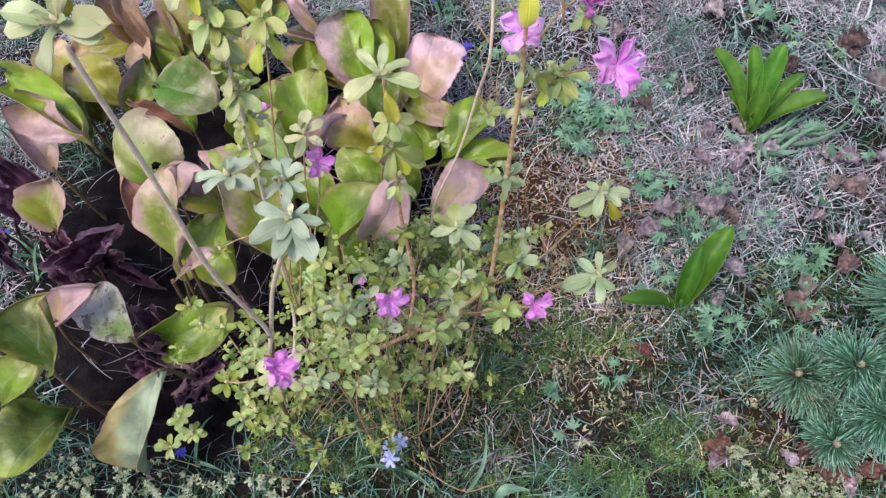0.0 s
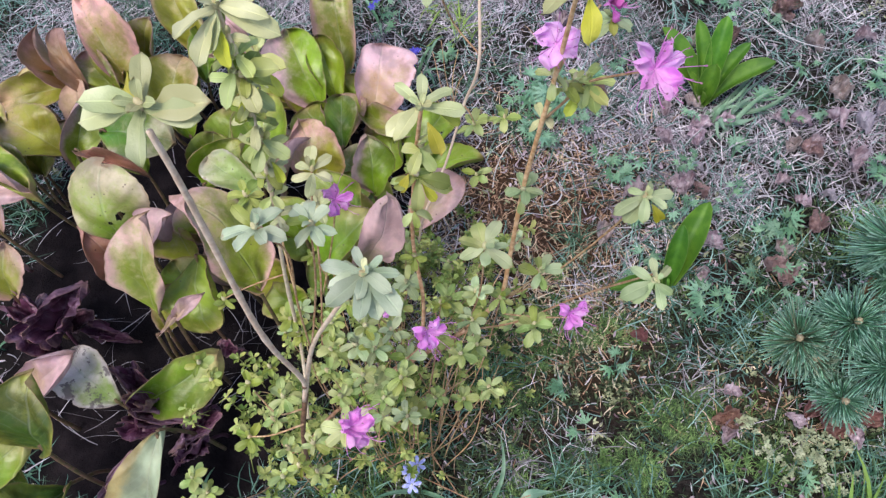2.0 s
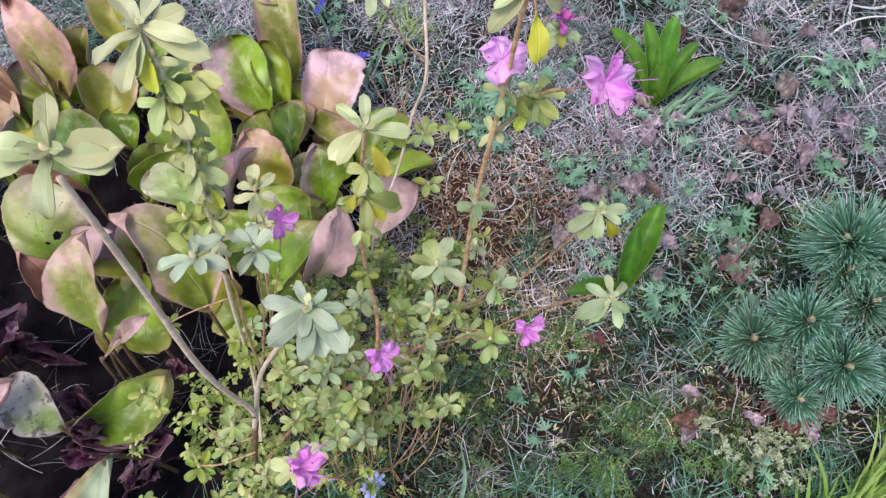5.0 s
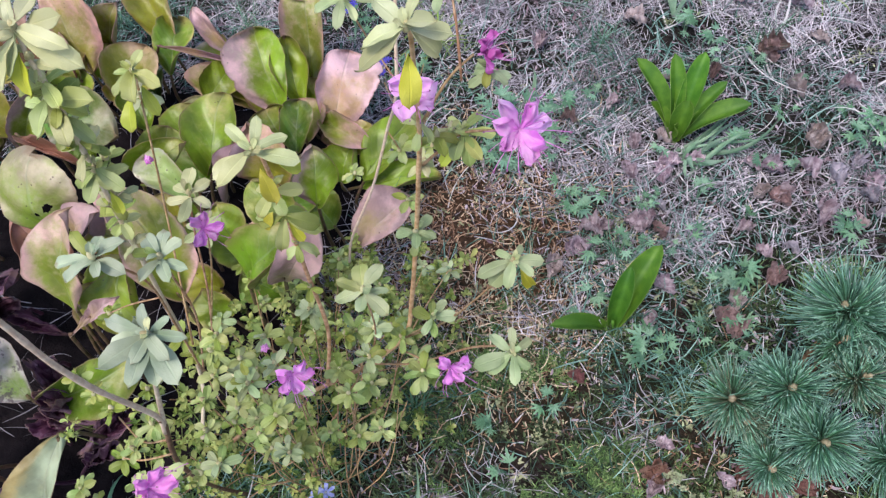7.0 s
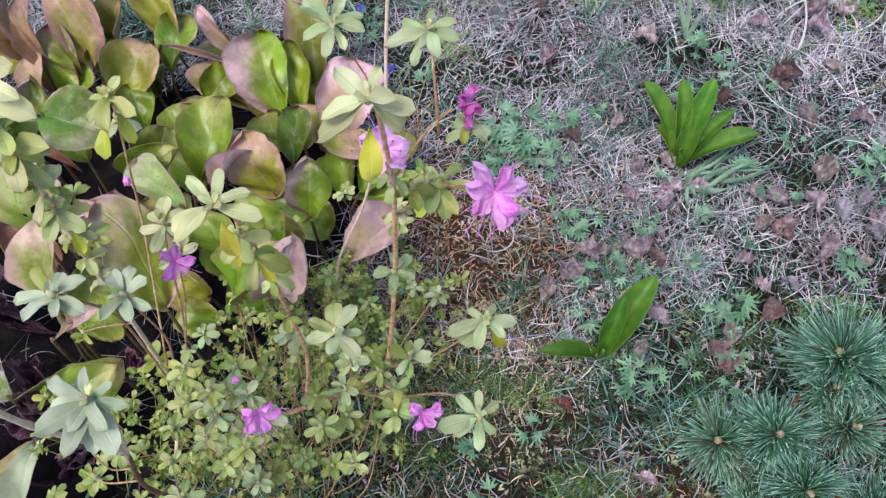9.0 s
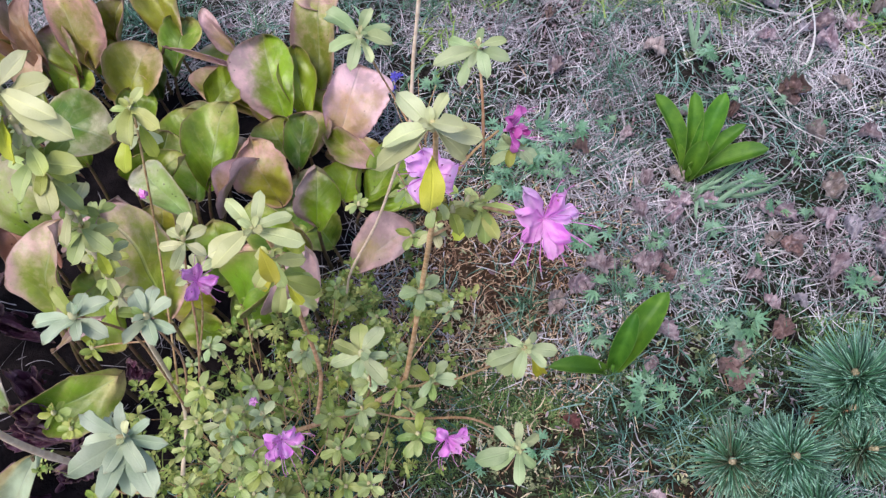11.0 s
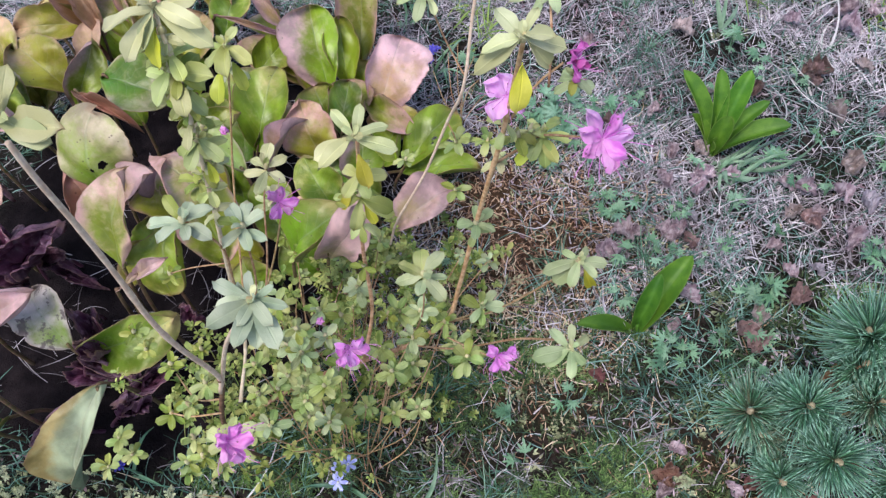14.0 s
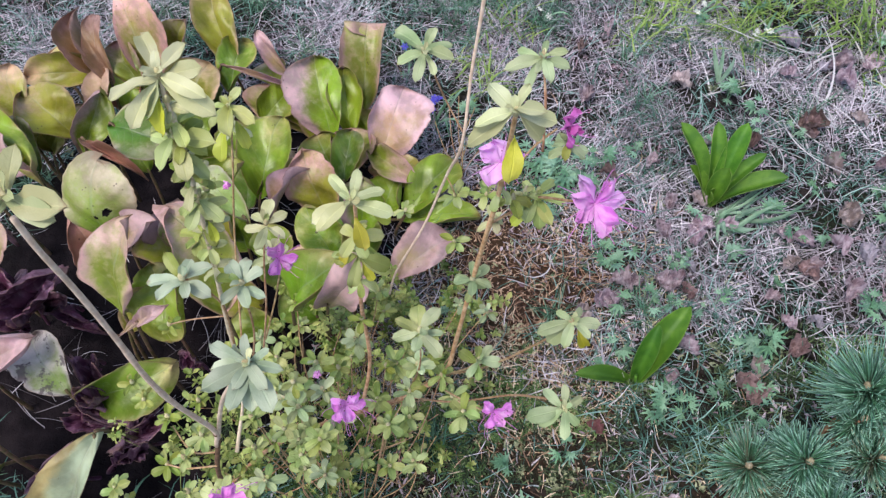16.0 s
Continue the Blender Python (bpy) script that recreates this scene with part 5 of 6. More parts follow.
PETALS_PALE = [mesh_of("petal_pale", *petal_piece(i + 20)) for i in range(3)]
for me in PETALS_PALE:
    me.materials.append(PETAL_PALE)


def stamen_mesh():
    f = tube([(0, 0, 0), (0, 0.35, 0.30), (0, 0.66, 0.75), (0, 0.70, 1.0)], 0.013, 0.009, 5, 3)
    an = moved(bud_piece(0.032, 0.09), Matrix.Translation((0, 0.70, 0.97)))
    me = mesh_of("stamen", *merge([f, an]))
    me.materials.append(FILAMENT)
    me.materials.append(ANTHER)
    flags = np.zeros(len(me.polygons), dtype=np.int32)
    flags[len(f[1]):] = 1
    me.polygons.foreach_set("material_index", flags)
    return me


STAMEN = stamen_mesh()


def flower(centre, axis, radius, showing, deep=False, full=1.0, petals=5):
    centre, axis = Vector(centre), Vector(axis).normalized()
    rnd = random.Random(round(centre.x * 9000))
    m = frame_of(centre - axis * radius * 0.25, axis.cross(Vector((0.2, 0.9, 0.1))), axis)
    cup = mesh_of("flower_cup", *moved(tube([(0, 0, -0.30), (0, 0, -0.1), (0, 0, 0.06)], 0.05, 0.11, 7, 2), Matrix.Scale(radius, 4)))
    body = part("flower", cup, PETAL, rhododendron, "magenta rhododendron flower", m)
    for k in range(petals):
        tilt = (rnd.uniform(8, 58) - 6 * showing) / full ** 2
        part("petal", rnd.choice(PETALS_DEEP if deep else (PETALS_PALE if full > 1.2 else (PETALS if petals == 5 else PETALS * 2 + PETALS_PALE))), PETAL, body, m=m @ pose(0, 0, 0, 0, 0, 360 / petals * k + rnd.uniform(-16, 16)) @ pose(0, 0, 0, tilt, rnd.uniform(-12, 12), 0) @ Matrix.Diagonal((radius * full * (5 / petals) ** 0.4 * rnd.uniform(0.95, 1.3), radius * rnd.uniform(0.95, 1.3), radius, 1)))
    for k in range(26 if petals > 5 else 16):
        part("stamen", STAMEN, FILAMENT, body, m=m @ pose(0, 0, 0, rnd.uniform(-34, 14), 0, 26 * k + rnd.uniform(-15, 15)) @ Matrix.Scale(radius * rnd.uniform(0.9, 1.3), 4))


def flower_bud(centre, size):
    centre = Vector(centre)
    rnd = random.Random(round(centre.x * 9000))
    m = Matrix.Translation(centre) @ pose(0, 0, 0, rnd.uniform(-40, 40), rnd.uniform(-40, 40), 0)
    me = mesh_of("flower_bud", *bud_piece(size * 0.22, size * 0.7))
    body = part("flower_bud", me, PETAL, rhododendron, "magenta flower bud, half closed", m)
    for k in range(5):
        part("petal", rnd.choice(PETALS), PETAL, body, m=m @ pose(0, 0, 0, 0, 0, 72 * k) @ pose(0, 0, 0, rnd.uniform(45, 70), 0, 0) @ Matrix.Scale(size * 0.75, 4))


flower((0.053, -0.323, 0.821), (0.084, -0.701, 0.708), 0.0228, 1, False, 1.0, 7)
flower((-0.017, -0.304, 0.840), (-0.069, -0.623, 0.779), 0.0183, 0, False, 1.3)
flower((-0.204, -0.302, 0.679), (0.630, -0.312, 0.711), 0.0166, 0)
flower((-0.138, -0.406, 0.595), (0.517, -0.781, 0.351), 0.0197, 1)
flower((-0.002, -0.389, 0.562), (0.624, -0.609, 0.489), 0.0190, 1)
flower((0.034, -0.259, 0.828), (0.80, -0.15, 0.50), 0.0145, 1, True)
flower((-0.189, -0.528, 0.736), (0.846, -0.140, 0.515), 0.0171, 1)
flower_bud((-0.289, -0.188, 0.624), 0.0129)
flower_bud((-0.184, -0.353, 0.540), 0.0114)

# ---- lilies ----
def lily(base, leaves):
    base = Vector(base)
    base.z = height(base.x, base.y)
    blunt = 8 if len(leaves) > 4 else 3.5
    plant = thing("lily", base, "young lily with broad upright bright green leaves" if len(leaves) > 4 else "young lily with three spread bright green leaves", "plant")
    for k, (tip, width) in enumerate(leaves):
        tip = Vector(tip)
        flat = Vector((tip.x - base.x, tip.y - base.y, 0))
        ctrl = base + flat * 0.40 + Vector((0, 0, max(0.05, tip.z * 0.75)))
        start = base + flat.normalized() * 0.006
        side0 = flat.cross(Vector((0, 0, 1))).normalized()

        def point(u, s):
            p = start.lerp(ctrl, u).lerp(ctrl.lerp(tip, u), u)
            d = (ctrl - start).lerp(tip - ctrl, u).normalized()
            side = side0
            up = side.cross(d)
            prof = (0.16 + 0.84 * math.sin(math.pi * (0.06 + 0.72 * u))) * (1 - u ** blunt) ** 0.5 if u < 1 else 0.0
            hw = width / 2 * (0.80 if len(leaves) > 4 else 0.92) * prof
            keel = 1.15 * (1 - 0.45 * u)
            return p + side * (s * hw) + up * (abs(s) ** 1.4 * hw * keel + 0.0015 * math.sin(8 * u + k) * s)

        part("leaf", mesh_of("lily_leaf", *shell(14, 8, point, 0.0009)), LILY, plant)
    part("sheath", mesh_of("sheath", *tube([base - Vector((0, 0, 0.01)), base + Vector((0.002, 0, 0.012)), base + Vector((0, 0.002, 0.03))], 0.0045, 0.0028, 8, 2)), LILY, plant)


lily((0.416, 0.274, 0.000), [((0.336, 0.361, 0.138), 0.048), ((0.404, 0.364, 0.144), 0.038), ((0.460, 0.362, 0.146), 0.048), ((0.501, 0.322, 0.108), 0.036), ((0.539, 0.278, 0.096), 0.052), ((0.365, 0.310, 0.075), 0.036), ((0.435, 0.301, 0.085), 0.046), ((0.410, 0.276, 0.045), 0.022)])
lily((0.249, -0.119, 0.000), [((0.327, -0.022, 0.120), 0.056), ((0.274, -0.060, 0.120), 0.037), ((0.142, -0.132, 0.060), 0.034)])


def strap_plant(base, leaves):
    base = Vector(base)
    base.z = height(base.x, base.y)
    plant = thing("bulb_plant", base, "grey-green strap leaves lying out over the grass", "plant", "strap-leaved plants")
    for k, (tip, width) in enumerate(leaves):
        tip = Vector(tip)
        flat = Vector((tip.x - base.x, tip.y - base.y, 0))
        ctrl = base + flat * 0.45 + Vector((0, 0, 0.045))
        side = flat.cross(Vector((0, 0, 1))).normalized()

        rnd = random.Random(k * 7 + round(tip.x * 1000))
        sway, dip, turn = rnd.uniform(-0.22, 0.22) * flat.length, rnd.uniform(-0.012, 0.012), rnd.uniform(-0.9, 0.9)
        start = base + side * rnd.uniform(-0.25, 0.25) * flat.length * (len(leaves) > 4)

        def point(u, s):
            p = start.lerp(ctrl, u).lerp(ctrl.lerp(tip, u), u) + side * (sway * math.sin(math.pi * u)) + Vector((0, 0, dip * math.sin(2 * math.pi * u)))
            hw = width / 2 * 0.60 * (0.50 + 0.50 * math.sin(math.pi * u)) * (1 - u ** 2.5)
            return p + side * (s * hw * math.cos(turn * u)) + Vector((0, 0, abs(s) * hw * 0.4 + s * hw * math.sin(turn * u)))

        part("leaf", mesh_of("strap_leaf", *shell(12, 4, point, 0.0007)), STRAP, plant)


strap_plant((0.423, 0.225, 0.000), [((0.561, 0.339, 0.060), 0.015), ((0.618, 0.298, 0.036), 0.018), ((0.566, 0.265, 0.036), 0.020), ((0.502, 0.210, 0.024), 0.028), ((0.452, 0.240, 0.060), 0.017), ((0.442, 0.187, 0.024), 0.019), ((0.590, 0.320, 0.040), 0.010), ((0.535, 0.300, 0.060), 0.010), ((0.610, 0.262, 0.020), 0.012), ((0.520, 0.252, 0.030), 0.022), ((0.480, 0.196, 0.020), 0.012), ((0.545, 0.222, 0.022), 0.011), ((0.425, 0.168, 0.018), 0.013), ((0.500, 0.268, 0.045), 0.012)])
strap_plant((-0.108, -0.452, 0.000), [((-0.074, -0.346, 0.084), 0.013)])
strap_plant((-0.061, -0.461, 0.000), [((-0.001, -0.444, 0.036), 0.033)])
strap_plant((0.136, 0.368, -0.000), [((0.153, 0.415, 0.060), 0.016), ((0.143, 0.391, 0.036), 0.014), ((0.177, 0.378, 0.036), 0.014)])
strap_plant((0.468, 0.598, 0.000), [((0.447, 0.664, 0.060), 0.020), ((0.499, 0.650, 0.036), 0.017), ((0.468, 0.657, 0.060), 0.017)])

# ---- dwarf pine ----
dwarf_pine = thing("dwarf_pine", (0.46, -0.28, 0.0), "dwarf pine with round blue-green needle tufts", "shrub")


def pine_tuft(centre, reach, lean=None, bundles=120, age=""):
    """A shoot end: needles in bundles of five round a bud, the lower ones drooping."""
    centre = Vector(centre)
    rnd = np.random.default_rng(int(abs(centre.x) * 9000 + abs(centre.y) * 7000))
    if lean is None:
        lean = Vector((centre.x - 0.47, centre.y + 0.27, 0.16)).normalized()
        lean = (lean + Vector((0, -0.2, 0.8)))
    lean = Vector(lean).normalized()
    pieces = []
    x, y, z = up_axes(lean, (0.3, 0.2, 0.1))
    for k in range(bundles):
        a = 2.39996 * k + rnd.uniform(-0.5, 0.5)
        el = math.asin(-0.50 + 1.38 * ((k + 0.5) / bundles) ** 0.9) + rnd.uniform(-0.12, 0.12)
        d = (x * math.cos(a) + z * math.sin(a)) * math.cos(el) + y * math.sin(el)
        o = centre + y * (0.010 * math.sin(el) - 0.012)
        ln = reach * rnd.uniform(0.84, 1.04) * (0.80 + 0.20 * math.cos(el))
        drop = ln * rnd.uniform(0.04, 0.16)
        for j in range(int(rnd.integers(3, 6))):
            e = (d + Vector(rnd.normal(0, 0.10, 3))).normalized()
            sway = Vector(rnd.normal(0, 0.085, 3)) * ln
            far = ln * rnd.uniform(0.62, 1.08)
            pieces.append(tube([o, o + e * far * 0.55 + sway - y * far * 0.07, o + e * far + sway * 1.3 + y * far * 0.09 - Vector((0, 0, drop * 0.6))], 0.00108, 0.00070, 3, 2))
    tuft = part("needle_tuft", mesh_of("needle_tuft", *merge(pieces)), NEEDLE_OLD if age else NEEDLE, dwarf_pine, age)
    part("bud", mesh_of("pine_bud", *moved(bud_piece(0.0064, 0.016), frame_of(centre + lean * 0.002, x, lean))), PINE_BUD, tuft, "pale brown bud")
    foot = Vector((0.47, -0.27, 0.02))
    part("branch", mesh_of("branch", *tube([foot, foot.lerp(centre, 0.5) + Vector((0, 0, -0.02)), centre], 0.007, 0.004, 7, 3)), PINE_BARK, dwarf_pine)


pine_tuft((0.444, -0.295, 0.200), 0.063)
pine_tuft((0.376, -0.295, 0.160), 0.062, age="tuft with browned heart")
pine_tuft((0.467, -0.370, 0.203), 0.064)
pine_tuft((0.540, -0.186, 0.215), 0.080, (-0.45, 0.15, 0.85), 150)
pine_tuft((0.531, -0.228, 0.195), 0.050)
pine_tuft((0.548, -0.280, 0.190), 0.052, age="tuft with browned heart")
pine_tuft((0.397, -0.321, 0.140), 0.038, None, 70, "small yellowing tuft")
pine_tuft((0.418, -0.385, 0.135), 0.046, None, 90)
pine_tuft((0.600, -0.204, 0.192), 0.062)
pine_tuft((0.574, -0.389, 0.170), 0.066)
pine_tuft((0.426, -0.348, 0.102), 0.040, None, 80)
pine_tuft((0.492, -0.324, 0.120), 0.040, None, 80)
pine_tuft((0.504, -0.276, 0.120), 0.042, None, 80)
pine_tuft((0.462, -0.246, 0.120), 0.040, None, 80)
pine_tuft((0.564, -0.240, 0.132), 0.045, None, 80)

# ---- herbs between the grass ----
def cut_leaf(size, rnd):
    """A deeply cut leaf of three to five forked lobes."""
    pieces = []
    lobes = rnd.choice([5, 5, 7])
    for k in range(lobes):
        a = (k - (lobes - 1) / 2) * rnd.uniform(30, 38)
        ln = size * (1.0 - 0.12 * abs(k - (lobes - 1) / 2)) * rnd.uniform(0.85, 1.1)

        def point(u, s):
            teeth = 0.22 + 0.95 * abs(math.sin(u * math.pi * 3.1 + 0.4)) ** 1.3
            hw = ln * 0.125 * (math.sin(math.pi * min(1, 0.05 + u * 0.95) ** 0.9) ** 0.8 if u < 1 else 0.03) * teeth
            return Vector((s * hw, u * ln, 0.10 * ln * math.sin(2.6 * u) + abs(s) * hw * 0.3 - 0.15 * ln * u * u))

        pieces.append(moved(shell(9, 2, point, 0.0005), pose(0, 0, 0, 0, 0, a)))
    return merge(pieces)


def cut_leaf_plant(x, y, size):
    z = height(x, y)
    rnd = random.Random(round(x * 1000) * 31 + round(y * 1000))
    herb = thing("wood_anemone", (x, y, z), "low herb with deeply cut blue-green leaves", "plant", "herbs in the grass")
    for k in range(rnd.randint(3, 5)):
        a = rnd.uniform(0, 2 * math.pi)
        out = Vector((math.cos(a), math.sin(a), 0))
        tip = Vector((x, y, z)) + out * size * rnd.uniform(0.1, 0.7) + Vector((0, 0, rnd.uniform(0.018, 0.05)))
        leaf = part("leaf", mesh_of("cut_leaf", *cut_leaf(size * rnd.uniform(0.5, 0.8), rnd)), HERB, herb, m=frame_of(tip, out + Vector((rnd.uniform(-0.6, 0.6), rnd.uniform(-0.6, 0.6), rnd.uniform(-0.1, 0.3))), (0, -0.2, 1)))
        part("petiole", mesh_of("petiole", *tube([(x, y, z - 0.004), Vector((x, y, z)).lerp(tip, 0.5) + Vector((0, 0, 0.008)), tip], 0.0009, 0.0006, 5, 2)), HERB, leaf)


cut_leaf_plant(0.480, -0.027, 0.038)
cut_leaf_plant(0.293, -0.173, 0.040)
cut_leaf_plant(0.082, 0.358, 0.046)
cut_leaf_plant(0.054, 0.334, 0.035)
cut_leaf_plant(0.134, 0.297, 0.034)
cut_leaf_plant(0.435, -0.049, 0.030)
cut_leaf_plant(0.227, 0.018, 0.035)
cut_leaf_plant(0.520, 0.244, 0.043)
cut_leaf_plant(0.383, 0.247, 0.027)
cut_leaf_plant(0.077, 0.329, 0.046)
cut_leaf_plant(0.074, 0.263, 0.038)
cut_leaf_plant(0.306, -0.153, 0.034)
cut_leaf_plant(0.455, -0.042, 0.035)
cut_leaf_plant(0.803, 0.282, 0.046)
cut_leaf_plant(0.744, 0.256, 0.035)
cut_leaf_plant(0.791, 0.098, 0.038)
cut_leaf_plant(0.680, 0.053, 0.034)
cut_leaf_plant(0.119, 0.309, 0.043)
cut_leaf_plant(0.062, 0.237, 0.035)
cut_leaf_plant(0.172, 0.237, 0.030)
cut_leaf_plant(0.215, -0.065, 0.030)
cut_leaf_plant(0.068, 0.223, 0.030)
cut_leaf_plant(0.329, -0.171, 0.030)
cut_leaf_plant(0.042, -0.281, 0.030)
cut_leaf_plant(0.134, -0.246, 0.027)
cut_leaf_plant(0.065, -0.355, 0.030)
cut_leaf_plant(0.691, 0.048, 0.034)
cut_leaf_plant(-0.204, 0.582, 0.030)
cut_leaf_plant(-0.193, 0.637, 0.034)
cut_leaf_plant(0.382, -0.138, 0.027)
cut_leaf_plant(0.453, -0.161, 0.026)
cut_leaf_plant(0.469, -0.039, 0.030)
cut_leaf_plant(0.127, 0.295, 0.044)
cut_leaf_plant(0.172, 0.330, 0.040)
cut_leaf_plant(0.180, 0.255, 0.038)
cut_leaf_plant(0.197, 0.152, 0.034)
cut_leaf_plant(0.110, 0.345, 0.046)
cut_leaf_plant(0.205, 0.350, 0.036)
cut_leaf_plant(0.088, 0.205, 0.036)
cut_leaf_plant(0.150, 0.275, 0.042)

def scatter_herbs(count):
    rnd = random.Random(77)
    made = 0
    while made < count:
        x, y = rnd.uniform(-0.1, 1.0), rnd.uniform(-0.5, 0.85)
        if noise.noise((x * 5.0 + 9.0, y * 5.0, 6.3)) + rnd.uniform(-0.2, 0.25) > 0.08 + 0.5 * float(brown(np.array([x]), np.array([y]))[0]) and not (0.28 < x < 0.62 and -0.45 < y < -0.12):
            cut_leaf_plant(x, y, rnd.uniform(0.016, 0.036))
            made += 1


scatter_herbs(70)


def dead_leaf(x, y, size, look_name):
    z = height(x, y)
    rnd = random.Random(round(x * 1000) * 17 + round(y * 1000))
    p, q, c1, c2 = rnd.uniform(0, 6), rnd.uniform(0, 6), rnd.uniform(0.5, 1.5), rnd.uniform(-0.5, 0.7)
    lobes = rnd.choice([2.0, 3.0, 4.0])

    def point(u, s):
        prof = (math.sin(math.pi * min(1, 0.04 + 0.96 * u) ** 0.8) ** 0.7) * (0.72 + 0.28 * abs(math.cos(lobes * u * math.pi + p)) ** 0.6 + 0.34 * noise.noise((u * 11, s + p, q))) if u < 1 else 0.0
        hw = size * 0.44 * prof + 0.0006
        zz = abs(s) ** 1.6 * hw * c1 + size * 0.22 * c2 * math.sin(math.pi * u) + size * 0.40 * noise.noise((u * 4 + p, s * 2.5, q)) + size * 0.16 * noise.noise((u * 9 + p, s * 6, q))
        return Vector((s * hw * (1 - 0.25 * c1 * s * s), size * (u - 0.5), zz + size * 0.05))

    body = shell(22, 12, point, 0.0004)
    low = min(v.z for v in body[0])
    stalk = tube([(0, -0.5 * size, size * 0.05), (0.05 * size, -0.68 * size, size * 0.06), (0.12 * size, -0.85 * size, size * 0.03)], 0.0009, 0.0006, 5, 2)
    m = Matrix.Translation((x, y, z + 0.012 - low * 0.5)) @ pose(0, 0, 0, rnd.uniform(-14, 14), rnd.uniform(-14, 14), rnd.uniform(0, 360))
    words = {"rust": "curled rust-brown dead leaf on the grass", "red": "shrivelled red-brown dead leaf", "tan": "dry tan dead leaf lying on straw",
             "mauve": "crumbling mauve-brown dead leaf", "grey": "bleached grey dead leaf"}[look_name]
    single("dead_leaf", mesh_of("dead_leaf", *merge([body, stalk]), smooth=False), DEAD[look_name], words, "leaf", "dead leaves", m=m)


dead_leaf(0.646, 0.473, 0.061, "rust")
dead_leaf(0.442, -0.117, 0.059, "rust")
dead_leaf(0.679, 0.255, 0.057, "tan")
dead_leaf(0.435, 0.419, 0.039, "tan")
dead_leaf(0.636, 0.737, 0.059, "grey")
dead_leaf(0.286, -0.364, 0.045, "red")
dead_leaf(0.422, -0.356, 0.049, "red")
dead_leaf(0.180, -0.207, 0.029, "red")
dead_leaf(0.667, 0.371, 0.045, "tan")
dead_leaf(0.381, 0.187, 0.045, "mauve")
dead_leaf(0.317, 0.195, 0.039, "mauve")
dead_leaf(0.748, 0.504, 0.045, "tan")
dead_leaf(0.384, 0.584, 0.049, "tan")
dead_leaf(0.644, 0.182, 0.043, "mauve")
dead_leaf(0.584, 0.191, 0.043, "mauve")
dead_leaf(0.739, 0.121, 0.033, "grey")
dead_leaf(0.713, 0.064, 0.033, "tan")
dead_leaf(0.315, -0.104, 0.029, "mauve")
dead_leaf(0.552, 0.200, 0.035, "mauve")
dead_leaf(0.635, 0.463, 0.049, "rust")
dead_leaf(0.756, 0.082, 0.029, "grey")
dead_leaf(0.435, -0.393, 0.039, "red")
dead_leaf(0.229, 0.725, 0.039, "mauve")
dead_leaf(0.310, 0.074, 0.039, "mauve")
dead_leaf(0.555, 0.139, 0.035, "tan")
dead_leaf(0.516, 0.425, 0.035, "rust")
dead_leaf(0.596, 0.141, 0.033, "mauve")
dead_leaf(0.309, 0.359, 0.033, "mauve")
dead_leaf(0.287, -0.359, 0.035, "red")
dead_leaf(0.461, -0.075, 0.039, "tan")
dead_leaf(0.278, -0.386, 0.035, "mauve")
dead_leaf(0.453, -0.398, 0.043, "red")
dead_leaf(0.430, -0.363, 0.033, "mauve")
dead_leaf(0.504, -0.388, 0.039, "red")
dead_leaf(0.388, -0.375, 0.029, "mauve")
dead_leaf(0.309, -0.318, 0.029, "mauve")
dead_leaf(0.470, -0.414, 0.035, "mauve")

def scatter_dead_leaves(count):
    rnd = random.Random(31)
    made = 0
    while made < count:
        x, y = rnd.uniform(0.15, 1.05), rnd.uniform(-0.1, 0.75)
        if noise.noise((x * 4.5 + 3.0, y * 4.5, 1.3)) + rnd.uniform(-0.1, 0.25) > 0.10:
            dead_leaf(x, y, rnd.uniform(0.024, 0.056), rnd.choice(["mauve", "mauve", "tan", "mauve", "grey", "grey", "mauve", "rust"]))
            made += 1


scatter_dead_leaves(46)


def scilla(at, top, look_name):
    x, y = at
    z = height(x, y)
    rnd = random.Random(round(x * 1000) + 3)
    plant = thing("scilla", (x, y, z), "squill with pale blue starry flowers" if look_name == "pale" else ("tiny white spring flower in the grass" if look_name == "white" else "deep blue spring flower on a short stalk"), "flower", "spring flowers")
    head = Vector((x, y, max(top, 0.03)))
    part("stalk", mesh_of("stalk", *tube([(x + 0.012, y + 0.004, z - 0.004), (x + 0.006, y + 0.002, z + head.z * 0.5), head], 0.0015, 0.0011, 6, 3)), HERB, plant)
    for k in range(3 if look_name == "pale" else 2):
        o = head + Vector((rnd.uniform(-0.017, 0.017), rnd.uniform(-0.016, 0.016), -0.007 * k + 0.004))
        m = Matrix.Translation(o) @ pose(0, 0, 0, rnd.uniform(-10, 45), rnd.uniform(-30, 30), rnd.uniform(0, 60))
        heart = part("blossom", mesh_of("heart", *bud_piece(0.0022, 0.004)), WHITE if look_name == "pale" else BLUE[look_name], plant, m=m)
        size = 0.0145 if look_name == "pale" else 0.009
        for j in range(6):
            part("tepal", LEAF_BLUE[look_name], BLUE[look_name], heart, m=m @ pose(0, 0, 0, 0, 0, 60 * j) @ pose(0, 0, 0, rnd.uniform(5, 28), 0, 0) @ Matrix.Diagonal((size * 0.42, size, size, 1)))
    for k in range(2):
        a = rnd.uniform(0, 6.28)
        e = Vector((math.cos(a), math.sin(a), 0))

        def point(u, s):
            return Vector((x, y, z)) + e * 0.075 * u + Vector((-e.y, e.x, 0)) * s * 0.0035 * (1 - u ** 3) + Vector((0, 0, 0.05 * math.sin(2.2 * u) + 0.002 * abs(s)))

        part("leaf", mesh_of("strap_leaf", *shell(8, 4, point, 0.0006)), HERB, plant)


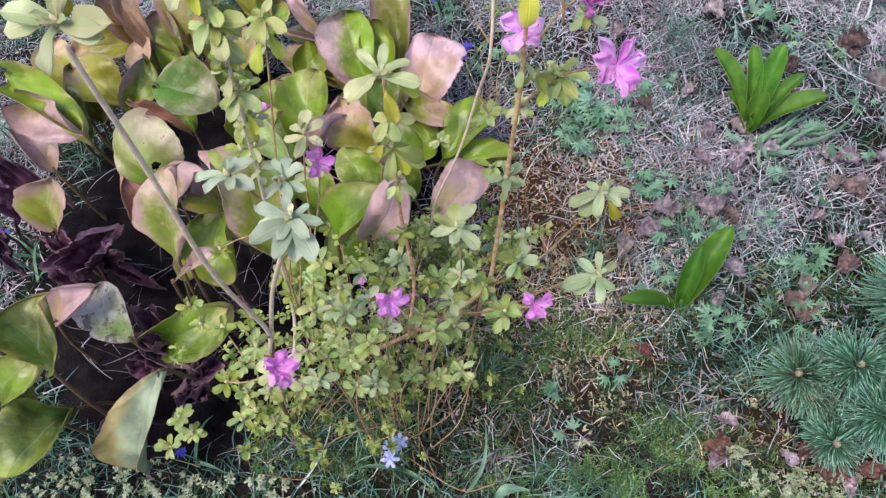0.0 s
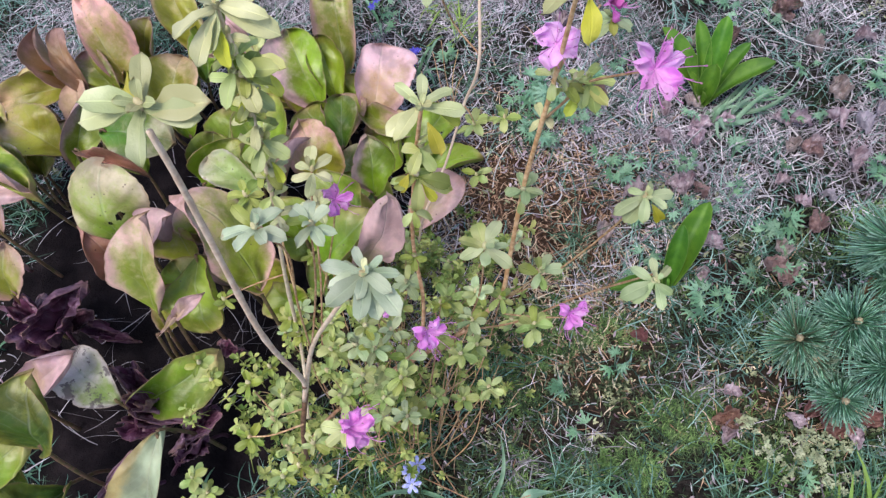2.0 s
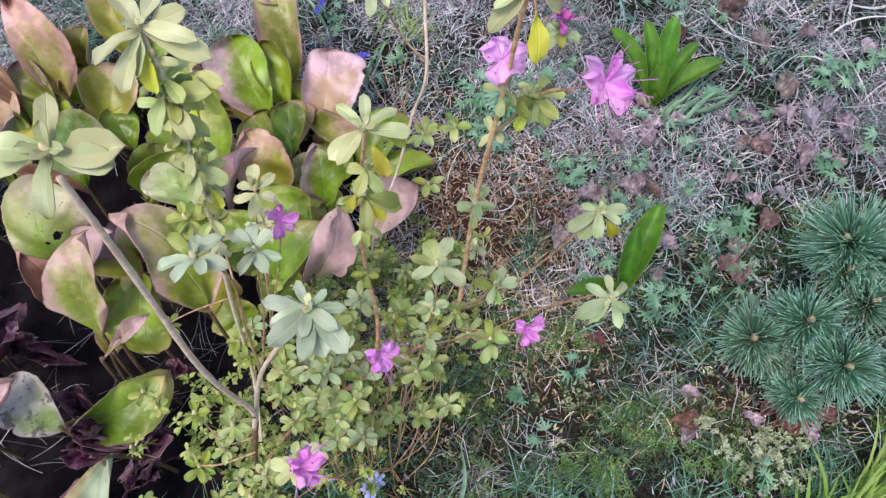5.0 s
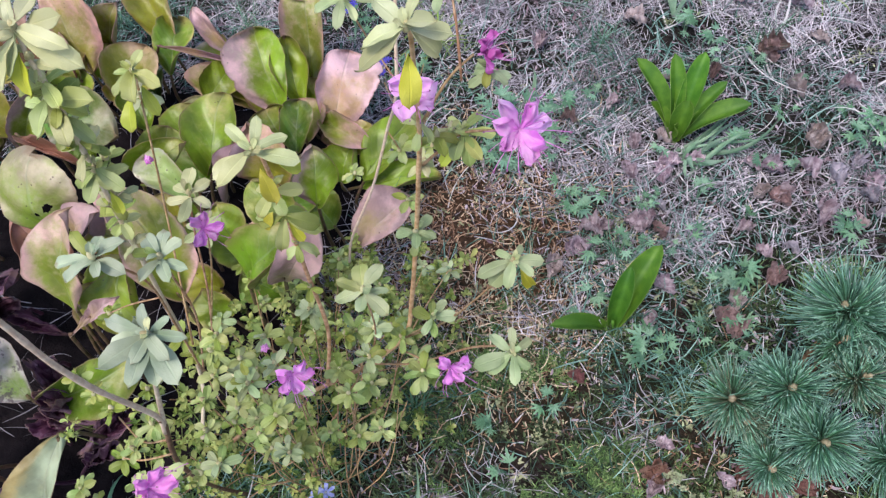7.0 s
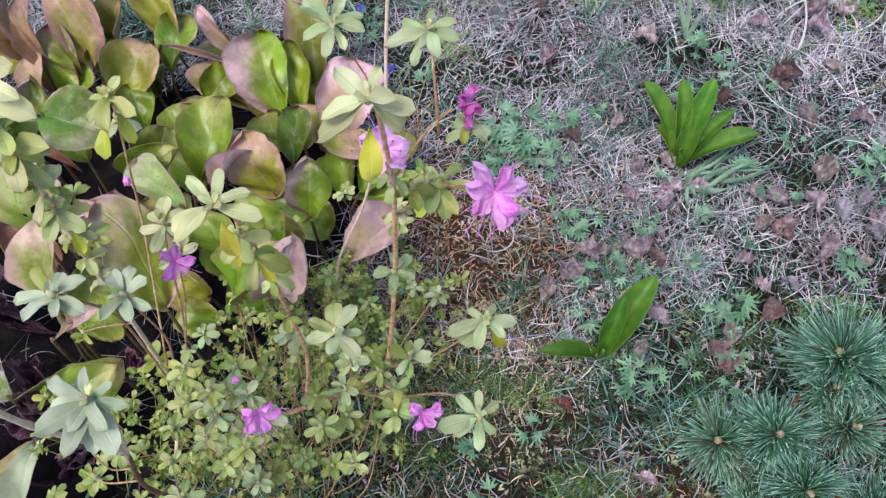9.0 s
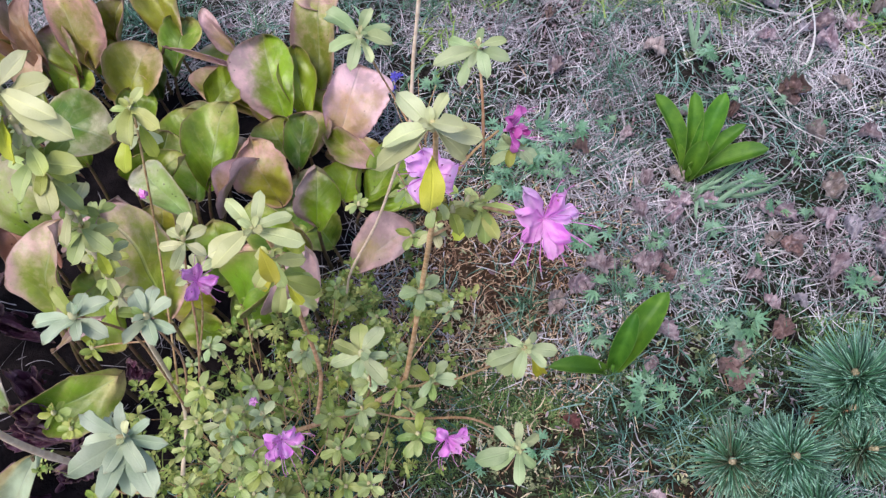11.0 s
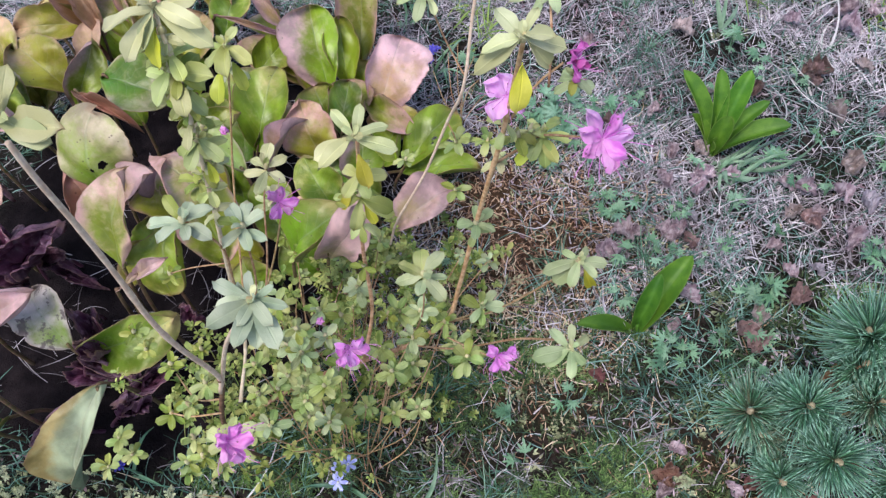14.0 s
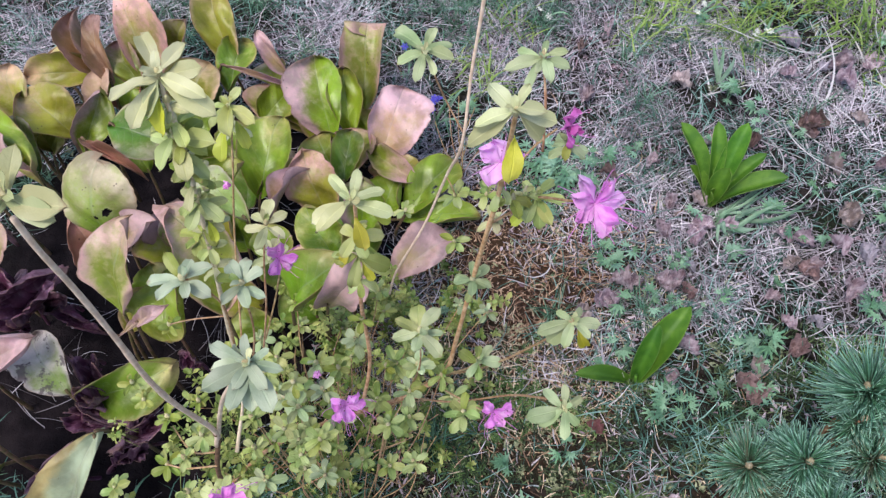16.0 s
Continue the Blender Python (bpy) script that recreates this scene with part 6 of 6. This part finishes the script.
LEAF_BLUE = {"white": mesh_of("tepal_white", *LEAF_SHAPES[3]), "pale": mesh_of("tepal_pale", *LEAF_SHAPES[1]), "deep": mesh_of("tepal_deep", *LEAF_SHAPES[2])}
scilla((-0.207, -0.411), 0.102, "pale")
scilla((-0.210, 0.610), 0.060, "deep")
scilla((-0.556, -0.415), 0.060, "deep")
scilla((-0.145, 0.440), 0.060, "deep")
scilla((-0.957, -0.030), 0.120, "deep")
scilla((-0.944, -0.083), 0.120, "deep")
scilla((-0.126, 0.456), 0.072, "deep")
scilla((0.082, 0.764), 0.024, "white")
scilla((0.578, 0.738), 0.036, "white")
scilla((0.567, 0.734), 0.024, "white")
scilla((0.432, 0.801), 0.024, "white")


# ---- grass and litter ----
def blades(xy, length, width, rise, bow, sag, seed, cuts=4, wide_mid=False, aim=None):
    """Arrays of ribbon blades rooted at xy; aim: the way they lean and how far they stray from it."""
    r = np.random.default_rng(seed)
    n = len(xy)
    ln = r.uniform(*length, n)
    az = r.uniform(0, 2 * np.pi, n) if aim is None else r.normal(aim[0], aim[1], n)
    el = np.radians(r.uniform(*rise, n))
    turn = r.normal(0, bow, n)
    fall = r.uniform(*sag, n)
    wd = r.uniform(*width, n)
    z0 = np.array([height(a, b) for a, b in xy]) + r.uniform(-0.002, 0.008, n)
    t = np.linspace(0, 1, cuts)
    verts = np.zeros((n, cuts, 2, 3))
    px, py = xy[:, 0].copy(), xy[:, 1].copy()
    pz = z0.copy()
    for i, u in enumerate(t):
        if i:
            a = az + turn * u
            e = el - fall * u
            st = ln / (cuts - 1)
            px, py = px + np.cos(a) * np.cos(e) * st, py + np.sin(a) * np.cos(e) * st
            pz = np.maximum(pz + np.sin(e) * st, z0 - 0.004)
        else:
            a = az
        w = wd * (1 - 0.85 * u ** 2.5) * ((0.35 + 0.65 * math.sin(math.pi * min(1, 0.15 + u * 0.8))) if wide_mid else 1.0) / 2
        for s, sg in ((0, -1), (1, 1)):
            verts[:, i, s, 0] = px - np.sin(a) * w * sg
            verts[:, i, s, 1] = py + np.cos(a) * w * sg
            verts[:, i, s, 2] = pz + w * sg * 0.5 * np.sin(az * 3)
    base = (np.arange(n) * cuts * 2)[:, None, None]
    k = (np.arange(cuts - 1) * 2)[None, :, None]
    quad = base + k + np.array([0, 1, 3, 2])[None, None, :]
    return verts.reshape(-1, 3), quad.reshape(-1, 4)


def strewn(name, data, material, label, category):
    verts, quads = data
    me = bpy.data.meshes.new(name)
    me.vertices.add(len(verts))
    me.vertices.foreach_set("co", verts.astype(np.float32).ravel())
    me.loops.add(quads.size)
    me.loops.foreach_set("vertex_index", quads.astype(np.int32).ravel())
    me.polygons.add(len(quads))
    me.polygons.foreach_set("loop_start", np.arange(0, quads.size, 4, dtype=np.int32))
    me.update(calc_edges=True)
    single(name, me, material, label, category, kind="stuff")


def drift(x, y, scale, shift):
    return np.array([noise.noise((a * scale + shift, b * scale, shift * 0.7)) for a, b in zip(x, y)])


def scatter(count, seed, chance, box=(-1.45, 1.15, -0.72, 1.15)):
    r = np.random.default_rng(seed)
    x, y = r.uniform(box[0], box[1], count), r.uniform(box[2], box[3], count)
    keep = r.random(count) < chance(x, y)
    return np.stack([x[keep], y[keep]], 1)


PINE_EDGE = (0.41, -0.345)


def pine_floor(x, y):
    """1 on the bare litter under the edge of the pine."""
    return np.exp(-(((x - PINE_EDGE[0]) / 0.16) ** 2 + ((y - PINE_EDGE[1]) / 0.065) ** 2))


def hollow(x, y):
    """0 in the small dark hollows of the sward."""
    return 1 - 0.90 * (1 - soft(drift(x, y, 17.0, 30.0), -0.30, -0.04)) * (0.30 + 0.70 * damp(x, y))


def mossy(x, y):
    """1 on the moss cushions in front of the shrub."""
    return np.exp(-(((x - 0.20) / 0.24) ** 2 + ((y + 0.40) / 0.11) ** 2))


def straw_chance(x, y):
    dry = 0.60 + 1.35 * drift(x, y, 5.5, 2.0) + 0.5 * np.exp(-(((x - 0.24) / 0.22) ** 2 + ((y - 0.50) / 0.22) ** 2))
    return np.clip(dry, 0.08, 1) * hollow(x, y) * (1 - bare(x, y)) * (1 - 0.90 * damp(x, y)) * (1 - 0.62 * brown(x, y))


def green_chance(x, y):
    g = 0.25 + 1.7 * np.clip(drift(x, y, 5.5, 9.0) + 0.02, 0, 1) + 0.16 * damp(x, y) + 0.25 * soft(y, 0.45, 0.8) * soft(-x, -0.1, 0.4)
    g += 0.5 * np.exp(-(((x - 0.30) / 0.10) ** 2 + ((y + 0.14) / 0.10) ** 2))
    return np.clip(g, 0, 1) * hollow(x, y) * (1 - 0.85 * pine_floor(x, y)) * (1 - bare(x, y)) * (1 - 0.72 * brown(x, y)) * (1 - 0.45 * mossy(x, y))


xy = scatter(62000, 21, straw_chance)
strewn("dry_grass", blades(xy, (0.018, 0.065), (0.0011, 0.0024), (-2, 28), 0.45, (-0.2, 0.6), 22, 5), STRAW, "matted dry pinkish grey grass straw", "grass")
xy = scatter(52000, 23, straw_chance)
strewn("straw_bits", blades(xy, (0.008, 0.026), (0.0012, 0.0028), (-8, 40), 0.8, (-0.4, 0.6), 24, 3), STRAW, "short broken bits of dry grass", "grass")
xy = scatter(56000, 31, green_chance)
strewn("green_grass", blades(xy, (0.02, 0.070), (0.0011, 0.0025), (8, 60), 0.6, (0.1, 0.9), 32), GRASS, "short blue-green grass blades among straw", "grass")


def clumps(count, each, spread, seed, chance):
    """Roots gathered in tussocks."""
    r = np.random.default_rng(seed)
    mid = scatter(count, seed + 1, chance)
    return np.concatenate([r.normal(m, spread * r.uniform(0.5, 1.4), (int(each * r.uniform(0.4, 1.6)), 2)) for m in mid])


xy = clumps(560, 32, 0.013, 33, lambda x, y: np.clip(0.22 + 1.6 * drift(x, y, 4.0, 19.0) - 0.06 * damp(x, y), 0, 1) * (1 - bare(x, y)) * (1 - 0.85 * brown(x, y)) * (1 - 0.9 * pine_floor(x, y)) * (1 - 0.6 * mossy(x, y)))
strewn("green_grass", blades(xy, (0.03, 0.085), (0.0011, 0.0026), (30, 82), 0.4, (0.2, 1.2), 36, 5), TURF, "small tussocks of blue-green grass", "grass")
xy = clumps(700, 46, 0.020, 37, lambda x, y: np.clip(straw_chance(x, y) * 0.9, 0, 1))
strewn("dry_grass", blades(xy, (0.02, 0.07), (0.0010, 0.0022), (5, 48), 0.4, (-0.1, 0.9), 38, 5), STRAW, "raised tussocks of bleached dry grass", "grass")
PLOT = (-0.55, 1.10, -0.62, 0.95)
xy = scatter(26000, 25, lambda x, y: np.clip(0.35 + 1.6 * drift(x, y, 8.0, 22.0), 0.0, 1) * (1 - bare(x, y)) * (1 - 0.70 * damp(x, y)) * (1 - 0.45 * brown(x, y)), PLOT)
strewn("dry_grass", blades(xy, (0.015, 0.055), (0.0010, 0.0019), (5, 45), 0.7, (-0.1, 0.8), 26, 4), STRAW, "loose grey threads of dead grass", "grass")
xy = scatter(330, 41, lambda x, y: np.clip(0.2 + 0.7 * soft(x, 0.3, 0.8) + 0.4 * soft(y, 0.2, 0.7), 0, 1) * (1 - bare(x, y)))
strewn("dry_stalk", blades(xy, (0.08, 0.24), (0.0016, 0.0030), (0, 14), 1.6, (-0.1, 0.25), 42, 10), PALE_STRAW, "long pale bent straw stalks", "straw")
xy = scatter(70, 43, lambda x, y: np.clip(0.6 + 2.0 * drift(x, y, 4.0, 12.0), 0, 1), (0.55, 1.10, 0.05, 0.75))
strewn("dry_stalk", blades(xy, (0.07, 0.24), (0.0018, 0.0036), (4, 22), 1.0, (-0.1, 0.35), 44, 14), PALE_STRAW, "bleached flat straw stalks looping over the grass", "straw")
xy = scatter(46, 45, lambda x, y: np.clip(0.7 + 1.5 * drift(x, y, 3.0, 14.0), 0, 1), (0.62, 1.10, 0.34, 0.80))
strewn("dry_stalk", blades(xy, (0.10, 0.26), (0.0034, 0.0060), (6, 24), 1.3, (-0.1, 0.35), 46, 16), PALE_STRAW, "broad bleached straws looping over the grass", "straw")
xy = scatter(38000, 51, lambda x, y: np.clip(0.22 + 2.0 * drift(x, y, 5.0, 4.0), 0.04, 1) * (1 - bare(x, y)) * (1 - 0.5 * damp(x, y)) + 0.6 * pine_floor(x, y))
strewn("leaf_litter", blades(xy, (0.006, 0.022), (0.002, 0.0065), (-20, 45), 1.6, (-2.2, 2.2), 52, 5, True), LITTER, "broken mauve and tan leaf litter", "litter")
xy = scatter(44000, 61, lambda x, y: np.clip(brown(x, y) + 0.004, 0, 1) * (1 - bare(x, y)))
strewn("brown_needle", blades(xy, (0.012, 0.05), (0.0011, 0.0022), (-4, 30), 0.9, (-0.2, 0.5), 62, 4), ORANGE, "fallen rusty brown needles and thin twigs", "litter")
xy = scatter(38000, 63, lambda x, y: np.clip(brown(x, y) - 0.1, 0, 1) * (1 - bare(x, y)), (-0.45, 0.7, -0.55, 0.55))
strewn("leaf_litter", blades(xy, (0.003, 0.011), (0.0014, 0.0040), (-20, 50), 1.0, (-1.2, 1.2), 64, 3, True), ORANGE, "crumbled rusty brown litter under the shrub", "litter")
xy = scatter(60000, 71, lambda x, y: np.clip(damp(x, y) * (0.6 + 1.8 * drift(x, y, 9.0, 6.0)) + 0.06 + 0.5 * drift(x, y, 6.0, 16.0), 0, 1) * (1 - bare(x, y)))
strewn("moss", blades(xy, (0.008, 0.026), (0.0012, 0.0030), (15, 80), 0.6, (-0.4, 0.8), 72, 3, True), MOSS, "soft olive green moss tips", "moss")
xy = scatter(110000, 73, lambda x, y: np.clip(damp(x, y) * (0.40 + 2.3 * drift(x, y, 17.0, 6.0)), 0, 1) * hollow(x, y), (-0.45, 1.0, -0.72, 0.02))
strewn("moss", blades(xy, (0.006, 0.020), (0.0010, 0.0026), (20, 80), 0.6, (-0.4, 0.8), 74, 3, True), MOSS, "deep green feathery moss between the grass", "moss")
r = np.random.default_rng(79)
xy = np.repeat(scatter(11500, 78, lambda x, y: np.clip(damp(x, y) * (0.15 + 2.2 * drift(x, y, 7.0, 36.0)) + mossy(x, y) * (0.16 + 2.2 * drift(x, y, 11.0, 40.0)), 0, 1) * (1 - bare(x, y)) * (1 - 0.8 * pine_floor(x, y)), (-0.45, 0.75, -0.68, 0.0)), 14, axis=0)
xy = xy + r.normal(0, 0.0016, xy.shape)
strewn("moss", blades(xy, (0.008, 0.017), (0.0011, 0.0021), (12, 66), 0.3, (-0.2, 0.8), 77, 3, True), MOSS_STAR, "starry green shoots of tall moss", "moss")
xy = clumps(3600, 11, 0.0075, 81, lambda x, y: np.clip(0.8 * damp(x, y) * (0.6 + 1.6 * drift(x, y, 12.0, 1.0)) + 0.5 * brown(x, y) + 0.05 + 0.5 * drift(x, y, 7.0, 26.0), 0, 1) * (1 - bare(x, y)))
strewn("ground_cover", blades(xy, (0.005, 0.012), (0.003, 0.0055), (15, 70), 0.4, (-0.1, 1.2), 82, 4, True), COVER, "tiny round-leaved creeping ground cover", "plant")


xy = scatter(7000, 91, lambda x, y: np.clip(0.25 + 1.2 * drift(x, y, 7.0, 3.0), 0.03, 1) * bare(x, y))
strewn("root_thread", blades(xy, (0.02, 0.12), (0.0006, 0.0014), (-5, 35), 0.6, (-0.1, 0.5), 92, 7), STRAW, "thin pale dead stalks on the dark soil", "straw")


def around(x, y):
    """Thins out the sward away from the plot."""
    r = np.hypot(x, y - 0.2)
    inside = (x > -1.45) & (x < 1.15) & (y > -0.72) & (y < 1.15)
    return np.where(inside, 0.0, 1 - soft(r, 1.3, 3.0)) * np.clip(0.5 + 0.9 * drift(x, y, 3.0, 8.0), 0.1, 1)


WIDE = (-2.9, 2.9, -2.7, 3.1)
xy = scatter(70000, 101, around, WIDE)
strewn("dry_grass", blades(xy, (0.05, 0.13), (0.0030, 0.0060), (0, 25), 0.9, (-0.2, 0.5), 102, 4), STRAW, "dry pinkish grey grass straw beyond the bed", "grass")
xy = scatter(60000, 103, around, WIDE)
strewn("green_grass", blades(xy, (0.04, 0.11), (0.0030, 0.0055), (10, 60), 0.7, (0.1, 0.9), 104, 4), GRASS, "short blue-green lawn grass beyond the bed", "grass")


def grass_tuft(x, y, tall, count, aim=None, width=(0.0022, 0.0048)):
    r = np.random.default_rng(int(abs(x) * 5000 + abs(y) * 3000))
    xy = np.stack([r.normal(x, 0.03, count), r.normal(y, 0.03, count)], 1)
    verts, quads = blades(xy, (tall * 0.5, tall * 1.2), width, (25, 80), 0.35, (0.3, 1.3), int(x * 1000) % 999 + 5, 6, aim=aim)
    strewn("grass_tuft", (verts, quads), FRESH, "tuft of fresh bright yellow-green grass", "grass")


def stonecrop(x, y, size):
    """A low cushion of small pale leaves."""
    rnd = random.Random(round(x * 1000) + round(y * 500))
    z = height(x, y)
    pieces = []
    for k in range(13):
        a, r = rnd.uniform(0, 6.28), size * math.sqrt(rnd.random())
        pieces.append(moved(rnd.choice(SPRIG_SHAPES), Matrix.Translation((x + math.cos(a) * r, y + math.sin(a) * r, z + 0.006 + 0.25 * (size - r))) @ pose(0, 0, 0, rnd.uniform(-25, 25), rnd.uniform(-25, 25), rnd.uniform(0, 360)) @ Matrix.Scale(rnd.uniform(0.22, 0.40), 4)))
    single("stonecrop", mesh_of("stonecrop", *merge(pieces)), SEDUM, "low cushion of pale grey-green stonecrop", "plant", "stonecrop cushions", kind="stuff")


stonecrop(0.413, -0.424, 0.032)
stonecrop(0.345, -0.415, 0.024)
stonecrop(0.372, -0.455, 0.030)
stonecrop(0.448, -0.412, 0.026)
stonecrop(0.318, -0.372, 0.016)
stonecrop(0.430, -0.462, 0.028)
stonecrop(-0.733, -0.467, 0.050)
stonecrop(-0.640, -0.446, 0.045)
stonecrop(-0.757, -0.451, 0.040)
stonecrop(-0.685, -0.462, 0.045)
stonecrop(-0.588, -0.461, 0.050)
stonecrop(-0.534, -0.467, 0.045)
stonecrop(-0.474, -0.460, 0.040)
stonecrop(-0.790, -0.473, 0.040)
stonecrop(-0.418, -0.454, 0.030)
stonecrop(0.391, -0.420, 0.030)
grass_tuft(0.483, -0.578, 0.125, 90, (0.75, 0.35), (0.004, 0.0085))
grass_tuft(0.535, -0.560, 0.135, 80, (0.65, 0.40), (0.004, 0.0085))
grass_tuft(0.430, -0.590, 0.110, 60, (0.85, 0.40), (0.0035, 0.007))
grass_tuft(0.370, 0.786, 0.117, 40)
grass_tuft(0.546, 0.743, 0.126, 48)
grass_tuft(0.597, 0.840, 0.135, 48)
grass_tuft(0.819, 0.782, 0.135, 56)
grass_tuft(0.758, 0.871, 0.135, 56)
grass_tuft(0.453, 0.849, 0.117, 40)
grass_tuft(0.845, 0.694, 0.108, 40)
grass_tuft(-0.035, 0.548, 0.072, 32)
grass_tuft(-0.055, 0.628, 0.063, 32)
grass_tuft(0.010, 0.741, 0.072, 32)
grass_tuft(0.303, 0.744, 0.072, 32)
